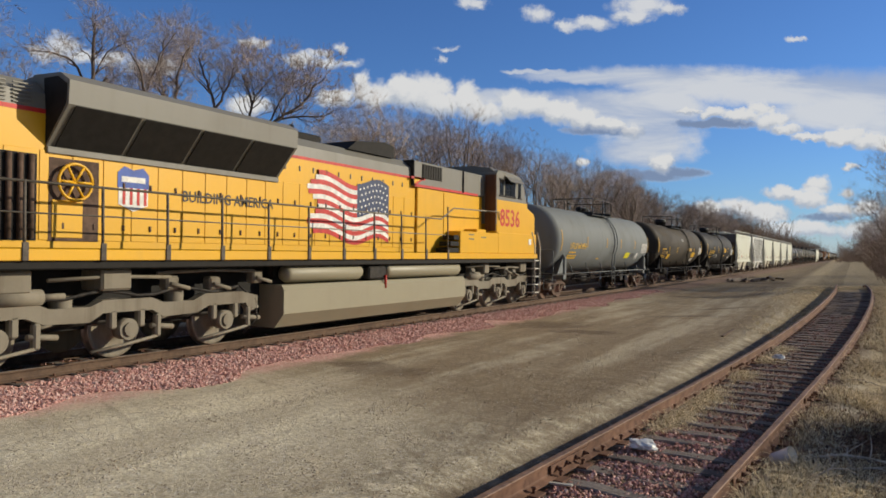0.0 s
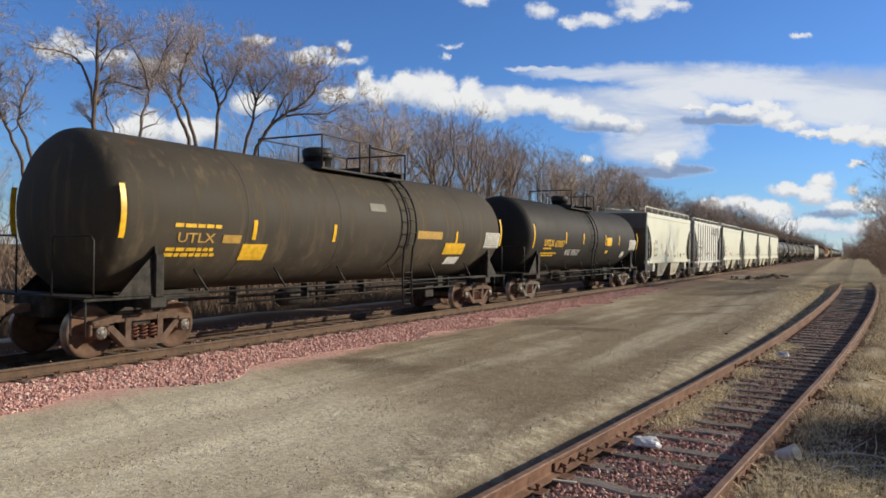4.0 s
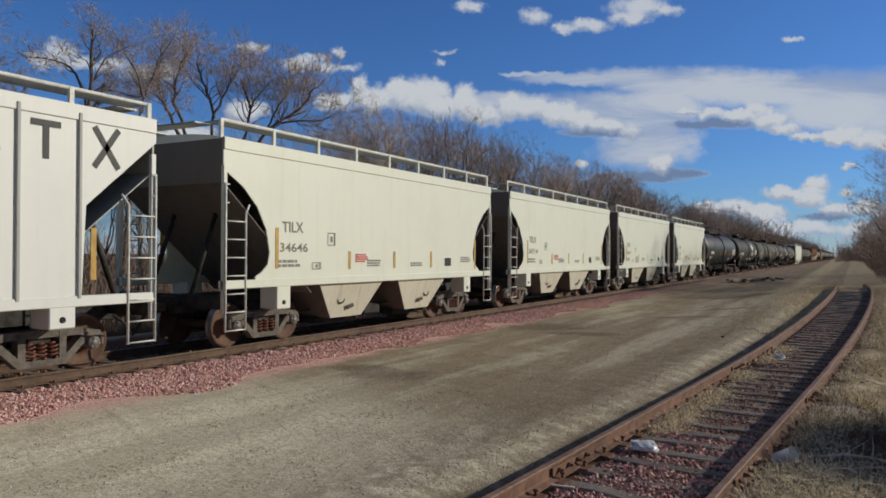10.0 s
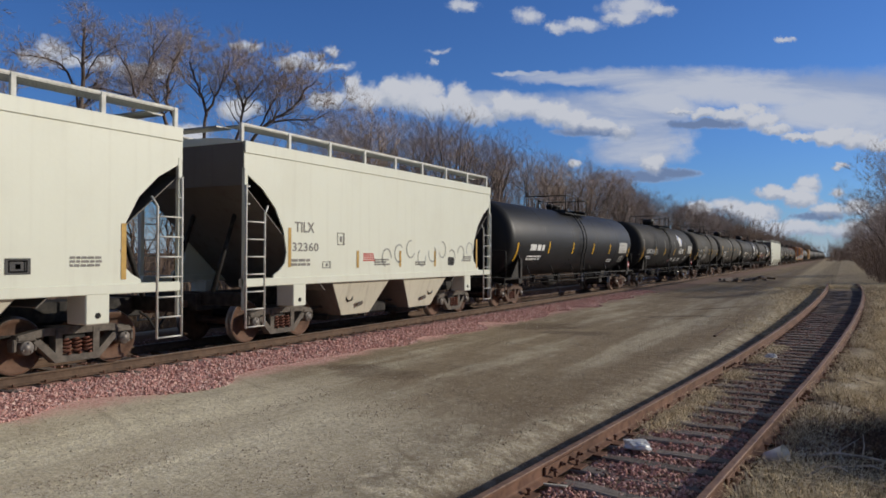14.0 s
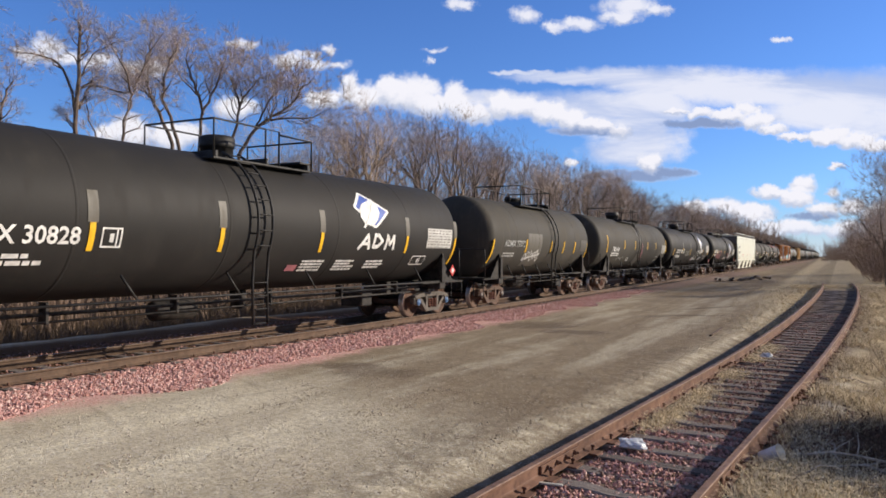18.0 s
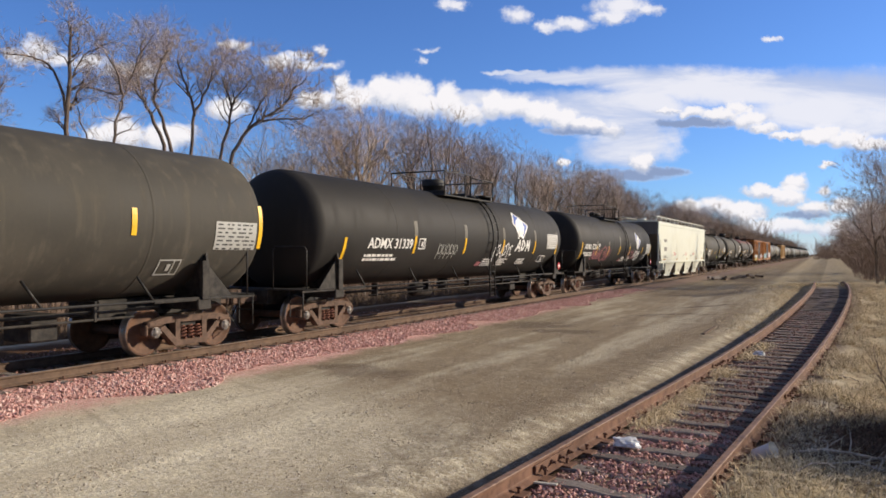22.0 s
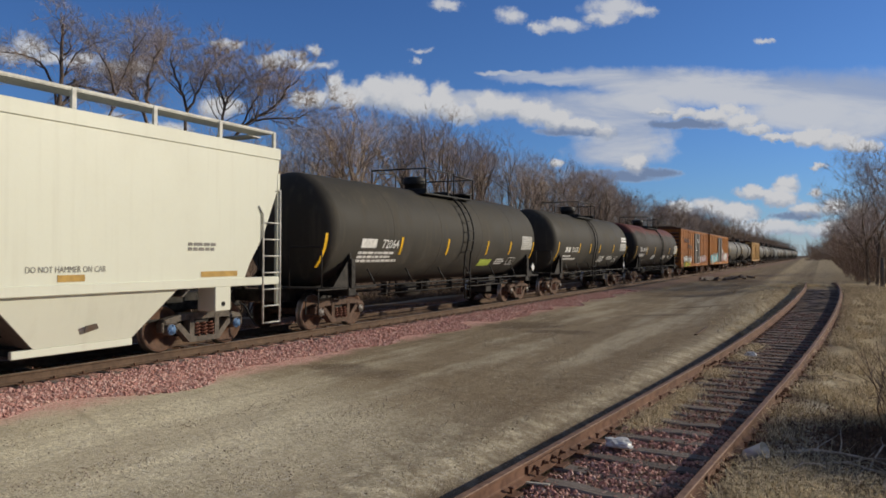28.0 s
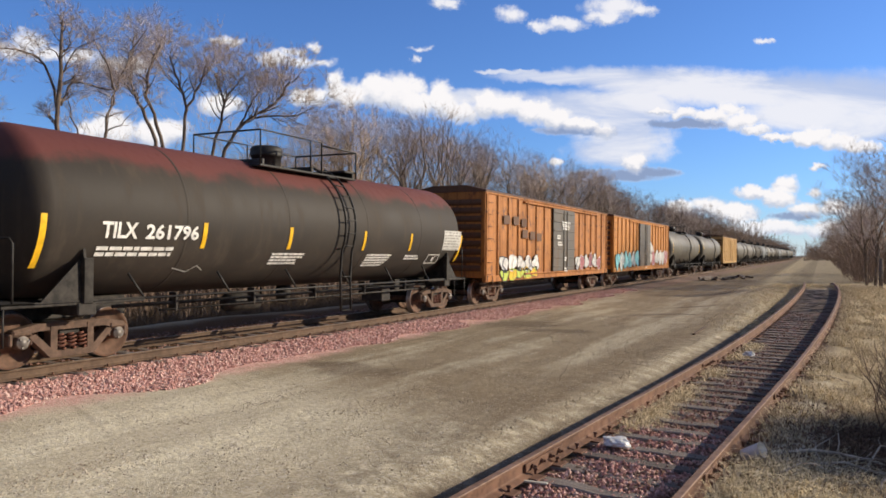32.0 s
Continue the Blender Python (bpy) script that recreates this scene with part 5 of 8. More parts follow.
    for i in range(5):
        part("horn", Shape().lathe([(0, 0.03), (0.22, 0.045), (0.34, 0.10)], 10, "y", (-0.3 + 0.15 * i, -2.6 + 0.1 * (i % 2), 4.92)).tube([(-0.3 + 0.15 * i, -2.6, 4.75), (-0.3 + 0.15 * i, -2.6, 4.92)], 0.02, 6), M["void"], car)
    part("vent_cowl", Shape().prism([(-0.6, 4.60), (1.6, 4.60), (1.6, 4.92), (1.2, 5.0), (-0.2, 4.86)], -0.8, 0.8, "x"), M["void"], car)
    for i in range(3):
        part("roof_fan", Shape().lathe([(4.70, 0.55), (4.84, 0.55), (4.85, 0.5), (4.80, 0.1), (4.80, 0.0)], 24, "z", (0, -8.0 + 1.75 * i, 0)), G, car)
    # cab
    cab = Shape()
    cab.prism([(7.1, 2.95), (9.85, 2.95), (9.75, 3.95), (9.35, 4.60), (9.1, 4.74), (7.25, 4.82), (7.1, 4.72)], -1.48, 1.48)
    c = part("cab", cab, G, car, "grey wide cab")
    part("cab_roof", Shape().prism([(-1.48, 4.70), (1.48, 4.70), (1.2, 4.90), (0.5, 4.99), (-0.5, 4.99), (-1.2, 4.90)], 7.12, 9.15, "y"), G, car)
    part("cab_lower", Shape().box(-1.488, 1.488, 7.12, 9.88, deck, 3.82, 0.03), Y, car)
    part("nose", Shape().prism([(9.85, deck), (10.72, deck), (10.72, 3.32), (10.60, 3.46), (9.85, 3.66)], -1.44, 1.44), Y, car, "yellow short nose")
    part("cab_back_panel", Shape().box(-1.48, 1.48, 5.6, 6.32, deck, 2.72, 0.02), Y, car)
    for q in (-1, 1):
        for y0, y1 in ((7.36, 7.66), (7.82, 8.20), (8.24, 8.68), (8.98, 9.22)):
            w = part("cab_window", Shape().box(min(q * 1.47, q * 1.50), max(q * 1.47, q * 1.50), y0, y1, 3.98, 4.50, 0.01), M["glass"], c)
            for z in (3.93, 4.50):
                part("window_frame", Shape().box(min(q * 1.47, q * 1.52), max(q * 1.47, q * 1.52), y0 - 0.04, y1 + 0.04, z, z + 0.05, 0.006), M["frame_black"], w)
        part("sun_visor", Shape().plate([(q * 1.49, 7.75, 4.66), (q * 1.49, 8.95, 4.66), (q * 1.74, 8.95, 4.44), (q * 1.74, 7.75, 4.44)][::q], 0.02), G, c)
        # walkway boxes with side steps
        part("equipment_box", Shape().box(min(q * 1.05, q * 1.53), max(q * 1.05, q * 1.53), 4.35, 7.2, deck, 2.62, 0.02), Y, car)
        part("equipment_box", Shape().box(min(q * 1.05, q * 1.525), max(q * 1.05, q * 1.525), 7.2, 10.7, deck, 2.66, 0.02), Y, car)
        for i in range(3):
            part("louvre_plate", Shape().box(min(q * 1.53, q * 1.54), max(q * 1.53, q * 1.54), 4.95 + 0.9 * (i % 2), 5.3 + 0.9 * (i % 2), 2.36 + 0.07 * i, 2.40 + 0.07 * i, 0.004), M["grey_loco"], car)
        for i in range(3):
            part("step", Shape().box(min(q * 1.1, q * 1.50), max(q * 1.1, q * 1.50), 3.55 + 0.22 * i, 4.32, deck + 0.02 + 0.2 * i, deck + 0.16 + 0.2 * i, 0.01), M["void"], car)
        # handrail on stanchions
        s = Shape().tube([(q * 1.53, -L / 2 + 1.0, 2.93), (q * 1.53, 3.1, 2.93), (q * 1.53, 3.9, 3.30), (q * 1.53, 6.2, 3.34)], 0.022, 6)
        part("handrail", s, M["under_loco"], car)
        s = Shape().tube([(q * 1.53, -L / 2 + 1.0, 2.46), (q * 1.53, 3.4, 2.46)], 0.014, 6)
        part("handrail", s, M["under_loco"], car)
        for i in range(12):
            y = -10.9 + 1.31 * i
            zt = 2.95 if y < 3.2 else 3.32
            if y > 5.9:
                continue
            part("stanchion", Shape().tube([(q * 1.55, y, 1.76), (q * 1.53, y, zt)], 0.024, 6).box(min(q * 1.55, q * 1.585), max(q * 1.55, q * 1.585), y - 0.05, y + 0.05, 1.74, 2.02, 0.006), M["truck_grey"], car)
        # fuel tank, reservoirs and pipes
        part("air_reservoir", Shape().lathe([(-3.55, 0.0), (-3.52, 0.15), (-3.42, 0.20), (-0.75, 0.20), (-0.65, 0.15), (-0.62, 0.0)], 18, "y", (q * 1.22, 0, 1.42)), M["fuel_tank"], car)
        part("air_reservoir", Shape().lathe([(0.45, 0.0), (0.48, 0.15), (0.58, 0.20), (4.60, 0.20), (4.70, 0.15), (4.73, 0.0)], 18, "y", (q * 1.22, 0, 1.42)), M["fuel_tank"], car)
        part("fuel_filler", Shape().box(min(q * 1.1, q * 1.42), max(q * 1.1, q * 1.42), -0.45, 0.35, 1.22, 1.55, 0.04), M["frame_black"], car)
        part("fuel_handle", Shape().tube([(q * 1.46, 0.25, 1.32), (q * 1.46, 0.25, 0.98)], 0.035, 6), M["red"], car)
    part("fuel_tank", Shape().prism([(-1.46, 0.55), (-1.20, 0.24), (1.20, 0.24), (1.46, 0.55), (1.46, 1.08), (1.38, 1.18), (-1.38, 1.18), (-1.46, 1.08)], -3.75, 4.85, "y"), M["fuel_tank"], car, "dusty beige fuel tank")
    part("tank_mount", Shape().box(-1.0, 1.0, -3.6, 4.7, 1.18, 1.62, 0.0), M["frame_black"], car)
    # trucks
    for ty in (-7.5, 7.95):
        t = part("truck", Shape().box(-0.9, 0.9, -2.9, 2.9, 0.62, 0.86, 0.04), M["frame_black"], car, at=(0, ty, 0), key="loco_bolster")
        for q in (-1, 1):
            s = Shape()
            s.prism([(-3.20, 0.72), (-3.20, 0.98), (-2.75, 1.08), (-1.75, 1.08), (-1.45, 0.96), (-0.75, 0.96), (-0.5, 1.06), (0.5, 1.06), (0.75, 0.96), (1.45, 0.96), (1.75, 1.08), (2.75, 1.08), (3.20, 0.98), (3.20, 0.72),
                     (2.95, 0.72), (2.85, 0.84), (1.85, 0.84), (1.55, 0.72), (0.75, 0.70), (0.5, 0.84), (-0.5, 0.84), (-0.75, 0.70), (-1.55, 0.72), (-1.85, 0.84), (-2.85, 0.84), (-2.95, 0.72)], -0.09, 0.09)
            part("side_frame", s, U, t, at=(q * 1.12, 0, 0), key="loco_frame")
            for a in (-2.3, 0.0, 2.3):
                part("journal_box", lambda: Shape().tube([(-0.12, 0, 0.53), (0.10, 0, 0.53)], 0.19, 16).tube([(0.10, 0, 0.53), (0.14, 0, 0.53)], 0.12, 12).box(-0.08, 0.08, -0.36, -0.22, 0.55, 0.90, 0.03).box(-0.08, 0.08, 0.22, 0.36, 0.55, 0.90, 0.03), U, t, at=(q * 1.13, a, 0), key="journal")
                part("brake_unit", lambda: Shape().box(-0.07, 0.07, 0.58, 0.70, 0.34, 0.76, 0.03).tube([(0, 0.50, 0.55), (0, 1.0, 0.50)], 0.05, 8).tube([(0.03, -0.72, 0.20), (0.03, -0.10, 0.26), (0.03, 0.62, 0.36)], 0.03, 6).tube([(0, 0.62, 0.66), (0, 0.95, 0.74)], 0.04, 6), U, t, at=(q * 1.16, a, 0), key="brake_unit")
            for a in (-1.15, 1.15):
                part("spring", lambda: Shape().lathe([(z * 0.02 + 0.86, 0.17 + 0.02 * (z % 2)) for z in range(16)], 14, "z"), U, t, at=(q * 1.0, a, 0), key="loco_spring")
            part("brake_cylinder", lambda: Shape().tube([(0, -0.5, 0), (0, 0.3, 0)], 0.13, 12).tube([(0, 0.3, 0), (0, 0.7, 0)], 0.05, 8), U, t, at=(q * 1.18, -1.9, 1.16), key="loco_cyl")
            part("sand_pipe", lambda: Shape().tube([(0, 2.7, 1.2), (0.04, 3.15, 0.9), (0.04, 3.2, 0.5), (-0.1, 2.95, 0.18)], 0.025, 6).tube([(0, -2.7, 1.2), (0.04, -3.15, 0.9), (0.04, -3.2, 0.5), (-0.1, -2.95, 0.18)], 0.025, 6), M["frame_black"], t, at=(q * 1.15, 0, 0), key="sand_pipe")
            part("cable", lambda: Shape().tube([(0.06, -2.6 + 0.35 * i, 1.16 + 0.06 * math.sin(i * 1.3)) for i in range(16)], 0.03, 6), M["frame_black"], t, at=(q * 1.12, 0, 0), key="loco_cable")
        for a in (-2.3, 0.0, 2.3):
            w = part("wheelset", lambda: loco_wheelset(0.53), [M["under_loco"], M["tread"], M["under_loco"]], t, key="loco_wheelset")
            w.matrix_parent_inverse = Matrix.Translation((0, a, 0.53))
            WHEELSETS.append((w, 0.53))
    # near-black block added so that the gaps round the trucks look shaded
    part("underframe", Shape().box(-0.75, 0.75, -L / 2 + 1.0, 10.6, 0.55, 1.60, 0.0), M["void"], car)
    for a, b in ((-10.3, -9.3), (-8.1, -7.5), (6.6, 7.0), (9.7, 10.3)):
        part("equipment_case", Shape().box(-1.30, 1.30, a, b, 1.22, 1.60, 0.04), U, car)
    for q in (-1, 1):
        for a, b, z in ((-6.9, -4.4, 1.50), (-9.0, -6.6, 1.42), (5.4, 8.0, 1.46), (7.6, 10.2, 1.38)):
            part("pipe", Shape().tube([(q * 1.2, a, z), (q * 1.22, (a + b) / 2, z + 0.04), (q * 1.2, b, z)], 0.035, 6), U, car)
        for y, z in ((-6.55, 1.30), (-5.5, 1.26), (-4.3, 1.36), (5.9, 1.28), (8.6, 1.30), (9.3, 1.2)):
            part("valve", Shape().box(min(q * 1.0, q * 1.24), max(q * 1.0, q * 1.24), y - 0.16, y + 0.14, z - 0.12, z + 0.14, 0.04).tube([(q * 1.26, y - 0.1, z), (q * 1.26, y + 0.35, z - 0.1)], 0.04, 8), U, car)
    # pilot, steps, coupler
    for k, y in ((1, 10.8), (-1, -L / 2 + 0.85)):
        part("pilot", Shape().box(-1.40, 1.40, min(y, y - k * 0.12), max(y, y - k * 0.12), 0.28, 1.60, 0.03), M["frame_black"], car)
        coupler(car, k * (L / 2 - 0.85), k)
        for q in (-1, 1):
            for i in range(5):
                part("step", Shape().box(min(q * 1.05, q * 1.52), max(q * 1.05, q * 1.52), y + k * 0.05 - 0.22, y + k * 0.05 + 0.22, 0.40 + 0.31 * i, 0.44 + 0.31 * i, 0.008), M["grab_white"], car)
            for d in (-0.24, 0.30):
                s = Shape().tube([(q * 1.54, y + k * d, 0.42), (q * 1.54, y + k * d, 2.2), (q * 1.52, y + k * (d - 0.28), 2.75)], 0.024, 6)
                part("step_rail", s, M["grab_white"], car, "white grab rail")
    # decals
    for k in (1, -1):
        flip = Matrix.Identity(4) if k > 0 else Matrix.Rotation(math.pi, 4, "Z")
        hood = Skin(flat_x=hw + 0.014, out=0.006)

        def wave(a):
            return 0.13 * math.sin(a * 2.6 + 0.6) * (0.5 + 0.25 * a) - 0.06 * a
        for i in range(13):
            s = Shape()
            n = 22
            for j in range(n):
                a0, a1 = 3.3 * j / n, 3.3 * (j + 1) / n
                z0, z1 = 2.20 + 0.118 * i, 2.20 + 0.118 * (i + 1)
                e = 0.22 * math.sin(i * 0.9) if j == 0 else 0.0
                if i >= 6 and a0 > 1.75:
                    continue
                hood.poly(s, [(-2.2 + a0 - e, z0 + wave(a0)), (-2.2 + a1, z0 + wave(a1)), (-2.2 + a1, z1 + wave(a1)), (-2.2 + a0 - e, z1 + wave(a0))])
            part("flag_stripe", s, M["red" if i % 2 == 0 else "signwhite"], car, at=flip @ Matrix.Translation((0, 0, 0.12)))
        s = Shape()
        for j in range(10):
            a0, a1 = 1.8 + 1.5 * j / 10, 1.8 + 1.5 * (j + 1) / 10
            hood.poly(s, [(-2.2 + a0, 2.91 + wave(a0)), (-2.2 + a1, 2.91 + wave(a1)), (-2.2 + a1, 3.78 + wave(a1)), (-2.2 + a0, 3.78 + wave(a0))])
        part("flag_canton", s, M["navy"], car, at=flip @ Matrix.Translation((0, 0, 0.12)))
        s = Shape()
        for i in range(5):
            for j in range(8):
                a = 1.93 + 0.17 * j + (0.08 if i % 2 else 0)
                z = 3.0 + 0.16 * i + wave(a)
                hood.poly(s, [(-2.2 + a + 0.035 * math.cos(t * 1.2566), z + 0.035 * math.sin(t * 1.2566)) for t in range(5)], 0, 0.003)
        part("flag_stars", s, M["signwhite"], car, at=flip @ Matrix.Translation((0, 0, 0.12)))["kind"] = "stuff"
        # shield emblem as plain shapes
        s = Shape()
        hood.poly(s, [(-7.58, 3.28), (-7.58, 3.02), (-6.92, 3.02), (-6.92, 3.28), (-7.05, 3.40), (-7.25, 3.34), (-7.45, 3.40)])
        part("emblem", s, M["blue"], car, at=flip)
        s = Shape()
        hood.bar(s, -7.50, -7.0, 3.12, 3.22, 0, 0.003)
        hood.poly(s, [(-7.56, 3.02), (-7.56, 2.72), (-7.25, 2.60), (-6.94, 2.72), (-6.94, 3.02)])
        part("emblem", s, M["signwhite"], car, at=flip)
        s = Shape()
        for i in range(4):
            hood.bar(s, -7.48 + 0.15 * i, -7.42 + 0.15 * i, 2.72, 3.02, 0, 0.004)
        part("emblem", s, M["red"], car, at=flip)
        part("lettering", hood.word(Shape(), "BUILDING AMERICA", -6.15, 2.86, 0.30, 0, 0.004, 0.95), M["letter_dark"], car, at=flip)
        nose_side = Skin(flat_x=1.49, out=0.004)
        part("road_number", nose_side.word(Shape(), "8536", 7.38 if k > 0 else -9.4, 2.90, 0.84, 0, 0.016, 1.05), M["red"], car, at=flip if k > 0 else Matrix.Rotation(math.pi, 4, "Z"))
        part("sign", Skin(flat_x=1.53, out=0.004).bar(Shape(), 9.92, 10.19, 2.26, 2.48), M["signwhite"], car, at=flip)
    return car


def hopper(u0, u1, mat, label, bays=2, cut="curve", ribs=0, guard=0.34, top=4.22, draw=None, trim="grab_white", end_mat="hop_shade", bay_mat="bay", trucks="truck_grey", cap="cap_grey",
           strips=(), group="covered hoppers of the train", sill=1.39, gap=0.80, wide=1.56):
    L = u1 - u0
    car = thing("covered_hopper", label, "hopper car", group)
    CARS.append((car, (u0 + u1) / 2))
    h = L / 2 - gap                             # end of the body
    ty = L / 2 - 2.55
    if cut == "curve":
        c = [(0.0, top), (0.0, 3.62), (0.55, 3.30), (0.95, 2.92), (1.22, 2.45), (1.32, 1.98), (1.26, 1.74), (1.08, 1.58), (0.90, sill + 0.10), (0.90, sill)]
    elif cut == "straight":
        c = [(0.0, top), (0.0, 3.90), (1.35, 2.72), (1.42, sill)]
    else:
        c = [(0.0, top), (0.10, 3.3), (0.55, 2.30), (0.95, 1.75), (1.10, 1.45), (1.05, sill)]
    outline = [(-h + a, z) for a, z in c] + [(h - a, z) for a, z in c[::-1]]
    s = Shape()
    for q in (-1, 1):
        s.prism(outline, q * wide, q * (wide - 0.03))
    body = part("body", s, M[mat], car, "smooth painted side sheets")
    # top chord and side sill
    for q in (-1, 1):
        part("top_chord", Shape().box(min(q * (wide - 0.05), q * (wide + 0.025)), max(q * (wide - 0.05), q * (wide + 0.025)), -h, h, top - 0.22, top + 0.03, 0.012), M[mat], body, key=("chord", L, q, mat, wide))
        part("side_sill", Shape().box(min(q * (wide - 0.14), q * (wide + 0.03)), max(q * (wide - 0.14), q * (wide + 0.03)), -h, h, sill - 0.13, sill + 0.04, 0.012), M[mat], body, key=("sill", L, q, mat, sill))
    # roof, slightly domed
    roof = [(-wide, top)] + [(wide * math.sin(math.radians(a)) / math.sin(math.radians(60)), top + 0.16 * (math.cos(math.radians(a)) - 0.5) * 2) for a in range(-50, 51, 10)] + [(wide, top)]
    part("roof", Shape().prism(roof, -h, h, "y"), M[mat], car)
    # end: upper end and slope sheets, painted darker to stand for shade; corner posts
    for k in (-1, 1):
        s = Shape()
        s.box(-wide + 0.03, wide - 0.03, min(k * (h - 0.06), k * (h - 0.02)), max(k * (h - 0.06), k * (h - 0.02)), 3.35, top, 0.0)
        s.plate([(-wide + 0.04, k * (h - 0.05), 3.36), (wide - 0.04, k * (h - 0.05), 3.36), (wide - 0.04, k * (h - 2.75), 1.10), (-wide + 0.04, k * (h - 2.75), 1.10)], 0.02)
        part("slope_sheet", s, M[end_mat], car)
        s = Shape()
        for q in (-1, 1):
            x0, x1 = min(q * (wide - 0.07), q * (wide + 0.01)), max(q * (wide - 0.07), q * (wide + 0.01))
            part("corner_post", Shape().box(x0, x1, min(k * h, k * (h - 0.10)), max(k * h, k * (h - 0.10)), 0.78, 3.70, 0.01), M[mat], car)
        s = Shape()
        s.box(-0.36, 0.36, min(k * (h + 0.1), k * (h - 3.2)), max(k * (h + 0.1), k * (h - 3.2)), 0.74, 1.10, 0.02)
        s.box(-1.5, 1.5, min(k * h, k * (h - 0.10)), max(k * h, k * (h - 0.10)), 0.86, 1.14, 0.02)
        for x in (-0.62, 0.62):
            s.tube([(x, k * (h - 0.07), 1.1), (x, k * (h - 0.75), 2.9)], 0.05, 6)
        part("end_sill", s, M["frame_black"], car)
        # ladder and step on each side
        for q in (-1, 1):
            s = Shape()
            y1, y2 = k * (h - 0.03), k * (h - 0.58)
            s.tube([(q * (wide + 0.035), y1, 0.42), (q * (wide + 0.035), y1, 3.35)], 0.022, 6)
            s.tube([(q * (wide + 0.035), y2, 0.42), (q * (wide + 0.035), y2, 2.78), (q * (wide + 0.01), y2 - k * 0.12, 2.95)], 0.022, 6)
            for i in range(9):
                z = 0.44 + 0.36 * i
                s.tube([(q * (wide + 0.035), y1, z), (q * (wide + 0.035), y2, z)] if z < 2.8 else [(q * (wide + 0.03), y1, z), (q * (wide + 0.03), y1 - k * 0.1, z)], 0.015, 6)
            part("ladder", s, M[trim], car)
        truck(car, k * ty, trucks, cap)
        coupler(car, k * (L / 2 - 0.85), k)
        # bolster bracket
        for q in (-1, 1):
            s = Shape().box(min(q * 1.1, q * (wide + 0.02)), max(q * 1.1, q * (wide + 0.02)), min(k * (ty + 0.22), k * (ty - 0.22)), max(k * (ty + 0.22), k * (ty - 0.22)), 0.78, sill - 0.10, 0.015)
            s.tube([(q * (wide + 0.02), k * ty, 0.92), (q * (wide + 0.03), k * ty, 0.92)], 0.05, 10, 1)
            part("bolster_end", s, [M[mat], M["void"]], car)
    # running board with guard rail
    zr = top + 0.20
    for q in (-1, 1):
        s = Shape()
        s.box(min(q * 0.95, q * (wide - 0.12)), max(q * 0.95, q * (wide - 0.12)), -h + 0.1, h - 0.1, zr + guard * 0.45, zr + guard * 0.45 + 0.03, 0.0)
        part("running_board", s, M["galv"], car)
        s = Shape()
        n = max(6, round(L / 1.75))
        for i in range(n + 1):
            y = -h + 0.06 + (2 * h - 0.12) * i / n
            s.box(min(q * (wide - 0.16), q * (wide - 0.10)), max(q * (wide - 0.16), q * (wide - 0.10)), y - 0.045, y + 0.045, top + 0.02, zr + guard * 0.5 + 0.04, 0.008)
        s.box(min(q * (wide - 0.15), q * (wide - 0.11)), max(q * (wide - 0.15), q * (wide - 0.11)), -h + 0.06, h - 0.06, zr + guard * 0.5, zr + guard * 0.5 + 0.045, 0.008)
        part("guard_rail", s, M[trim], car)
    for k in (-1, 1):
        part("running_board", Shape().box(-0.9, 0.9, min(k * (h + 0.12), k * (h - 0.3)), max(k * (h + 0.12), k * (h - 0.3)), zr + guard * 0.40, zr + guard * 0.40 + 0.03), M["galv"], car)
    n = 4 if bays < 3 else 6
    for i in range(n):
        y = -h + (i + 0.5) * 2 * h / n
        part("roof_hatch", Shape().lathe([(top + 0.1, 0.34), (top + 0.26, 0.34), (top + 0.30, 0.30), (top + 0.31, 0.0)], 16, "z", (0, y, 0)), M[mat], car)
    # outlet bays below the sill; end_mat puts the shade of their slopes into paint
    span = 2 * (ty - 0.95) if bays == 2 else 2 * (ty - 0.85)
    wbay = span / bays
    for i in range(bays):
        yc = -span / 2 + wbay * (i + 0.5)
        a, b = wbay * (0.41 if bays == 2 else 0.46), wbay * (0.19 if bays == 2 else 0.23)
        s = Shape()
        zt, zb = sill - 0.06, 0.42
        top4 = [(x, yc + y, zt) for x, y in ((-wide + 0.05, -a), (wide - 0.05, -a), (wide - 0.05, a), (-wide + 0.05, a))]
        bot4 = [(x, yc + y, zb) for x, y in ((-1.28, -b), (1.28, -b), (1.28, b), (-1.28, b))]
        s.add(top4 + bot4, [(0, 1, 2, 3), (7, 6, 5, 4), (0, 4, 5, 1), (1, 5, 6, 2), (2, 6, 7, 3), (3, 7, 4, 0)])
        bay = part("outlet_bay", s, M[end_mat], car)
        for q in (-1, 1):
            face = [(q * (wide - 0.045), yc - a + 0.02, zt), (q * (wide - 0.045), yc + a - 0.02, zt), (q * 1.285, yc + b - 0.01, zb), (q * 1.285, yc - b + 0.01, zb)]
            part("bay_side", Shape().plate(face[::q], -0.012), M[bay_mat], bay, "beige side plate of an outlet bay")
            part("bay_stain", Shape().plate([(q * 1.425 + q * 0.012, yc - 0.12, 0.72), (q * 1.425 + q * 0.012, yc + 0.10, 0.75), (q * 1.395 + q * 0.012, yc + 0.16, 0.66), (q * 1.375 + q * 0.012, yc - 0.08, 0.60)][::q], -0.008), M["door_grey"], bay)
        gate = part("outlet_gate", Shape().box(-0.95, 0.95, yc - b - 0.12, yc + b + 0.12, zb - 0.14, zb, 0.02).tube([(-1.1, yc + b, zb - 0.07), (1.15, yc + b, zb - 0.07)], 0.04, 8), M["frame_black"], bay)
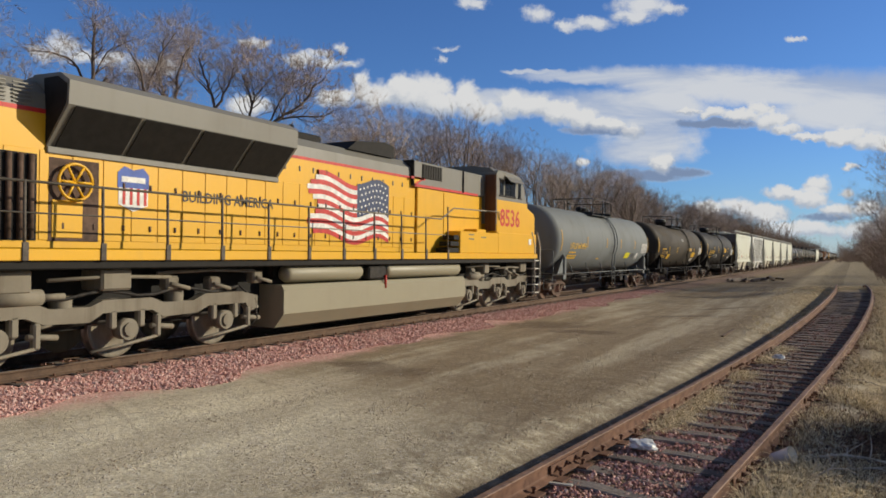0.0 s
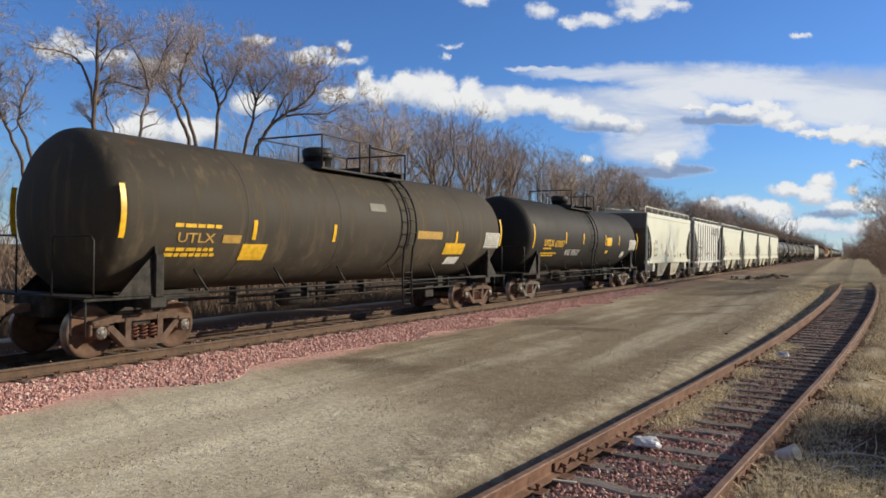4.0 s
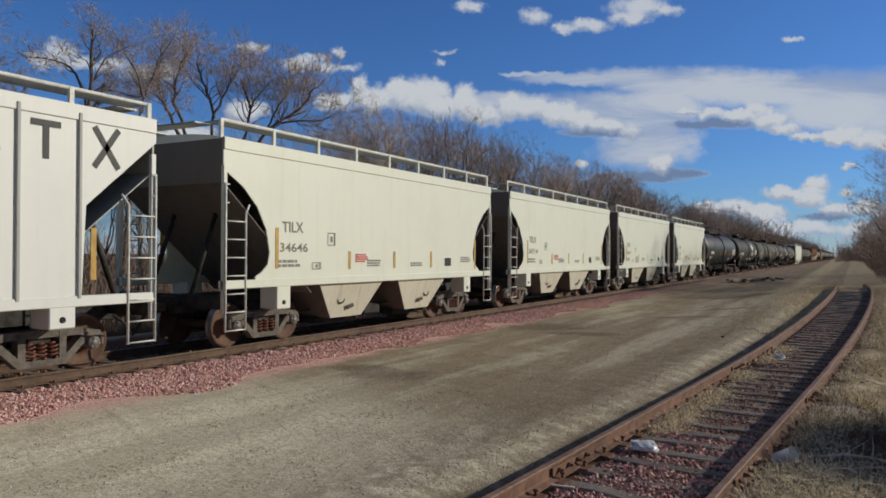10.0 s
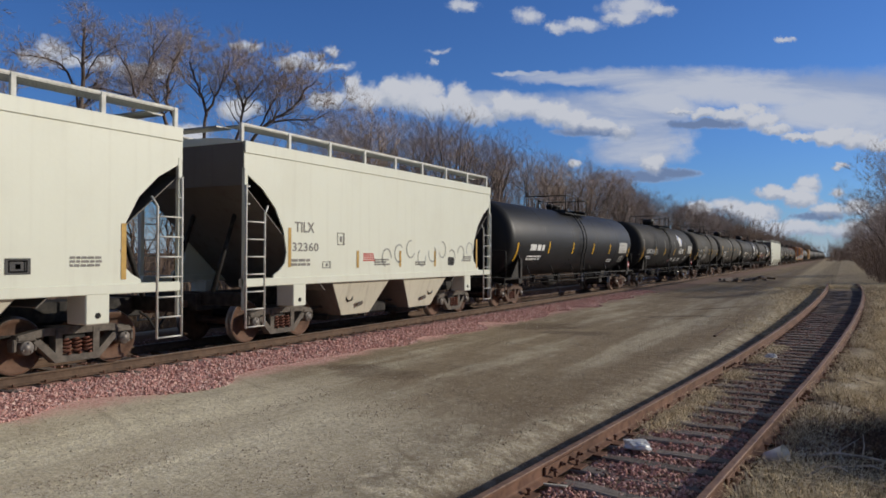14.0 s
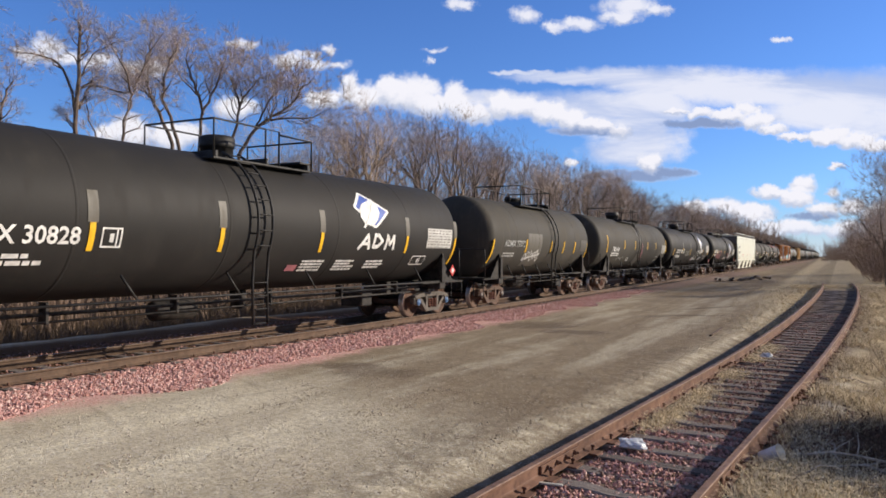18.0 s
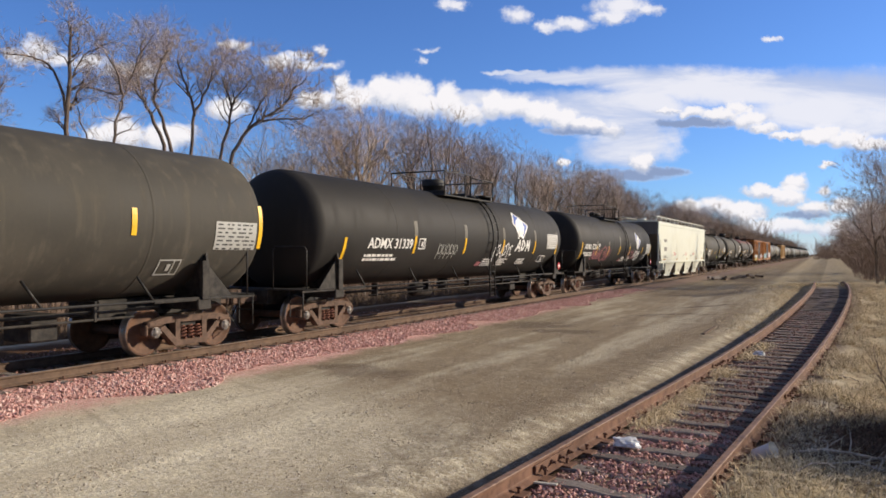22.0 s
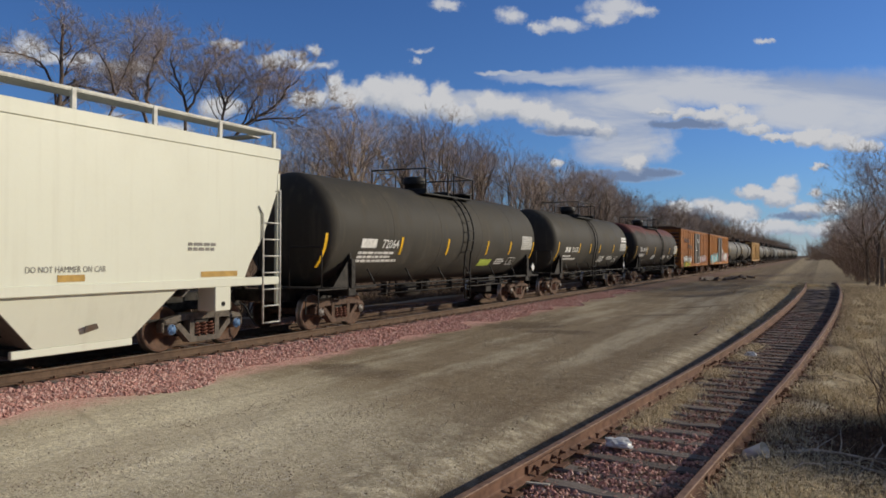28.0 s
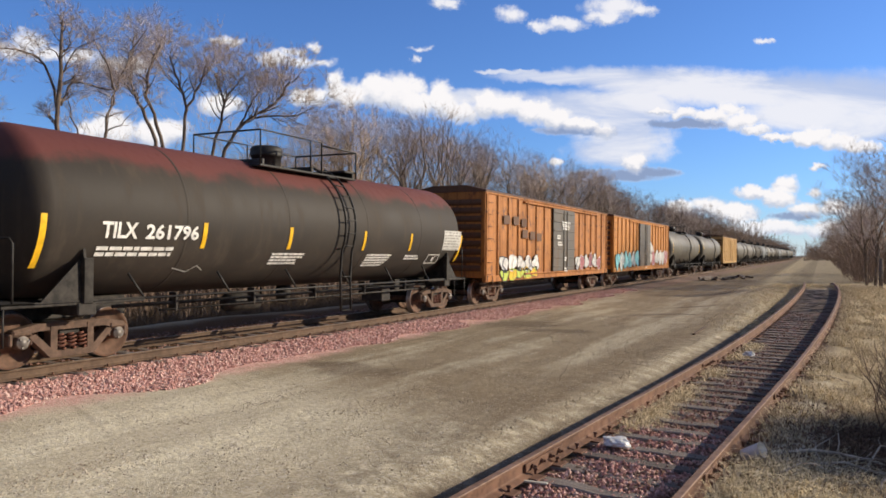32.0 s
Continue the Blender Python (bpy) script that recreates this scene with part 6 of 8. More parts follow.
        if bays > 2:
            for q in (-1, 1):
                part("gate_rail", Shape().box(min(q * 1.22, q * 1.30), max(q * 1.22, q * 1.30), yc - b - 0.35, yc + b, zb - 0.13, zb - 0.004, 0.01), M[mat], gate)
    part("center_sill", Shape().box(-0.25, 0.25, -h, h, 0.76, 1.05, 0.02), M["frame_black"], car)
    part("brake_rod", Shape().tube([(0.8, -ty + 0.6, 0.62), (0.8, ty - 0.6, 0.62)], 0.03, 6), M["frame_black"], car)
    part("brake_cylinder", Shape().box(0.3, 0.9, -0.4, 0.4, 0.35, 0.62, 0.04), M["frame_black"], car)
    for i in range(ribs):
        y = -4.46 + 8.96 * i / (ribs - 1)
        for q in (-1, 1):
            part("rib", lambda: Shape().box(min(q * wide, q * (wide + 0.045)), max(q * wide, q * (wide + 0.045)), -0.028, 0.028, sill, top - 0.1, 0.008), M["grey_hop"], body, at=(0, y, 0), key=("hop_rib", q, wide))
    side = Skin(flat_x=wide + 0.004, out=0.004)
    for y, z0, z1, m in strips:
        for k in (1, -1):
            part("reflector_strip", side.bar(Shape(), y - 0.05, y + 0.05, z0, z1), M[m], body, at=Matrix.Identity(4) if k > 0 else Matrix.Rotation(math.pi, 4, "Z"))
    if draw:
        draw(car, body, side, -L / 2)
    return car


def boxcar(u0, u1, mat, label, door_mat="door_grey", top=4.22, draw=None, ribs=16, door=(0.45, 3.1), group="boxcars of the train"):
    L = u1 - u0
    car = thing("boxcar", label, "boxcar", group)
    CARS.append((car, (u0 + u1) / 2))
    h, w = L / 2 - 0.75, 1.45
    body = part("body", Shape().box(-w, w, -h, h, 1.02, top, 0.02), M[mat], car)
    part("roof", Shape().prism([(-w - 0.05, top - 0.06), (w + 0.05, top - 0.06), (w + 0.05, top), (0.7, top + 0.19), (-0.7, top + 0.19), (-w - 0.05, top)], -h - 0.04, h + 0.04, "y"), M["boxcar_dark"], car)
    for q in (-1, 1):
        part("side_sill", Shape().box(min(q * (w - 0.1), q * (w + 0.05)), max(q * (w - 0.1), q * (w + 0.05)), -h, h, 0.86, 1.10, 0.01), M[mat], car)
        part("door_track", Shape().box(min(q * w, q * (w + 0.12)), max(q * w, q * (w + 0.12)), -h * 0.55, h * 0.75, 1.06, 1.12, 0.01).box(min(q * w, q * (w + 0.10)), max(q * w, q * (w + 0.10)), -h * 0.55, h * 0.75, top - 0.24, top - 0.16, 0.01), M[mat], car)
        part("eave", Shape().box(min(q * w, q * (w + 0.045)), max(q * w, q * (w + 0.045)), -h, h, top - 0.12, top - 0.02, 0.01), M[mat], car)
        for i in range(ribs):
            y = -h + 0.09 + (2 * h - 0.18) * i / (ribs - 1)
            if door[0] - 0.2 < y * q * 1.0 + 0 < door[1] + 0.2 and True:
                continue
            part("side_post", lambda: Shape().prism([(-0.11, 1.10), (0.11, 1.10), (0.07, 1.10), (0.07, 1.10)][:2] + [(0.11, top - 0.12), (-0.11, top - 0.12)], q * w, q * (w + 0.012)).box(min(q * w, q * (w + 0.06)), max(q * w, q * (w + 0.06)), -0.055, 0.055, 1.10, top - 0.12, 0.02), M[mat], body, at=(0, y, 0), key=("post", q, mat, top))
        a, b = (door[0], door[1]) if q > 0 else (-door[1], -door[0])
        d = part("door", Shape().box(min(q * (w + 0.05), q * (w + 0.11)), max(q * (w + 0.05), q * (w + 0.11)), a, b, 1.13, top - 0.25, 0.01), M[door_mat], car, "sliding plug door")
        for i in range(7):
            z = 1.30 + (top - 1.75) * i / 6
            part("door_rib", Shape().box(min(q * (w + 0.11), q * (w + 0.135)), max(q * (w + 0.11), q * (w + 0.135)), a + 0.08, b - 0.08, z, z + 0.07, 0.01), M[door_mat], d)
        part("lock_rod", Shape().tube([(q * (w + 0.15), (a + b) / 2 - 0.2, 1.15), (q * (w + 0.15), (a + b) / 2 - 0.2, top - 0.3)], 0.025, 6).tube([(q * (w + 0.15), (a + b) / 2 + 0.3, 1.15), (q * (w + 0.15), (a + b) / 2 + 0.3, top - 0.3)], 0.025, 6), M[door_mat], d)
    for k in (-1, 1):
        for i in range(9):
            z = 1.25 + i * (top - 1.5) / 9
            part("end_rib", lambda: Shape().prism([(0.0, 0.0), (0.06, 0.06), (0.06, 0.14), (0.0, 0.22)], -1.3, 1.3, "x"), M["boxcar_dark"], body, at=pose(0, k * h, z, 0, 0, 0 if k > 0 else 180), key="end_rib")
        for q in (-1, 1):
            s = Shape()
            for i in range(8):
                z = 0.7 + i * 0.44
                s.tube([(q * (w + 0.10), k * (h - 0.06), z), (q * (w + 0.10), k * (h - 0.52), z)], 0.013, 5)
            s.box(min(q * (w + 0.05), q * (w + 0.12)), max(q * (w + 0.05), q * (w + 0.12)), k * (h - 0.30) - 0.27, k * (h - 0.30) + 0.27, 0.42, 0.46, 0.005)
            for y in (0.06, 0.54):
                s.tube([(q * (w + 0.09), k * (h - y), 0.44), (q * (w + 0.09), k * (h - y), 1.1)], 0.015, 5)
            part("ladder", s, M["boxcar_dark"], car)
        truck(car, k * (L / 2 - 2.3), "truck_brown")
        coupler(car, k * (L / 2 - 0.85), k)
    part("center_sill", Shape().box(-0.3, 0.3, -h, h, 0.72, 1.02, 0.02).box(-1.3, 1.3, -1.6, -1.3, 0.75, 1.02, 0.02).box(-1.3, 1.3, 1.3, 1.6, 0.75, 1.02, 0.02), M["frame_black"], car)
    side = Skin(flat_x=w + 0.055, out=0.012)
    if draw:
        draw(car, body, side, -L / 2)
    return car


# ---- lettering and signs, placed to fit the camera's view ----


def fitted(skin, host, text, a0, a1, z0, z1, mat, name="lettering", bold=0.012, lift=0.0):
    """A line of text stretched to a given width and height."""
    v, f = word_faces(text, 1.0, bold)
    x0, x1 = min(p[0] for p in v), max(p[0] for p in v)
    y0, y1 = min(p[1] for p in v), max(p[1] for p in v)
    pts = [(a0 + (p[0] - x0) / (x1 - x0) * (a1 - a0), z0 + (p[1] - y0) / (y1 - y0) * (z1 - z0)) for p in v]
    return part(name, skin.lay(Shape(), pts, f, 0, lift), M[mat], host)


def small_print(skin, host, a, z, w, rows, h, mat, seed=1):
    ob = part("small_print", skin.fine_print(Shape(), a, z, w, rows, h, 0, seed), M[mat], host)
    ob["kind"] = "stuff"
    return ob


def data_panel(skin, host, a0, a1, z0, z1, seed=1, base="panel_white", ink="letter_grey", rows=7):
    p = part("data_panel", skin.bar(Shape(), a0, a1, z0, z1), M[base], host, "white inspection panel")
    s = Shape()
    h = (z1 - z0) / (rows * 2.6)
    rnd = random.Random(seed)
    for i in range(rows):
        z = z1 - (i + 0.9) * (z1 - z0) / rows
        x = a0 + 0.05
        while x < a1 - 0.12:
            k = rnd.uniform(0.06, 0.22)
            skin.bar(s, x, min(x + k, a1 - 0.05), z, z + h, 0, 0.003)
            x += k + rnd.uniform(0.03, 0.12)
    part("small_print", s, M[ink], p)["kind"] = "stuff"
    return p


def frame_mark(skin, host, a0, a1, z0, z1, mat, w=0.025, inner=True):
    """An outlined square with a mark in it."""
    s = Shape()
    skin.line(s, [(a0, z0), (a1, z0), (a1, z1), (a0, z1), (a0, z0)], w)
    if inner:
        m = (a0 + a1) / 2
        skin.bar(s, m - 0.04, m + 0.04, z0 + (z1 - z0) * 0.25, z0 + (z1 - z0) * 0.72)
        skin.line(s, [(m + 0.1, z0), (m + 0.1, z1)], w)
    return part("stencil_frame", s, M[mat], host)


def solid(skin, host, a0, a1, z0, z1, mat, name="decal", lift=0.0):
    return part(name, skin.bar(Shape(), a0, a1, z0, z1, 0, lift), M[mat], host)


def placard(car, a, z, mat, x=1.47, inner=None):
    r = 0.19
    p = part("placard", Shape().prism([(a - r, z), (a, z - r), (a + r, z), (a, z + r)], x, x + 0.012), M[mat], car, "hazard placard")
    if inner:
        r = 0.10
        part("placard_mark", Shape().prism([(a - r, z), (a, z - r), (a + r, z), (a, z + r)], x + 0.012, x + 0.018), M[inner], p)
    return p


def leaf_emblem(skin, host, a0, a1, z0, z1):
    """A blue diamond with a white leaf, and three plain white blocks under it."""
    w, h = a1 - a0, z1 - z0
    def at(u, v):
        return (a0 + u * w, z0 + v * h)
    part("emblem", skin.poly(Shape(), [at(*p) for p in ((0.33, 1.0), (1.0, 0.54), (1.0, 0.48), (0.58, 0.0), (0.50, 0.0), (0.0, 0.54), (0.0, 0.60), (0.27, 1.0))]), M["signwhite"], host, "blue and white diamond emblem")
    part("emblem", skin.poly(Shape(), [at(*p) for p in ((0.31, 0.94), (0.94, 0.51), (0.55, 0.06), (0.06, 0.57))], 0, 0.004), M["blue"], host)
    leaf = [(0.60, 0.84), (0.70, 0.66), (0.71, 0.46), (0.62, 0.22), (0.46, 0.04), (0.30, 0.08), (0.24, -0.03), (0.20, 0.0), (0.23, 0.12), (0.14, 0.28), (0.13, 0.48), (0.24, 0.66), (0.42, 0.76)]
    part("leaf", skin.poly(Shape(), [at(*p) for p in leaf], 0, 0.008), M["signwhite"], host)
    part("leaf_vein", skin.line(Shape(), [at(*p) for p in ((0.25, 0.08), (0.38, 0.36), (0.55, 0.72))], w * 0.018, 0, 0.011), M["grey_hop"], host)


def blocks(skin, host, a0, a1, z0, z1, n, mat, kind=0):
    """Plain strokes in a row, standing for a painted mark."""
    w = (a1 - a0) / n
    for i in range(n):
        s = Shape()
        b0, b1 = a0 + w * i, a0 + w * i + w * 0.86
        m, h = (b0 + b1) / 2, z1 - z0
        t = min(0.10, w * 0.2)
        k = (kind + i) % 4 if n == 1 else 4 + i
        if k == 0:
            skin.line(s, loop(m, (z0 + z1) / 2, (b1 - b0 - t) / 2, (h - t) / 2, 0, 360, 16), t)
        elif k == 1:
            skin.line(s, [(b0 + t / 2, z0 + t / 2), (m, z1 - t / 2), (b1 - t / 2, z0 + t / 2), (b0 + t / 2, z0 + t / 2)], t)
        elif k == 2:
            skin.bar(s, m - t / 2, m + t / 2, z0, z1 - t)
            skin.bar(s, b0, b1, z1 - t, z1)
        elif k == 3:
            skin.line(s, [(b0 + t / 2, z0), (b1 - t / 2, z1)], t)
            skin.line(s, [(b0 + t / 2, z1), (b1 - t / 2, z0)], t)
        elif k == 4:
            skin.line(s, [(b0, z0), (m + t, z1 - t / 2), (b1 - t / 2, z0)], t)
            skin.line(s, [(m - t, z0 + h * 0.3), (b1 - t, z0 + h * 0.3)], t * 0.8)
        elif k == 5:
            skin.line(s, [(b0 + t / 2, z0 + t / 2), (b0 + t, z1 - t / 2), (m, z1 - t / 2), (b1 - t / 2, (z0 + z1) / 2), (m, z0 + t / 2), (b0 + t / 2, z0 + t / 2)], t)
        else:
            skin.line(s, [(b0 + t / 2, z0), (b0 + t, z1 - t / 2), (m, z0 + h * 0.3), (b1 - t, z1 - t / 2), (b1 - t / 2, z0)], t)
        part("emblem", s, M[mat], host)


def loop(cx, cz, rx, rz, a0=0, a1=360, n=18):
    return [(cx + rx * math.cos(math.radians(a0 + (a1 - a0) * i / n)), cz + rz * math.sin(math.radians(a0 + (a1 - a0) * i / n))) for i in range(n + 1)]


def primer(skin, host, places):
    for a, z0, z1 in places:
        solid(skin, host, a - 0.10, a + 0.10, z0, z1, "grey_far", "primer_patch", -0.004)


def mid(ends, inner, ez=(2.05, 2.95), iz=(2.26, 2.74)):
    return tuple((a, *ez) for a in ends) + tuple((a, *iz) for a in inner)


# ---- the cars, in order ----
locomotive(-126.9, -102.9)


def draw_1(car, tank, side, e):
    fitted(side, tank, "UTLX 641454", -6.27, -4.10, 2.16, 2.43, "letter_yellow")
    small_print(side, tank, -6.3, 1.98, 1.0, 1, 0.06, "letter_yellow", 2)
    small_print(side, tank, -6.36, 1.83, 1.5, 2, 0.065, "letter_yellow", 3)
    solid(side, tank, 2.94, 3.88, 1.74, 2.04, "lemon", "sign")
    small_print(side, tank, 4.3, 1.95, 0.6, 3, 0.05, "letter_dark", 4)
    solid(side, tank, 5.16, 5.71, 1.72, 2.02, "signwhite", "sign")
    frame_mark(side, tank, 5.22, 5.65, 1.76, 1.98, "letter_dark")
    data_panel(side, tank, 6.11, 7.35, 2.03, 2.57, 5)
    small_print(side, tank, -1.9, 1.7, 0.5, 1, 0.05, "letter_yellow", 8)


tank_car(-102.9, -84.65, "grey_tank", "grey tank car with orange stencilled lettering", strips=mid((-7.38, 7.6), (-3.93, -0.8, 1.78, 4.6)), strip_mat="reflector_dirty", ladder=0.35, draw=draw_1, trim="grey_tank", pipe="grey_tank", platform=(-2.4, 1.5), dome="valves")


def draw_2(car, tank, side, e):
    small_print(side, tank, -6.4, 2.30, 1.3, 1, 0.07, "letter_yellow", 11)
    fitted(side, tank, "UTLX", -6.3, -5.4, 2.02, 2.20, "reflector_dirty")
    small_print(side, tank, -5.2, 2.02, 0.7, 1, 0.16, "reflector_dirty", 12)
    small_print(side, tank, -6.51, 1.86, 1.5, 2, 0.065, "letter_yellow", 13)
    solid(side, tank, -4.62, -3.9, 1.68, 2.01, "letter_yellow", "sign")
    solid(side, tank, 2.07, 3.48, 2.24, 2.46, "reflector_dirty", "sign")
    solid(side, tank, 3.77, 5.04, 1.80, 2.14, "letter_yellow", "sign")
    data_panel(side, tank, 6.39, 7.5, 2.01, 2.52, 14)
    solid(side, tank, -0.2, 0.5, 2.9, 3.1, "grey_far", "patch")
    solid(side, tank, 4.2, 5.0, 1.5, 1.72, "signwhite", "sign")


tank_car(-84.65, -66.72, "black_brown", "dusty black-brown tank car with yellow lettering", strips=mid((-7.5, 7.6), (-4.36, -1.7, 4.4), (2.08, 3.0), (2.1, 2.5)), ladder=1.55, draw=draw_2, platform=(-2.2, 2.2))


def draw_3(car, tank, side, e):
    fitted(side, tank, "UTLX", -6.13, -5.05, 2.12, 2.39, "letter_yellow", bold=0.03)
    fitted(side, tank, "673857", -4.93, -3.85, 2.10, 2.37, "letter_yellow")
    small_print(side, tank, -6.15, 2.01, 1.1, 1, 0.055, "letter_yellow", 21)
    small_print(side, tank, -6.25, 1.82, 1.75, 2, 0.06, "letter_yellow", 22)
    fitted(side, tank, "RAIL KING!", -3.45, -1.70, 1.76, 2.02, "tag_white", "graffiti", 0.0)
    solid(side, tank, 2.16, 2.98, 2.22, 2.62, "letter_yellow", "sign")
    small_print(side, tank, 2.2, 1.93, 0.5, 2, 0.05, "letter_yellow", 23)
    data_panel(side, tank, 6.26, 7.55, 2.03, 2.57, 24)
    solid(side, tank, 5.16, 5.70, 1.65, 1.94, "signwhite", "sign")
    frame_mark(side, tank, 5.22, 5.64, 1.69, 1.90, "letter_dark")


tank_car(-66.72, -48.84, "black", "matt black tank car with bold yellow lettering", strips=mid((-7.23, 7.87), (-3.68, -1.39, 1.95, 4.3)), ladder=0.04, draw=draw_3, platform=(-2.4, 1.5), trucks="truck_grey")


def draw_cream(number, seed, tagged_=False):
    def draw(car, body, side, e):
        fitted(side, body, "TILX", -4.37, -3.68, 2.43, 2.66, "letter_grey")
        fitted(side, body, number, -4.45, -3.52, 2.00, 2.20, "letter_grey")
        small_print(side, body, -4.5, 1.77, 0.8, 2, 0.06, "letter_grey", seed)
        frame_mark(side, body, -2.79, -2.52, 2.17, 2.45, "letter_grey", 0.018)
        frame_mark(side, body, -3.36, -3.06, 1.62, 1.76, "letter_grey", 0.018)
        if seed % 2:
            solid(side, body, -2.64, -2.06, 1.55, 1.91, "grey_hop", "patch")
        else:
            small_print(side, body, -1.7, 1.93, 0.55, 4, 0.035, "red", seed + 1)
        small_print(side, body, -1.2, 1.78, 0.75, 3, 0.04, "letter_grey", seed + 2)
        small_print(side, body, 0.9, 1.70, 0.7, 2, 0.04, "letter_grey", seed + 3)
        solid(side, body, 2.87, 3.26, 1.62, 1.86, "letter_dark", "sign")
        frame_mark(side, body, 2.93, 3.20, 1.66, 1.82, "signwhite", 0.02)
        small_print(side, body, 3.9, 1.85, 0.7, 3, 0.04, "letter_grey", seed + 4)
        for q in (-1, 1):
            for y in (-2.05, 2.05):
                small = Shape()
                Skin(flat_x=1.40, out=0.0).line(small, loop(y, 0.86, 0.13, 0.09), 0.035)
                part("grease_stain", small, M["grey_hop"], car)
        if tagged_:
            s = Shape()
            for i in range(9):
                side.line(s, loop(-0.6 + 0.62 * i, 1.85 + 0.12 * (i % 3), 0.22, 0.24, 40 * i, 40 * i + 250, 10), 0.035)
            part("graffiti", s, M["grey_hop"], body, "faint grey graffiti")
    return draw


CREAM = [(-4.54, 1.65, 2.52, "reflector_dirty"), (-1.94, 1.60, 2.03, "reflector_dirty"), (0.08, 1.60, 2.04, "reflector_dirty"), (2.05, 1.59, 2.05, "reflector_dirty"), (4.89, 1.50, 2.45, "reflector_dirty")]
hopper(-48.84, -34.5, "cream", "cream two-bay covered hopper with grey lettering", draw=draw_cream("34712", 30), strips=CREAM)


def draw_5(car, body, side, e):
    out = Skin(flat_x=1.564, out=0.006)
    fitted(out, body, "GA", -4.13, -3.68, 2.64, 2.91, "letter_dark", bold=0.0)
    fitted(out, body, "CX", -3.16, -2.71, 2.61, 2.89, "letter_dark", bold=0.0)
    fitted(out, body, "29", -4.11, -3.70, 2.19, 2.42, "letter_dark", bold=0.0)
    fitted(out, body, "821", -3.20, -2.66, 2.15, 2.40, "letter_dark", bold=0.0)
    small_print(out, body, -4.2, 1.80, 0.6, 3, 0.06, "letter_grey", 41)
    small_print(out, body, -3.15, 1.80, 0.5, 2, 0.06, "letter_grey", 42)
    frame_mark(out, body, -2.06, -1.80, 2.38, 2.65, "letter_grey", 0.02)
    small_print(out, body, -1.20, 1.92, 0.65, 5, 0.035, "letter_grey", 43)
    out.poly(s := Shape(), [(-0.18, 1.80), (0.38, 1.80), (0.26, 1.97), (-0.06, 1.97)])
    part("sign", s, M["tag_pink"], body)
    solid(out, body, 2.84, 3.21, 1.65, 1.88, "letter_dark", "sign")
    frame_mark(out, body, 2.90, 3.15, 1.69, 1.84, "signwhite", 0.02)
    blocks(out, body, 1.74, 2.28, 3.40, 3.98, 1, "letter_dark", 0)
    blocks(out, body, 2.73, 3.33, 3.40, 3.97, 1, "letter_dark", 1)
    blocks(out, body, 3.70, 4.26, 3.39, 3.98, 1, "letter_dark", 2)
    blocks(out, body, 4.73, 5.33, 3.38, 3.98, 1, "letter_dark", 3)
    placard(car, -4.95, 1.32, "red", 1.60, "signwhite")
    for y in (-2.4, 1.6):
        small_print(Skin(flat_x=1.36, out=0.01), car, y, 0.80, 0.45, 2, 0.05, "letter_dark", int(50 + y))


hopper(-34.5, -20.95, "white", "white ribbed covered hopper with dark lettering", cut="straight", ribs=10, guard=0.16, top=4.28, sill=1.24, draw=draw_5, bay_mat="white", end_mat="grey_hop",
       strips=[(-4.36, 1.52, 2.41, "reflector_dirty"), (-1.40, 1.48, 1.91, "reflector_dirty"), (0.57, 1.43, 1.87, "reflector_dirty"), (2.6, 1.45, 1.88, "reflector_dirty"), (4.76, 1.53, 2.37, "reflector_dirty")])
hopper(-20.95, -7.19, "cream", "cream two-bay covered hopper with grey lettering", draw=draw_cream("34646", 32), strips=CREAM)
hopper(-7.19, 6.85, "cream", "cream two-bay covered hopper with grey lettering", draw=draw_cream("34714", 34), strips=CREAM)
hopper(6.85, 20.74, "cream", "cream two-bay covered hopper with grey patch", draw=draw_cream("34417", 35), strips=CREAM)
hopper(20.74, 34.25, "cream", "cream covered hopper with faint grey graffiti", draw=draw_cream("32360", 36, True), strips=CREAM)


def draw_10(car, tank, side, e):
    small_print(side, tank, -6.9, 2.12, 1.9, 1, 0.24, "letter_white", 51)
    small_print(side, tank, -7.0, 1.85, 1.5, 2, 0.07, "letter_white", 52)
    small_print(side, tank, 4.5, 1.68, 0.9, 2, 0.05, "letter_white", 53)
    data_panel(side, tank, 6.1, 7.7, 2.05, 2.62, 54)
    frame_mark(side, tank, 6.7, 7.4, 1.62, 1.86, "letter_white")
    placard(car, 8.05, 1.42, "red", 1.47, "signwhite")


tank_car(34.25, 54.5, "black_gloss", "glossy black tank car with white stencils", strips=mid((-8.2, 8.2), (-4.8, -1.7, 1.4, 4.3), (1.7, 2.4), (2.0, 2.5)), ladder=-0.4, draw=draw_10, platform=(-2.0, 1.7), dome="valves")


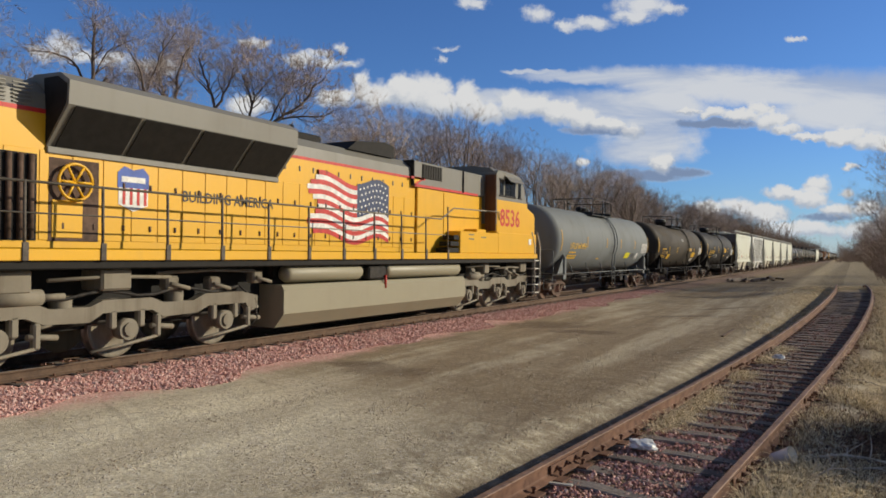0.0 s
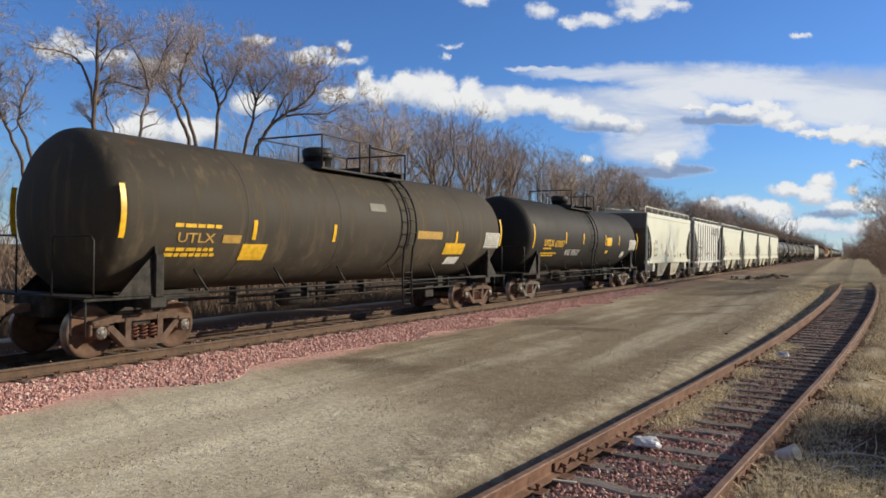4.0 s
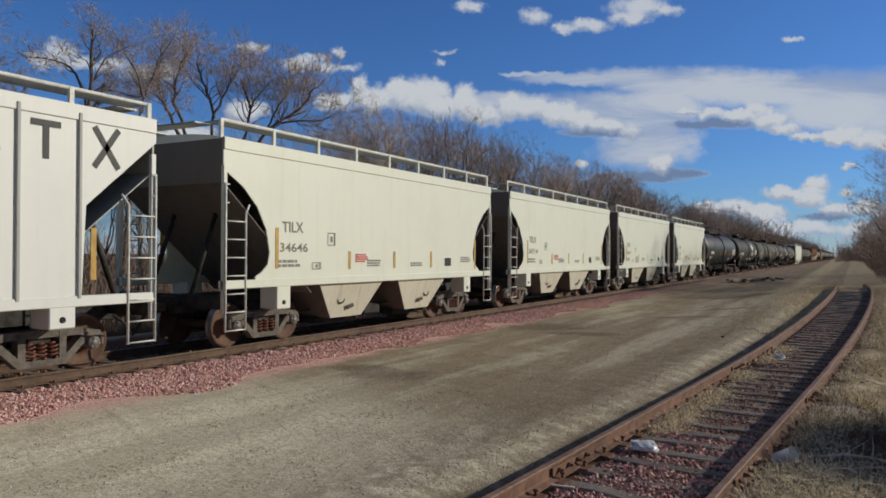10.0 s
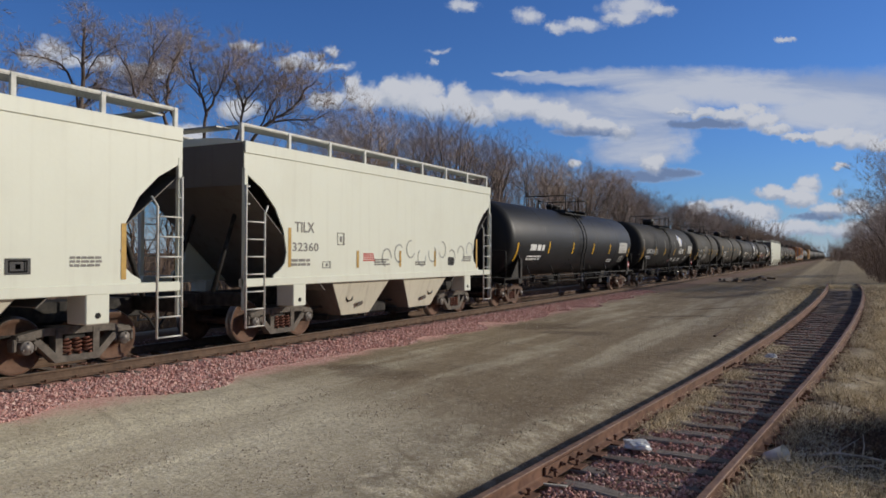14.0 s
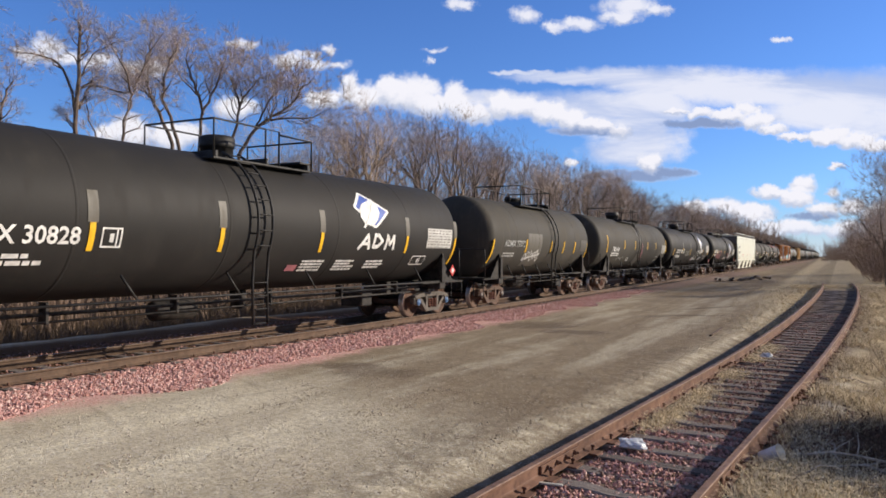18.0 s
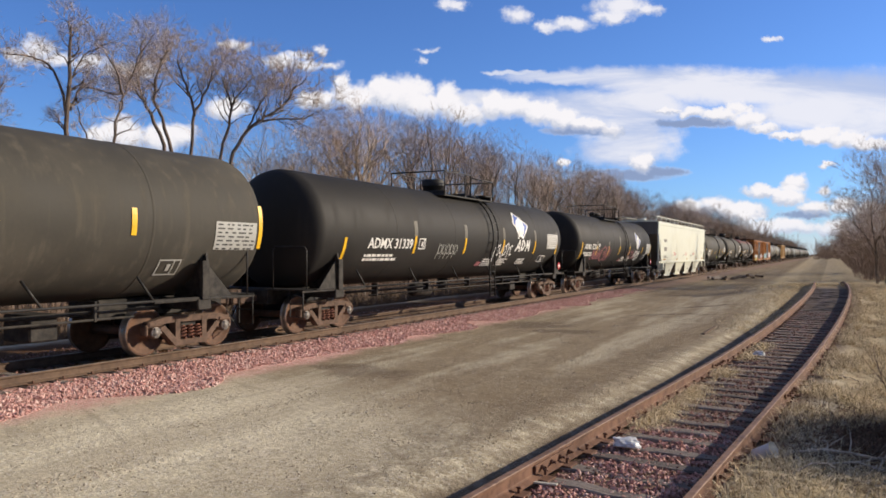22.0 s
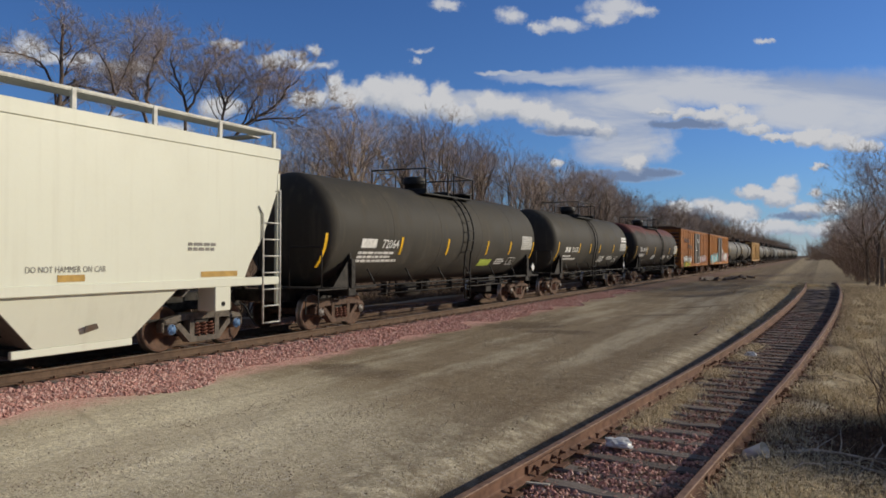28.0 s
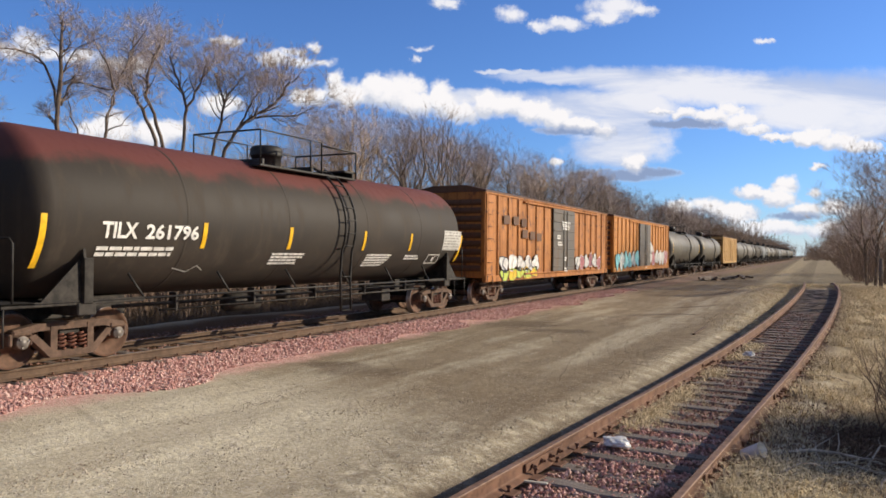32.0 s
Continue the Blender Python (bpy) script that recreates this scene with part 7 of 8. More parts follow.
def draw_adm(number, text_at, lc, logo, adm, panel, strips_at, seed, graf=None, tail=8.1):
    def draw(car, tank, side, e):
        fitted(side, tank, number, *text_at, "letter_white", bold=0.02)
        small_print(side, tank, text_at[0] - 0.05, text_at[2] - 0.22, 1.8, 2, 0.07, "letter_white", seed)
        frame_mark(side, tank, *lc, "letter_white", 0.03)
        leaf_emblem(side, tank, *logo)
        blocks(side, tank, *adm, 3, "letter_white", 1)
        data_panel(side, tank, *panel, seed + 1)
        frame_mark(side, tank, panel[0] - 0.6, panel[0] + 0.15, 1.62, 1.86, "letter_white")
        small_print(side, tank, 0.9, 1.72, 0.9, 4, 0.045, "letter_white", seed + 2)
        small_print(side, tank, 2.2, 1.72, 0.9, 4, 0.045, "letter_white", seed + 3)
        solid(side, tank, 0.45, 0.80, 1.52, 1.66, "tag_pink", "sign")
        small_print(side, tank, adm[0] + 0.6, 1.70, 0.9, 3, 0.05, "letter_white", seed + 4)
        primer(side, tank, strips_at)
        placard(car, tail, 1.40, "red", 1.47, "signwhite")
        if graf:
            graf(tank, side)
    return draw


S11 = [(-8.0, 2.42, 2.95), (-4.75, 2.42, 2.95), (-1.84, 2.42, 2.95), (1.38, 2.42, 2.95), (5.3, 2.42, 2.95), (8.25, 2.42, 2.95)]
tank_car(54.5, 74.0, "black", "matt black tank car with blue leaf emblem", strips=mid((-8.0, 8.25), (-4.75, -1.84, 1.38, 5.3), (1.6, 2.42), (1.95, 2.42)), ladder=-0.75,
         draw=draw_adm("ADMX 30828", (-7.19, -4.95, 2.05, 2.34), (-4.55, -4.18, 2.02, 2.33), (2.75, 4.35, 2.60, 3.50), (2.95, 4.75, 2.06, 2.46), (6.45, 8.0, 2.10, 2.68), S11, 60), cap="cap_blue", trucks="truck_grey", platform=(-2.2, 1.6))


def draw_12(car, tank, side, e):
    fitted(side, tank, "ADMX 77072", -4.54, -2.55, 2.21, 2.45, "grey_hop")
    small_print(side, tank, -4.52, 1.93, 1.3, 2, 0.06, "grey_hop", 71)
    s = Shape()
    for i in range(7):
        side.line(s, loop(-2.3 + 0.24 * i, 1.82 + 0.06 * (i % 3), 0.11, 0.14, 70 * i, 70 * i + 280, 9), 0.05)
    side.line(s, [(-2.4, 1.74), (-0.9, 1.92)], 0.05)
    part("graffiti", s, M["tag_white"], tank, "white scrawled graffiti")
    solid(side, tank, -2.25, -0.7, 1.45, 2.75, "grey_far", "primer_patch", -0.007)
    data_panel(side, tank, 4.47, 5.45, 2.06, 2.6, 72, "grey_far", "letter_dark")


tank_car(74.0, 88.15, "black_dusty", "short dusty black tank car with white graffiti", strips=mid((-5.55, 5.4), (-2.4, 0.44, 2.06, 3.6), (1.6, 2.45), (2.0, 2.5)), ladder=0.7, draw=draw_12, platform=(-2.6, 1.5), dome="valves", trucks="truck_brown")


def draw_13(car, tank, side, e):
    fitted(side, tank, "TAEX 694", -5.68, -4.35, 2.10, 2.36, "letter_white", bold=0.02)
    small_print(side, tank, -5.8, 1.97, 1.75, 2, 0.07, "letter_white", 81)
    small_print(side, tank, -1.95, 1.72, 0.5, 3, 0.045, "letter_white", 82)
    s = Shape()
    for i in range(6):
        side.line(s, loop(0.95 + 0.1 * (i % 3), 2.45 - 0.14 * i, 0.22, 0.12, 50 * i, 50 * i + 260, 9), 0.03)
    part("graffiti", s, M["tag_pink"], tank, "faded pink graffiti")
    side.line(s := Shape(), [(-4.4, 1.62), (-3.9, 1.78), (-3.4, 1.68), (-3.0, 1.80)], 0.035)
    part("graffiti", s, M["grey_hop"], tank)
    data_panel(side, tank, 6.81, 7.98, 2.02, 2.58, 83, "grey_hop", "letter_dark")
    frame_mark(side, tank, 5.6, 6.1, 1.55, 1.82, "grey_hop")
    solid(side, tank, -0.05, 0.9, 1.3, 3.6, "grey_far", "primer_patch", -0.006)


tank_car(88.15, 105.8, "black_dusty", "dusty black tank car with bold white lettering", overhang=0.30, head=0.5, strips=mid((-6.8, 8.1), (-3.25, -0.75, 2.43, 4.87)), ladder=0.0, draw=draw_13, platform=(-3.0, 1.9), trucks="truck_brown")


def graf_14(tank, side):
    s = Shape()
    for i in range(5):
        x = -2.85 + 0.27 * i
        side.line(s, [(x, 1.80), (x + 0.04, 2.25)], 0.03)
        side.line(s, loop(x + 0.12, 2.08, 0.11, 0.14, 90, -200, 8), 0.03)
    part("graffiti", s, M["grey_hop"], tank, "thin grey outline graffiti")
    s = Shape()
    for i in range(8):
        side.line(s, loop(1.65 + 0.21 * i, 2.0 + 0.07 * (i % 3), 0.12, 0.18, 60 * i, 60 * i + 250, 8), 0.055)
    part("graffiti", s, M["tag_white"], tank, "white scrawled graffiti")


S14 = [(-4.36, 2.45, 2.9), (-0.98, 2.45, 2.9), (2.28, 2.45, 2.9), (5.58, 2.45, 2.9), (8.28, 2.35, 2.9)]
tank_car(105.8, 126.5, "black", "matt black tank car with leaf emblem and graffiti", strips=mid((-7.9, 8.28), (-4.36, -0.98, 2.28, 5.58), (1.7, 2.35), (1.95, 2.45)), ladder=1.2,
         draw=draw_adm("ADMX 31339", (-6.85, -4.50, 2.08, 2.37), (-4.13, -3.77, 2.09, 2.38), (3.31, 4.83, 2.54, 3.54), (3.54, 5.05, 2.06, 2.50), (7.01, 8.32, 2.15, 2.78), S14, 90, graf_14, 8.6), platform=(-2.2, 2.4))


def graf_15(tank, side):
    s = Shape()
    for cx, rx in ((-3.45, 0.48), (-2.75, 0.42)):
        side.line(s, loop(cx, 1.95, rx, 0.36, 0, 360, 20), 0.045)
    side.line(s, loop(-3.40, 1.97, 0.07, 0.10), 0.05)
    side.line(s, loop(-2.62, 2.04, 0.10, 0.08), 0.05)
    side.line(s, [(-2.95, 1.62), (-2.85, 1.95), (-2.6, 1.72), (-2.4, 1.86)], 0.05)
    side.line(s, loop(-2.22, 2.02, 0.12, 0.15), 0.035)
    for i in range(6):
        x = -5.5 + 0.29 * i
        side.line(s, loop(x, 1.88 + 0.05 * (i % 2), 0.17, 0.22, 40 * i, 40 * i + 300, 12), 0.04)
        side.line(s, loop(x, 1.90, 0.07, 0.10, 0, 360, 8), 0.03)
    part("graffiti", s, M["tag_pink"], tank, "pink bubble outline graffiti")
    s = Shape()
    for i in range(6):
        side.line(s, loop(2.3 + 0.34 * i, 1.85 + 0.06 * (i % 2), 0.2, 0.2, 30 * i, 30 * i + 290, 10), 0.045)
    part("graffiti", s, M["tag_pink"], tank, "faded pink graffiti")


S15 = [(-4.92, 2.39, 2.6), (-2.6, 2.38, 2.6), (-0.2, 2.38, 2.95), (2.2, 2.35, 2.6)]
tank_car(126.5, 145.3, "black", "matt black tank car with pink bubble graffiti", strips=mid((-7.6, 7.95), (-4.92, -2.6, -0.2, 2.2, 5.57), (1.7, 2.5), (1.88, 2.37)), ladder=0.92,
         draw=draw_adm("ADMX 32521", (-7.15, -5.02, 2.17, 2.44), (-4.74, -4.46, 2.19, 2.45), (3.56, 4.9, 2.22, 3.25), (3.57, 5.01, 1.76, 2.15), (6.69, 7.9, 1.92, 2.58), S15, 100, graf_15, 8.0), platform=(-2.6, 1.3), dome="valves")


def draw_16(car, body, side, e):
    fitted(side, body, "DO NOT HAMMER ON CAR", 4.90, 6.32, 1.62, 1.72, "letter_grey", bold=0.0)
    small_print(side, body, 8.13, 2.08, 0.75, 2, 0.06, "letter_grey", 111)
    small_print(side, body, -8.8, 2.80, 1.2, 1, 0.22, "letter_grey", 112)
    small_print(side, body, -8.8, 2.15, 1.7, 1, 0.28, "letter_grey", 113)
    small_print(side, body, -9.0, 1.75, 1.4, 2, 0.06, "letter_grey", 114)
    for a0, a1 in ((-9.2, -8.3), (-4.0, -3.5), (0.6, 1.1), (5.43, 5.92), (8.46, 9.46)):
        solid(side, body, a0, a1, 1.47, 1.58, "reflector_dirty", "reflector_strip")
    for a in (-6.0, -1.2, 2.6):
        small_print(side, body, a, 1.82, 0.8, 2, 0.03, "letter_grey", int(120 + a))
        small_print(side, body, a + 1.1, 2.02, 0.8, 5, 0.03, "red", int(130 + a))
    for a in (-6.2, -1.4, 3.3):
        solid(side, body, a, a + 0.02, 1.25, 4.1, "bay", "sheet_joint", -0.002)


hopper(145.3, 168.5, "cream", "long cream four-bay covered hopper", bays=4, cut="low", draw=draw_16, cap="cap_blue", trucks="truck_grey", top=4.22, bay_mat="cream")


def draw_17(car, tank, side, e):
    small_print(side, tank, -6.0, 2.10, 0.9, 1, 0.24, "letter_white", 131)
    fitted(side, tank, "72064", -4.95, -4.07, 2.09, 2.34, "letter_white")
    small_print(side, tank, -6.06, 1.93, 2.2, 3, 0.07, "letter_white", 132)
    data_panel(side, tank, 5.67, 6.8, 2.12, 2.66, 133)
    solid(side, tank, 2.05, 3.1, 1.52, 1.75, "tag_lime", "sign")
    small_print(side, tank, 3.5, 1.72, 0.9, 3, 0.05, "letter_white", 134)
    frame_mark(side, tank, 4.7, 5.4, 1.55, 1.80, "letter_white")
    placard(car, 7.0, 1.40, "signwhite", 1.47)


tank_car(168.5, 185.8, "black_dusty", "dusty black tank car with white stencils", strips=mid((-7.6, 7.0), (-3.9, -0.9, 2.3, 4.5), (1.6, 2.44), (1.92, 2.42)), ladder=0.5, draw=draw_17, platform=(-2.2, 2.0), trucks="truck_brown")


def draw_18(car, tank, side, e):
    small_print(side, tank, -5.38, 2.05, 0.85, 1, 0.24, "letter_white", 141)
    fitted(side, tank, "31670", -4.35, -3.30, 2.04, 2.30, "letter_white")
    small_print(side, tank, -5.5, 1.82, 1.3, 1, 0.08, "letter_white", 142)
    small_print(side, tank, -5.5, 1.68, 2.2, 1, 0.08, "letter_white", 143)
    data_panel(side, tank, 5.11, 6.5, 2.15, 2.6, 144)
    solid(side, tank, 5.4, 6.6, 2.68, 2.80, "signwhite", "sign")
    solid(side, tank, 5.4, 6.6, 2.84, 2.96, "signwhite", "sign")
    small_print(side, tank, 1.11, 1.80, 1.1, 5, 0.045, "letter_white", 145)
    small_print(side, tank, 2.8, 1.80, 1.2, 3, 0.045, "letter_white", 146)
    frame_mark(side, tank, 4.47, 5.2, 1.54, 1.80, "letter_white")
    placard(car, 6.1, 1.32, "signwhite", 1.47)


tank_car(185.8, 202.4, "black_dusty", "dusty brown-black tank car with white lettering", strips=mid((-6.5, 6.75), (-3.15, -1.2, 0.67, 3.6), (1.65, 2.5), (2.03, 2.5)), ladder=-0.6, draw=draw_18, platform=(-2.6, 1.2), trucks="truck_brown")


def draw_19(car, tank, side, e):
    fitted(side, tank, "TILX", -6.41, -5.67, 2.14, 2.42, "letter_white", bold=0.03)
    fitted(side, tank, "261796", -5.49, -4.22, 2.13, 2.41, "letter_white", bold=0.03)
    small_print(side, tank, -6.45, 1.93, 1.9, 2, 0.065, "letter_white", 151)
    small_print(side, tank, -1.9, 1.85, 1.2, 4, 0.045, "letter_white", 152)
    small_print(side, tank, 2.0, 1.83, 1.3, 5, 0.045, "letter_white", 153)
    small_print(side, tank, 4.1, 1.80, 1.0, 2, 0.05, "letter_white", 154)
    data_panel(side, tank, 6.31, 7.55, 2.01, 2.64, 155)
    frame_mark(side, tank, 5.54, 6.3, 1.60, 1.86, "letter_white")
    side.line(s := Shape(), [(-4.6, 1.60), (-4.2, 1.52), (-4.0, 1.64), (-3.8, 1.55)], 0.02)
    part("chalk_mark", s, M["grey_hop"], tank)


tank_car(202.4, 220.2, "black_maroon", "black tank car with dull red top", strips=mid((-7.48, 7.58), (-4.06, -1.4, 1.7, 4.2), (1.64, 2.5), (1.98, 2.48)), ladder=0.8, draw=draw_19, platform=(-2.6, 2.0), trucks="truck_brown")


def spray(side, body, rnd, a0, a1, z0, z1, mats, n):
    """Bubble-letter graffiti: swollen uneven shapes that overlap, each with an outline and strokes inside."""
    w, h = (a1 - a0) / n, z1 - z0
    for i in range(n):
        cx, cz = a0 + (i + 0.5) * w, (z0 + z1) / 2 + h * rnd.uniform(-0.08, 0.08)
        lean = rnd.uniform(-0.25, 0.25)
        ring = []
        for k in range(16):
            t = 2 * math.pi * k / 16
            r = 0.86 + 0.16 * math.sin(3 * t + i) + rnd.uniform(-0.10, 0.10)
            z = 0.5 * h * r * math.sin(t)
            ring.append((cx + 0.62 * w * r * math.cos(t) + lean * z, cz + z))
        lift = 0.004 * (i % 3)
        blob = part("graffiti", side.poly(Shape(), ring, 0, lift), M[mats[i % len(mats)]], body)
        part("graffiti_outline", side.line(Shape(), ring + ring[:1], 0.035, 0, lift + 0.012), M[mats[(i + 1) % len(mats)] if i % 2 else "letter_dark"], blob)
        stroke = [(cx + rnd.uniform(-0.3, 0.3) * w, cz + (k / 3 - 0.5) * 0.7 * h) for k in range(4)]
        part("graffiti_stroke", side.line(Shape(), stroke, 0.05, 0, lift + 0.014), M[mats[(i + 2) % len(mats)] if i % 3 else "navy"], blob)


def draw_20(car, body, side, e):
    r = random.Random(4)
    spray(side, body, r, -7.3, -2.9, 1.20, 1.90, ("tag_white", "signwhite", "tag_white"), 5)
    spray(side, body, r, -7.2, -3.1, 0.87, 1.38, ("tag_lime", "letter_yellow", "tag_lime"), 5)
    spray(side, body, r, 2.4, 7.0, 1.1, 1.9, ("tag_white", "tag_pink"), 6)
    for a, t in ((-6.9, 3.05), (-5.9, 3.05), (-5.0, 3.0), (-4.9, 2.55), (-4.0, 2.5), (-3.2, 2.45)):
        side.bar(s := Shape(), a, a + 0.6, t, t + 0.34)
        part("faded_letter", s, M["boxcar_dark"], body)
    door_ = Skin(flat_x=1.60, out=0.004)
    for a, z, w in ((0.0, 3.35, 1.3), (0.1, 3.15, 1.1), (-0.7, 2.7, 0.6), (-0.6, 2.4, 0.7), (0.4, 1.7, 0.3), (0.4, 1.2, 0.6)):
        small_print(door_, car, a, z, w, 2, 0.07, "letter_white", int(a * 10 + z * 7))


boxcar(220.2, 238.8, "boxcar", "rusty orange boxcar with graffiti along its sill", draw=draw_20, door=(-1.1, 2.1), ribs=17)


def draw_21(car, body, side, e):
    r = random.Random(8)
    spray(side, body, r, -8.4, -2.2, 0.95, 2.15, ("tag_teal", "tag_white", "tag_teal"), 6)
    spray(side, body, r, -1.5, 8.0, 1.05, 2.25, ("tag_white", "signwhite", "tag_white", "tag_pink"), 8)
    spray(side, body, r, -1.4, 2.4, 2.0, 2.9, ("tag_white", "signwhite"), 3)


boxcar(238.8, 258.0, "boxcar_bright", "rusty orange boxcar with teal and white graffiti", draw=draw_21, door=(-2.0, 1.4), ribs=18)
tank_car(258.0, 276.3, "grey_far", "dusty olive-grey tank car with handrails", belt=False, R=1.45, strips=mid((-7.4, 7.4), ()))
tank_car(276.3, 293.8, "grey_far", "dusty olive-grey tank car with handrails", belt=False, R=1.45, strips=mid((-7.4, 7.4), ()))
boxcar(293.8, 312.2, "boxcar_tan", "faded tan boxcar with plain sides", "boxcar_tan", ribs=12)
for i in range(14):
    tank_car(312.2 + 17.8 * i, 330.0 + 17.8 * i, ("grey_far", "grey_far", "black_dusty", "grey_tank")[i % 4], "dusty grey tank car far down the line", belt=False)

# ---- trees ----


def twigs(fine, rnd, p, d, length, r, count, spread=0.55):
    """A broom of thin twigs round the end of a branch."""
    for _ in range(count):
        e = (d + Vector((rnd.gauss(0, spread), rnd.gauss(0, spread), rnd.gauss(0.12, spread * 0.8)))).normalized()
        g = (e + Vector((rnd.gauss(0, 0.3), rnd.gauss(0, 0.3), rnd.gauss(0.1, 0.25)))).normalized()
        k = length * rnd.uniform(0.5, 1.2)
        fine.tube([p, p + e * k * 0.5, p + e * k * 0.5 + g * k * 0.5], r, 3, 0, False, False, r * 0.4)


def branch(wood_, fine, rnd, p, d, length, r, level, top, fan=0.5, lift=0.10, crook=1.0, brush_=5, shrink=0.78):
    """A crooked branch with side shoots, which forks at its end until it is a twig."""
    segs = max(2, 6 - level)
    pts, q, e = [p.copy()], p.copy(), d.copy()
    for i in range(segs):
        w = (0.10 + 0.035 * level) * crook
        e = (e + Vector((rnd.gauss(0, w), rnd.gauss(0, w), rnd.gauss(0, w * 0.6) + lift))).normalized()
        q = q + e * (length / segs)
        pts.append(q.copy())
    end = r * 0.66
    (wood_ if r > 0.022 else fine).tube(pts, r, 8 if r > 0.09 else 5 if r > 0.03 else 3, 0, False, r > 0.02, end)
    if level >= top or end < 0.0055:
        twigs(fine, rnd, q, e, length * 0.9 + 0.25, 0.006, brush_)
        return
    if level >= 2:
        for i in range(1, segs):
            if rnd.random() < 0.75:
                twigs(fine, rnd, pts[i], e, length * 0.5 + 0.15, 0.005, 2, 0.8)
    for i in range(2 if rnd.random() < 0.62 else 3):
        out = e.orthogonal().normalized()
        out.rotate(Matrix.Rotation(rnd.uniform(0, 2 * math.pi), 3, e))
        nd = (e + out * rnd.uniform(0.35, 1.0) * fan * 1.3).normalized()
        branch(wood_, fine, rnd, q, nd, length * shrink * rnd.uniform(0.75, 1.15), end * (0.92 if i == 0 else rnd.uniform(0.6, 0.85)), level + 1, top, fan, lift, crook, brush_, shrink)


def limbed_tree(seed, stems, top=5, first=1.5, **kw):
    """A leafless tree from its main stems: each a list of (across, up), its radius and where its boughs begin."""
    rnd = random.Random(seed)
    wood_, fine = Shape(), Shape()
    for line, r, begin in stems:
        depth = rnd.uniform(-0.05, 0.05)
        pts = [Vector((a, depth * b + rnd.gauss(0, 0.1), b)) for a, b in line]
        curve = []
        for i in range(len(pts) - 1):
            p0, p1, p2, p3 = pts[max(i - 1, 0)], pts[i], pts[i + 1], pts[min(i + 2, len(pts) - 1)]
            for k in range(4):
                t = k / 4
                curve.append(0.5 * (2 * p1 + (p2 - p0) * t + (2 * p0 - 5 * p1 + 4 * p2 - p3) * t * t + (3 * p1 - p0 - 3 * p2 + p3) * t ** 3) + Vector((rnd.gauss(0, 0.045), rnd.gauss(0, 0.045), 0)))
        curve.append(pts[-1])
        wood_.tube(curve, r, 9, 0, False, True, r * 0.38)
        n = len(curve)
        for i in range(2, n):
            z = curve[i].z
            if z < begin:
                continue
            e = (curve[i] - curve[i - 1]).normalized()
            rr = r * (1 - 0.62 * i / n)
            for _ in range(2 if i < n - 1 else 3):
                out = e.orthogonal().normalized()
                out.rotate(Matrix.Rotation(rnd.uniform(0, 2 * math.pi), 3, e))
                nd = (e * (0.7 if i < n - 1 else 1.2) + out * rnd.uniform(0.5, 1.0)).normalized()
                branch(wood_, fine, rnd, curve[i], nd, first * rnd.uniform(0.6, 1.2), max(0.014, rr * rnd.uniform(0.3, 0.55)), 2, top, **kw)
    return wood_, fine


def bare_tree(seed, height, stem=0.42, top=6, fan=0.42, lift=0.12, trunk_r=0.13, forks=1, crook=0.9, brush_=5, shrink=0.80):
    """A leafless tree that forks again and again from one or more trunks."""
    rnd = random.Random(seed)
    wood_, fine = Shape(), Shape()
    for k in range(forks):
        d = Vector((rnd.gauss(0, 0.10), rnd.gauss(0, 0.10), 1)).normalized()
        line, p = [], Vector((rnd.gauss(0, 0.2) * k, rnd.gauss(0, 0.2) * k, -0.3))
        n, long_ = 7, height * stem * rnd.uniform(0.85, 1.1)
        for i in range(n + 1):
            line.append(p.copy())
            d = (d + Vector((rnd.gauss(0, 0.05), rnd.gauss(0, 0.05), 0.04))).normalized()
            p = p + d * long_ / n
        wood_.tube(line, trunk_r, 8, 0, False, True, trunk_r * 0.72)
        for i in range(3, n + 1):
            for _ in range(1 if i < n else 3):
                out = d.orthogonal().normalized()
                out.rotate(Matrix.Rotation(rnd.uniform(0, 2 * math.pi), 3, d))
                nd = (d + out * (rnd.uniform(0.4, 0.9) if i < n else rnd.uniform(0.1, 0.5)) * fan * 2).normalized()
                branch(wood_, fine, rnd, line[i], nd, height * 0.17 * rnd.uniform(0.7, 1.2), trunk_r * (rnd.uniform(0.25, 0.4) if i < n else rnd.uniform(0.5, 0.7)), 1 if i == n else 2, top, fan, lift, crook, brush_, shrink)
    return wood_, fine


TREE_MESH = []


def tree_kind(shapes, twig="twig", wood_mat="bark"):
    a, b = shapes
    tall = max(v[2] for v in a.v + b.v)
    TREE_MESH.append((a.mesh("trunk", M[wood_mat]), b.mesh("crown", M[twig]), tall))
    return len(TREE_MESH) - 1


def plant(kind, x, y, top=None, turn=0.0, label="bare grey-brown deciduous tree in late winter", group="trees behind the line"):
    """Stands a tree on the ground; with top, so that its crown ends at that height."""
    z = lot_height(x, y) - 0.1
    t = thing("tree", label, "tree", group, at=pose(x, y, z, 0, 0, turn))
    scale = (top - z) / TREE_MESH[kind][2] if top else 1.0
    for name, me in zip(("trunk", "crown"), TREE_MESH[kind][:2]):
        ob = new(name, me)
        ob.parent = t
        ob.scale = (scale, scale, scale)
    return t


row = random.Random(77)
BEHIND = "bare trees behind the line"
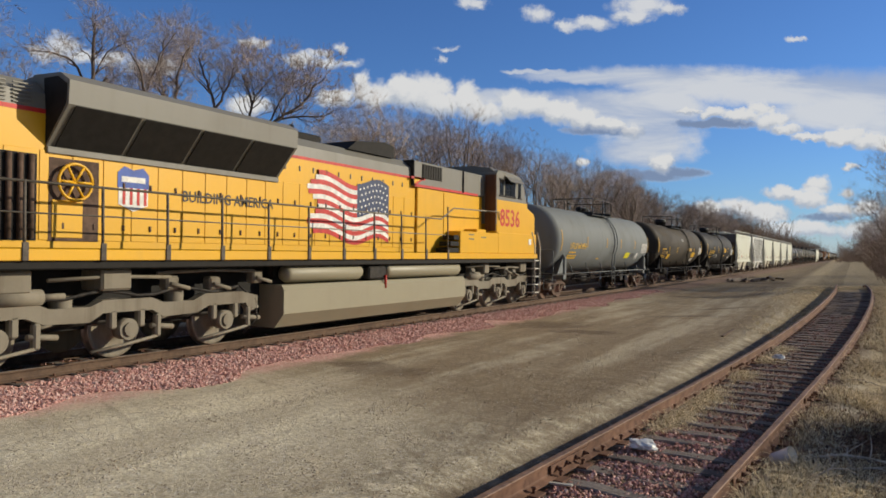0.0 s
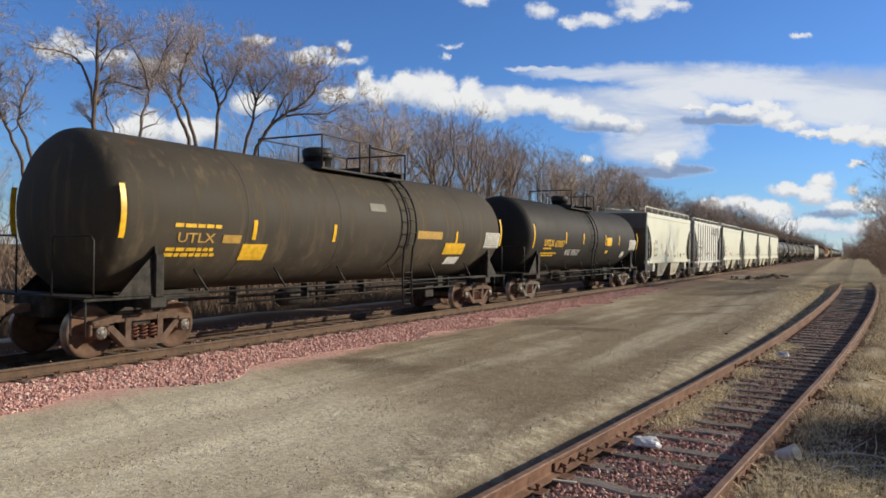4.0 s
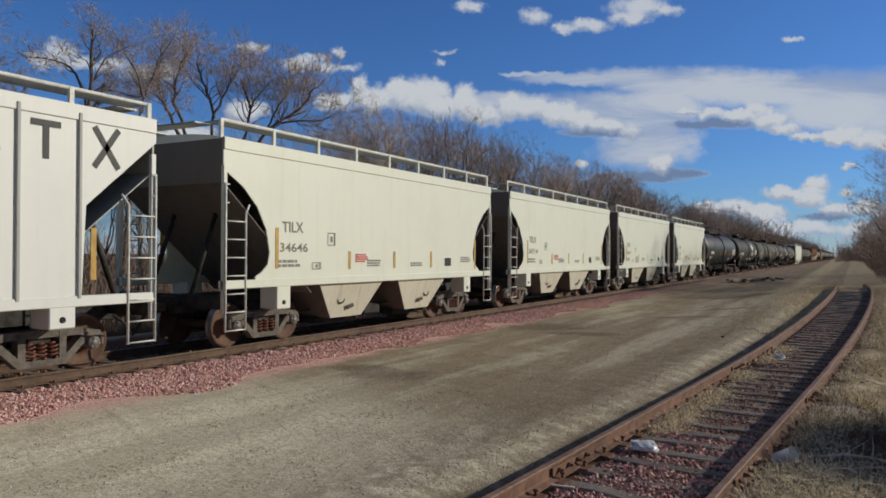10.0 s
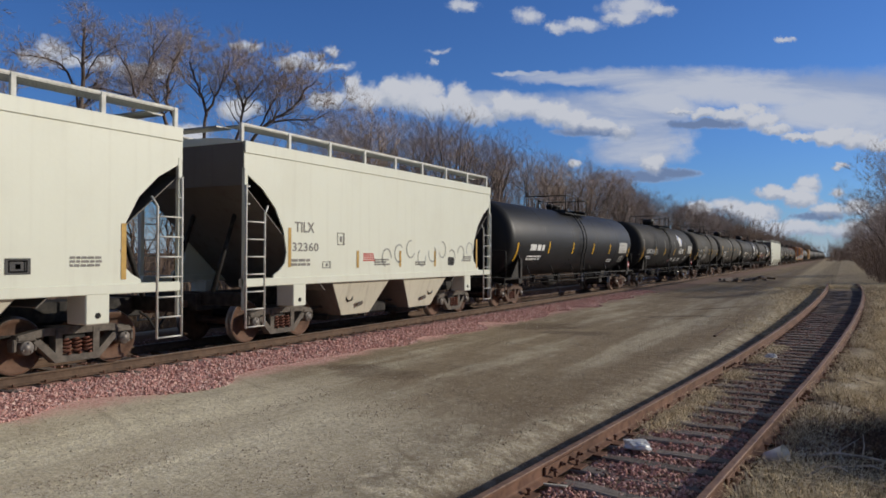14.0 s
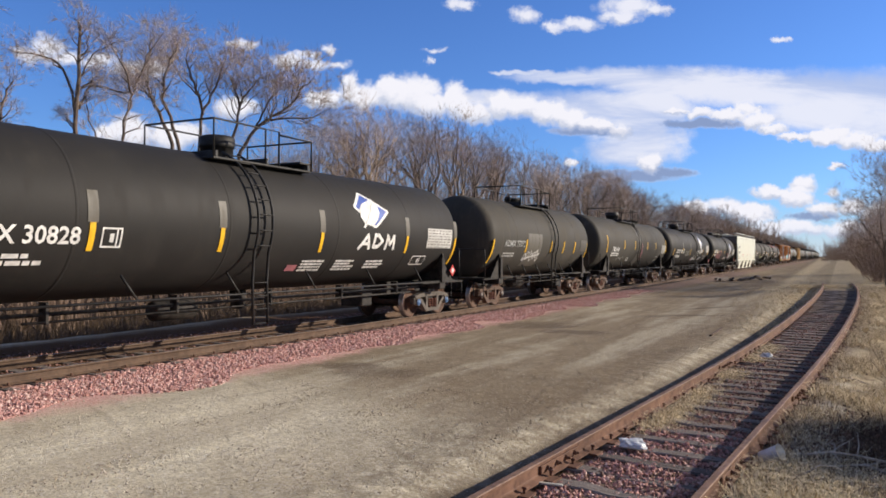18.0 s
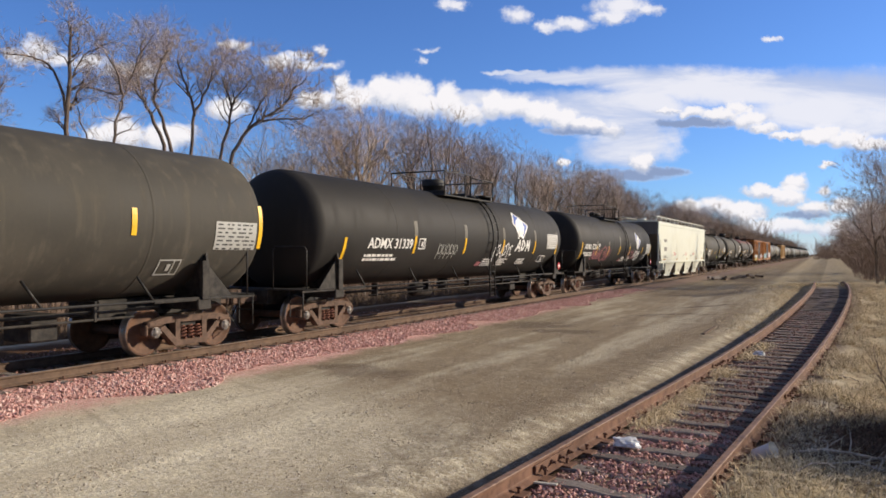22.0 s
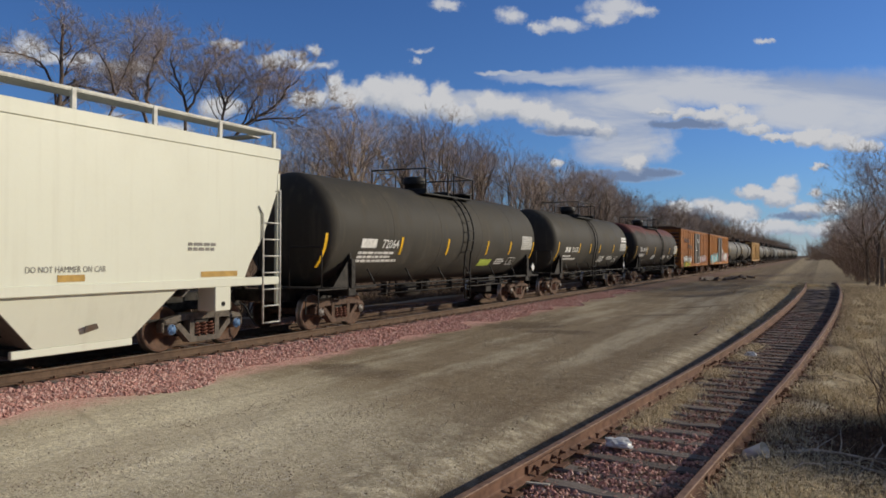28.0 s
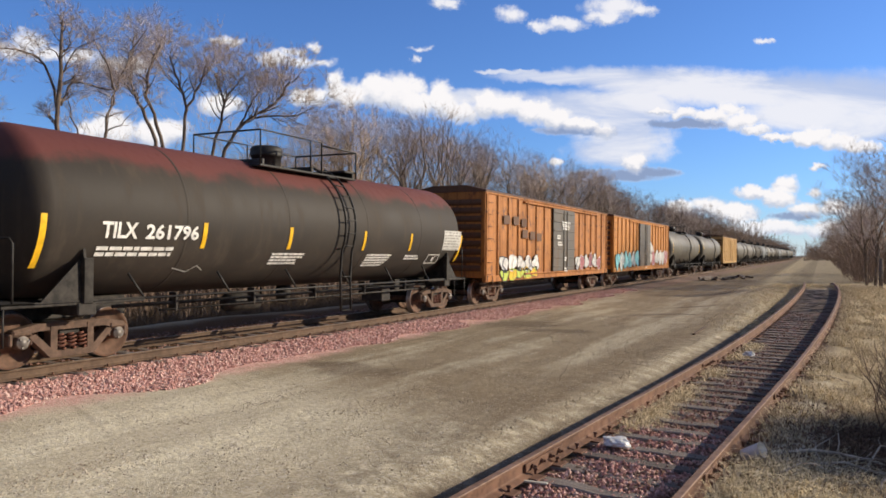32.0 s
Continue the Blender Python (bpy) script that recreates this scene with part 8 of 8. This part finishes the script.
# the nearer trees, seen against the sky: crooked old trunks first
OLD_TALL = tree_kind(limbed_tree(21, [
    ([(0, -0.3), (0.1, 5), (-0.1, 10.2), (0.0, 12.6), (0.05, 14.2)], 0.151, 9.0),
    ([(-0.1, 9.8), (-0.7, 12.0), (-1.6, 12.5), (-2.7, 12.5)], 0.072, 11.6),
    ([(0.0, 10.2), (0.5, 11.4), (1.5, 11.35), (2.3, 11.3), (2.9, 12.3)], 0.065, 11.2),
    ([(0.0, 11.6), (0.6, 13.0), (1.7, 13.7)], 0.050, 12.6)], top=5, first=0.62, fan=0.65, lift=0.05, crook=1.6, brush_=6), "twig")
OLD_FORKED = tree_kind(limbed_tree(22, [
    ([(-0.3, -0.3), (0.0, 5.5), (0.3, 9.2), (0.7, 11.2)], 0.122, 8.6),
    ([(0.7, 11.1), (0.3, 12.4), (-0.3, 13.6)], 0.065, 11.6),
    ([(0.7, 11.1), (1.3, 12.8), (2.2, 14.6)], 0.065, 11.6),
    ([(-0.2, 4.5), (-0.9, 8.4), (-1.4, 10.4)], 0.065, 8.0)], top=5, first=0.7, fan=0.6, lift=0.06, crook=1.5, brush_=6), "twig")
OLD_VEE = tree_kind(limbed_tree(23, [
    ([(0.2, -0.3), (0.15, 5.5), (0.1, 8.6), (-0.7, 11.0), (-1.3, 12.2), (-1.35, 13.6), (-1.2, 15.0)], 0.137, 11.0),
    ([(-1.1, 11.7), (-1.7, 12.3), (-2.3, 12.5)], 0.058, 11.8),
    ([(0.4, -0.3), (0.45, 6.0), (0.3, 9.4), (-0.5, 11.6), (-0.3, 13.0), (0.2, 14.4)], 0.130, 10.8)], top=5, first=0.62, fan=0.6, lift=0.06, crook=1.5, brush_=6), "twig")
WILLOW_UP = tree_kind(limbed_tree(24, [
    ([(0, -0.3), (0, 5.5), (0.05, 9.0), (0.2, 11.4), (-0.3, 13.0), (-0.7, 14.4)], 0.137, 11.8),
    ([(0.2, 11.2), (0.9, 12.8), (1.3, 14.0)], 0.086, 12.0),
    ([(-0.1, 12.3), (-0.9, 13.2), (-1.6, 14.2)], 0.058, 12.8)], top=6, first=0.95, fan=0.6, lift=0.08, brush_=9), "twig_warm")
WILLOW_DOME = tree_kind(limbed_tree(25, [
    ([(0, -0.3), (0, 5.0), (0.1, 8.5), (0.7, 11.0), (0.8, 12.4), (0.3, 13.8)], 0.130, 11.0),
    ([(0.8, 12.2), (1.5, 13.2), (2.1, 14.0)], 0.072, 12.4),
    ([(0.4, -0.3), (0.5, 5.0), (0.8, 8.6), (1.8, 10.6), (2.9, 11.5), (4.0, 12.3), (4.6, 13.4)], 0.144, 10.8),
    ([(2.7, 11.3), (3.9, 11.5), (5.2, 11.6), (5.9, 12.0)], 0.072, 11.3),
    ([(1.8, 10.6), (2.4, 12.0), (3.1, 13.4)], 0.072, 11.6)], top=6, first=1.0, fan=0.6, lift=0.07, brush_=9), "twig_warm")
SPREADING = [tree_kind(bare_tree(31 + i, 13.0, 0.42, 6, 0.55, 0.07, 0.14, 2, 1.1, 4), "twig_warm") for i in range(2)]
for kind, x, y in [(OLD_TALL, -33, 23.6), (OLD_FORKED, -32.5, 25.4), (OLD_VEE, -33, 29.4), (WILLOW_UP, -33, 31.3), (WILLOW_DOME, -33, 33.4), (OLD_FORKED, -35, 17.5), (OLD_TALL, -35, 9.0), (OLD_VEE, -34, 1.0)]:
    plant(kind, x, y, None, math.degrees(math.atan2(-x, y)), group=BEHIND)
plant(OLD_VEE, -34, 20.6, 11.6, 75.0, group=BEHIND)
MID_KINDS = [tree_kind(bare_tree(41 + i, 14.0, 0.52, 6, 0.46, 0.07, 0.19, 1 + i % 2, 1.0, 4, 0.74), "twig_warm" if i in (1, 3) else "twig", "bark_pale") for i in range(6)]
FAR_KINDS = [tree_kind(bare_tree(61 + i, 14.5, 0.52, 5, 0.46, 0.07, 0.20, 1 + i % 2, 1.0, 6, 0.74), "brush" if i == 2 else "twig", "bark_pale") for i in range(4)]
for x, y, k, top in [(-31, 37.5, 0, 11.6), (-33.5, 39.6, 1, 13.0), (-31.5, 42.0, 0, 12.6), (-35, 43.5, 1, 13.2), (-30.5, 45.0, 1, 12.4), (-37, 40.5, 0, 13.4), (-36, 27.0, 0, 9.6), (-37, 20.5, 1, 9.0), (-38, 33.5, 1, 10.0), (-36, 35.5, 0, 10.5), (-38, 24.0, 0, 8.6), (-36, 15.0, 1, 9.5), (-37, 30.5, 0, 9.4), (-37, 11.0, 0, 9.6)]:
    plant(SPREADING[k], x, y, top, row.uniform(0, 360), "bare spreading tree with fine ochre twigs", group=BEHIND)
y = 44.5
while y < 120:
    plant(row.choice(MID_KINDS), -32 + row.uniform(-4, 4), y, row.uniform(12.4, 14.6) + y / 62, row.uniform(0, 360), group=BEHIND)
    y += row.uniform(1.4, 2.9)
y = 100.0
while y < 240:
    plant(row.choice(FAR_KINDS), -31 + row.uniform(-5, 4), y, row.uniform(10.5, 13.8) + y / 120, row.uniform(0, 360), group=BEHIND)
    y += row.uniform(1.5, 3.2)


def thicket(name, label, seed, count, where, height, material_, category="shrubs", stems=4):
    """Brush too dense to count: bundles of crooked stems with side twigs, in one mesh."""
    rnd = random.Random(seed)
    s = Shape()
    for _ in range(count):
        x, y, z = where(rnd)
        hgt = height(rnd, x, y)
        for _ in range(stems):
            d = Vector((rnd.gauss(0, 0.28), rnd.gauss(0, 0.28), 1)).normalized()
            p = Vector((x + rnd.gauss(0, 0.2), y + rnd.gauss(0, 0.2), z - 0.1))
            q = p + d * hgt * rnd.uniform(0.4, 0.6)
            e = (d + Vector((rnd.gauss(0, 0.3), rnd.gauss(0, 0.3), 0.2))).normalized()
            r = q + e * hgt * rnd.uniform(0.3, 0.5)
            w = 0.006 * hgt + 0.004
            s.tube([p, q, r], w, 3, 0, False, False, w * 0.3)
            for _ in range(5):
                t = rnd.uniform(0.2, 0.95)
                at = p.lerp(q, t * 1.7) if t < 0.55 else q.lerp(r, (t - 0.55) / 0.45)
                g = (e + Vector((rnd.gauss(0, 0.7), rnd.gauss(0, 0.7), 0.2))).normalized()
                s.tube([at, at + g * hgt * rnd.uniform(0.12, 0.30)], w * 0.5, 3, 0, False, False, w * 0.15)
    return tagged(new(name, s.mesh(name, M[material_])), label, category, kind="stuff")


# far woods along the line on the left
thicket("far_woods", "distant leafless woods along the line", 3, 1500, lambda r: (-30 + r.gauss(0, 4), 215 + r.random() ** 1.6 * 620, LOT_Z - 0.3),
        lambda r, x, y: r.uniform(8, 15), "brush", "woods", 3)
# undergrowth behind the train
thicket("undergrowth", "tangled leafless undergrowth behind the tracks", 4, 1100, lambda r: (lambda x, y: (x, y, lot_height(x, y)))(-26 - abs(r.gauss(0, 6)), r.uniform(-6, 150)),
        lambda r, x, y: r.uniform(1.5, 5.5), "brush", "undergrowth", 4)
# brush added behind the tracks to stand for the darkness under the cars
thicket("undergrowth", "low dark brush added to darken the gaps under the cars", 8, 800, lambda r: (lambda x, y: (x, y, lot_height(x, y)))(-18.2 - r.random() * 5.5, -8 + r.random() ** 1.3 * 100),
        lambda r, x, y: r.uniform(0.7, 1.9), "weeds", "undergrowth", 4)
# right-hand hedge line running to the distance
thicket("hedgerow", "red-brown leafless brush along the lot", 5, 620, lambda r: (lambda y: (2.0 + 0.006 * y + abs(r.gauss(0, 3.0)), y, LOT_Z))(70 + r.random() ** 1.5 * 420),
        lambda r, x, y: r.uniform(2.0, 4.6) + min(7.0, y / 60), "brush", "hedge", 4)
thicket("far_hedgerow", "distant brown brush closing the view", 6, 420, lambda r: (r.uniform(-6, 12) - 0.0, r.uniform(330, 700), LOT_Z),
        lambda r, x, y: r.uniform(5, 10), "brush", "hedge", 3)
# trees standing in the brush on the right
RIGHT_KINDS = [tree_kind(bare_tree(81 + i, 12.0, 0.30, 6, 0.55, 0.06, 0.14, 2, 1.0, 7), "twig") for i in range(3)]
for x, y, k, top in [(3.5, 61, 1, 10.8), (4.6, 66, 2, 11.0), (5.4, 58, 0, 10.5), (3.3, 78, 0, 9.5), (6.5, 72, 1, 11.5), (3.6, 90, 2, 9.0), (5.2, 98, 1, 9.5), (3.2, 112, 0, 9.0), (4.6, 135, 2, 10), (3.2, 160, 1, 10), (6.6, 50, 2, 8.5), (3.0, 185, 0, 10), (3.4, 220, 2, 11)]:
    plant(RIGHT_KINDS[k], x, y, top, row.uniform(0, 360), "bare grey-brown tree in the brush beside the lot", "bare trees beside the lot")
for x, y, h in [(3.55, 56.0, 2.05), (4.6, 57.0, 2.0)]:
    post = thing("fence_post", "weathered dark wooden post in dry grass", "post", "posts beside the lot", at=pose(x, y, LOT_Z, 2, -1, 0))
    part("shaft", Shape().tube([(0, 0, -0.2), (0.01, 0, h)], 0.14, 10, 0, True, True, 0.12), M["tie"], post)
# shrubs right of the view, added to cast shade on the siding's bank
thicket("shrub_row", "leafless shrubs added to cast shade beside the old siding", 7, 520, lambda r: (lambda c: (c[0] + r.gauss(0, 0.18), c[1] + r.gauss(0, 0.22), LOT_Z))(r.choice(((1.6, 9.9), (1.75, 10.6), (1.65, 11.2), (2.2, 10.2), (2.3, 11.2), (2.7, 11.9)))), lambda r, x, y: r.uniform(0.75, 1.35), "brush", "shrubs", 9)

# ---- loose stone, grass and litter ----


def scatter_stones(name, label, seed, count, where, size, mat):
    rnd = random.Random(seed)
    s = Shape()
    base = [(1, 0, 0), (-1, 0, 0), (0, 1, 0), (0, -1, 0), (0, 0, 1), (0, 0, -1)]
    faces = [(0, 2, 4), (2, 1, 4), (1, 3, 4), (3, 0, 4), (2, 0, 5), (1, 2, 5), (3, 1, 5), (0, 3, 5)]
    for _ in range(count):
        x, y = where(rnd)
        r = size(rnd)
        m = Euler((rnd.uniform(0, 6), rnd.uniform(0, 6), rnd.uniform(0, 6))).to_matrix()
        c = Vector((x, y, lot_height(x, y) + r * (rnd.uniform(-0.2, 0.45) if r > 0.0181 else rnd.uniform(-0.5, -0.05))))
        s.add([tuple(c + m @ Vector((a * r * rnd.uniform(0.7, 1.3), b * r * rnd.uniform(0.6, 1.1), d * r * rnd.uniform(0.5, 0.9)))) for a, b, d in base], faces)
    return tagged(new(name, s.mesh(name, M[mat])), label, "stones", kind="stuff")


def shoulder(r):
    while True:
        y = 3.0 + r.random() ** 1.7 * 42
        x = -11.3 + r.random() ** 0.8 * 2.9
        if x + 0.9 * noise.noise(Vector((x * 0.5, y * 0.5, 9))) < -9.25 - 0.012 * y:
            return x, y


scatter_stones("ballast", "crushed pink quartzite ballast beside the rail", 11, 30000, shoulder, lambda r: r.uniform(0.018, 0.042), "ballast_stone")
# these stones are dark in colour to stand for shade below the train
scatter_stones("ballast", "dark ballast between and beyond the rails", 12, 7000, lambda r: (r.uniform(-15.3, -11.6), 3 + r.random() ** 1.6 * 40), lambda r: r.uniform(0.018, 0.04), "ballast_dark")


def siding_bed(r):
    y = 3.5 + r.random() ** 1.8 * 24
    return siding_centre(y)[0] + r.uniform(-0.66, 0.62), y


scatter_stones("ballast", "dirty pink ballast between the old ties", 13, 9000, siding_bed, lambda r: r.uniform(0.014, 0.034), "ballast_dark")
scatter_stones("ballast", "clean pink ballast spilled between the nearest ties", 15, 3800, lambda r: (lambda y: (siding_centre(y)[0] + r.uniform(-0.62, 0.55), y))(4.0 + 5.5 * r.random() ** 1.4), lambda r: r.uniform(0.016, 0.034), "ballast_stone")


def lot_spot(r):
    while True:
        y = 2.6 + r.random() ** 2.0 * 24
        x = -10.5 + r.random() * 9.5
        if x < siding_centre(y)[0] - 0.85 and x < 0.6 * y:
            return x, y


scatter_stones("gravel", "loose pale limestone gravel on the lot", 14, 56000, lot_spot, lambda r: 0.005 + 0.013 * r.random() ** 3, "gravel_stone")


def grass(name, label, seed, count, where, tall, mat="straw"):
    """Dry blades in tufts, one mesh."""
    rnd = random.Random(seed)
    s = Shape()
    for _ in range(count):
        x, y = where(rnd)
        z = lot_height(x, y)
        for _ in range(7):
            h = tall(rnd) * rnd.uniform(0.5, 1.2)
            a = rnd.uniform(0, 6.28)
            l = rnd.uniform(0.4, 2.4)
            p = Vector((x + rnd.gauss(0, 0.05), y + rnd.gauss(0, 0.05), z - 0.01))
            q = p + Vector((math.cos(a) * l * h * 0.4, math.sin(a) * l * h * 0.4, h * 0.62))
            e = q + Vector((math.cos(a) * l * h * 0.7, math.sin(a) * l * h * 0.7, h * (0.30 - 0.26 * l)))
            w = Vector((-math.sin(a), math.cos(a), 0)) * 0.0035
            s.add([tuple(p - w), tuple(p + w), tuple(q + w * 0.8), tuple(q - w * 0.8), tuple(e)], [(0, 1, 2, 3), (3, 2, 4)])
    return tagged(new(name, s.mesh(name, M[mat])), label, "grass", kind="stuff")


def right_bank(r):
    while True:
        y = 4.2 + r.random() ** 1.6 * 50
        x = siding_centre(min(y, 45))[0] + 0.92 + abs(r.gauss(0, 1.1)) * (1 + y / 40)
        if ((x - 0.75) / 1.4) ** 2 + ((y - 9.7) / 1.6) ** 2 < r.uniform(0.3, 1.1):
            continue
        if noise.noise(Vector((x * 1.3, y * 0.9, 2))) > r.uniform(-0.45, 0.1):
            return x, y


def shaded_soil(r):
    while True:
        x, y = 0.6 + r.gauss(0, 0.8), 9.8 + r.gauss(0, 1.1)
        if x > siding_centre(y)[0] + 0.9:
            return x, y


grass("grass", "matted dry grass right of the siding", 21, 9500, right_bank, lambda r: r.uniform(0.06, 0.26))
grass("grass", "brown dead weeds among the dry grass", 26, 1600, lambda r: right_bank(r) if r.random() < 0.7 else shaded_soil(r), lambda r: r.uniform(0.06, 0.24), "weeds")
scatter_stones("leaf_litter", "brown dead leaves and bark on bare soil", 27, 6000, lambda r: shaded_soil(r) if r.random() < 0.6 else right_bank(r), lambda r: r.uniform(0.012, 0.04), "dead_leaf")


def between(r):
    y = 22 + r.random() * 34
    return siding_centre(min(y, 45))[0] - 0.9 - abs(r.gauss(0, 0.55)) * (1 + (y - 22) / 16), y


grass("grass", "dry grass between siding and lot", 22, 2200, between, lambda r: r.uniform(0.05, 0.16))


def in_track(r):
    y = r.choice((9.6, 10.2, 11.4, 12.0, 14.0, 16.5, 18.0)) + r.gauss(0, 0.35)
    return siding_centre(y)[0] - 0.62 + abs(r.gauss(0, 0.16)), y


grass("grass", "dry tufts growing inside the old rail", 23, 800, in_track, lambda r: r.uniform(0.07, 0.18))
# far-side weeds get the dark tone in place of the train's shade
grass("grass", "dry weeds on the far side of the running line", 24, 3600, lambda r: (-17.5 - abs(r.gauss(0, 3)), r.uniform(2, 70)), lambda r: r.uniform(0.2, 0.7), "weeds")


def hump(r):
    return r.uniform(-2.5, 3.0), 45 + abs(r.gauss(0, 8))


grass("grass", "tall dry grass where the siding ends", 25, 1500, hump, lambda r: r.uniform(0.15, 0.4))

# twigs and fallen branches by the siding
def fallen(rnd, x, y, turn, l, r, arch, mat="dead_branch"):
    """A crooked dead branch with side twigs, resting on the ground."""
    b = thing("fallen_branch", "pale dead branch lying in dry grass", "branch", "fallen branches by the siding", at=pose(x, y, lot_height(x, y), 0, 0, turn))
    pts = [Vector((-l / 2, 0, 0.0))]
    for i in range(1, 7):
        t = i / 6
        pts.append(Vector((-l / 2 + l * t, rnd.gauss(0, 0.05) * l, arch * math.sin(math.pi * min(1.0, t * 1.25)) + rnd.uniform(0, 0.03))))
    part("stem", Shape().tube(pts, r, 7, 0, True, True, r * 0.35), M[mat], b)
    for i in range(2, 6):
        d = Vector((rnd.uniform(0.1, 0.7), rnd.choice((-1, 1)) * rnd.uniform(0.3, 0.8), rnd.uniform(0.0, 0.6))).normalized()
        k = l * rnd.uniform(0.12, 0.32)
        q = pts[i] + d * k * 0.5
        part("side_twig", Shape().tube([pts[i], q, q + (d + Vector((rnd.gauss(0, 0.4), rnd.gauss(0, 0.4), rnd.gauss(0, 0.2)))) * k * 0.5], r * 0.42, 5, 0, True, True, r * 0.15), M[mat], b)


rb = random.Random(31)
for x, y, turn, l, r, arch in [(0.18, 8.75, 12, 1.5, 0.021, 0.13), (0.45, 8.45, -14, 1.3, 0.016, 0.10), (-0.05, 8.1, 30, 0.9, 0.012, 0.14), (0.35, 7.9, -30, 1.1, 0.013, 0.05),
                               (0.7, 9.0, 50, 0.9, 0.011, 0.22), (-0.1, 8.9, 118, 0.6, 0.010, 0.16), (0.6, 8.1, 75, 0.8, 0.012, 0.20)]:
    fallen(rb, x, y, turn, l, r, arch)
for i in range(22):
    fallen(rb, rb.uniform(-0.35, 1.0), rb.uniform(6.3, 9.2), rb.uniform(-50, 70), rb.uniform(0.3, 1.0), rb.uniform(0.004, 0.009), rb.uniform(0.02, 0.10), rb.choice(("dead_branch", "straw", "brush")))
for i in range(14):
    y = rb.uniform(9.0, 16.0)
    fallen(rb, siding_centre(y)[0] + rb.uniform(0.95, 2.6), y, rb.uniform(0, 180), rb.uniform(0.4, 1.1), rb.uniform(0.005, 0.010), rb.uniform(0.02, 0.10), rb.choice(("brush", "dead_branch")))


def litter(name, label, category, x, y, z, shape, mat):
    t = thing(name, label, category, at=pose(x, y, z))
    part("sheet", shape, M[mat], t)
    return t


def crumple(seed, r, flat=0.6):
    rnd = random.Random(seed)
    bm = bmesh.new()
    bmesh.ops.create_icosphere(bm, subdivisions=3, radius=r)
    for v in bm.verts:
        k = 1 + 0.45 * noise.noise(v.co * (5.0 / r * 0.25) + Vector((seed, 0, 0))) + rnd.uniform(-0.10, 0.10)
        v.co = Vector((v.co.x * k * 1.5, v.co.y * k, max(v.co.z * k * flat, -r * 0.3)))
    bm.verts.index_update()
    s = Shape().add([tuple(v.co) for v in bm.verts], [tuple(q.index for q in f.verts) for f in bm.faces])
    bm.free()
    return s


litter("plastic_bag", "crumpled white plastic bag between the old ties", "litter", -1.98, 8.15, -0.12, crumple(3, 0.105), "plastic_white")
litter("plastic_scrap", "small white plastic scrap between the old rails", "litter", -1.25, 15.9, -0.02, crumple(5, 0.065, 0.9), "plastic_white")
cup = thing("paper_cup", "discarded pale paper cup lying beside the rail", "cup", at=pose(-0.62, 8.35, -0.10, 0, -25, -22))
part("sleeve", Shape().lathe([(-0.10, 0.055), (0.12, 0.08), (0.125, 0.084)], 18, "x"), M["plastic_white"], cup)
part("base", Shape().lathe([(-0.10, 0.0), (-0.098, 0.055)], 18, "x"), M["plastic_white"], cup)
lath = thing("wooden_lath", "pale wooden lath lying between the ties", "plank", at=pose(-2.38, 6.5, -0.165, 0, 0, 8))
part("board", Shape().box(-0.16, 0.16, -0.022, 0.022, -0.008, 0.008, 0.003), M["card"], lath)

# a half-buried old rail along the lot's edge and a heap of scrap ties
old = thing("buried_rail", "old rail half buried along the lot", "rail", at=Matrix.Identity(4))
part("rail", rail_shape([(-2.95, 20.4, -0.13), (-2.93, 24.0, -0.12), (-2.9, 30.3, -0.10), (-2.7, 39.0, -0.08), (-2.2, 50.0, -0.1)]), [M["rail_main"], M["rail_main"]], old)
rp = random.Random(41)
for i in range(14):
    x = -8.9 + 3.2 * rp.random()
    y = 64.0 + (x + 8.9) * 2.6 + rp.uniform(-1.0, 1.0)
    t = thing("scrap_tie", "broken dark railway tie lying in a heap", "railway tie", "scrap ties on the lot", at=pose(x, y, lot_height(x, y) + rp.uniform(0.1, 0.32), rp.uniform(-8, 8), rp.uniform(-8, 8), rp.uniform(20, 110)))
    part("timber", tie_shape(rp, rp.uniform(1.2, 2.3)), M["tie"] if i % 3 else M["rail_main"], t)


def motions():
    """The whole train rolls past; every wheelset turns with it."""
    for car, u in CARS:
        walk(car, [(t, pose(TRACK_X, u - s, 0.0)) for t, s in TRAVEL])
    ts, ss = [t for t, s in TRAVEL], [s for t, s in TRAVEL]
    shared = {}
    for w, r in WHEELSETS:
        if r not in shared:
            rows = []
            for i in range(641):
                t = i * 0.05
                k = max(j for j in range(len(ts) - 1) if ts[j] <= t + 1e-9)
                s = ss[k] + (ss[k + 1] - ss[k]) * (t - ts[k]) / (ts[k + 1] - ts[k])
                rows.append((t, Matrix.Rotation((s - ss[0]) / r, 4, "X")))
            walk(w, rows)
            shared[r] = w.animation_data
        else:
            w.rotation_mode = "QUATERNION"
            w.animation_data_create()
            w.animation_data.action = shared[r].action
            w.animation_data.action_slot = shared[r].action_slot


motions()
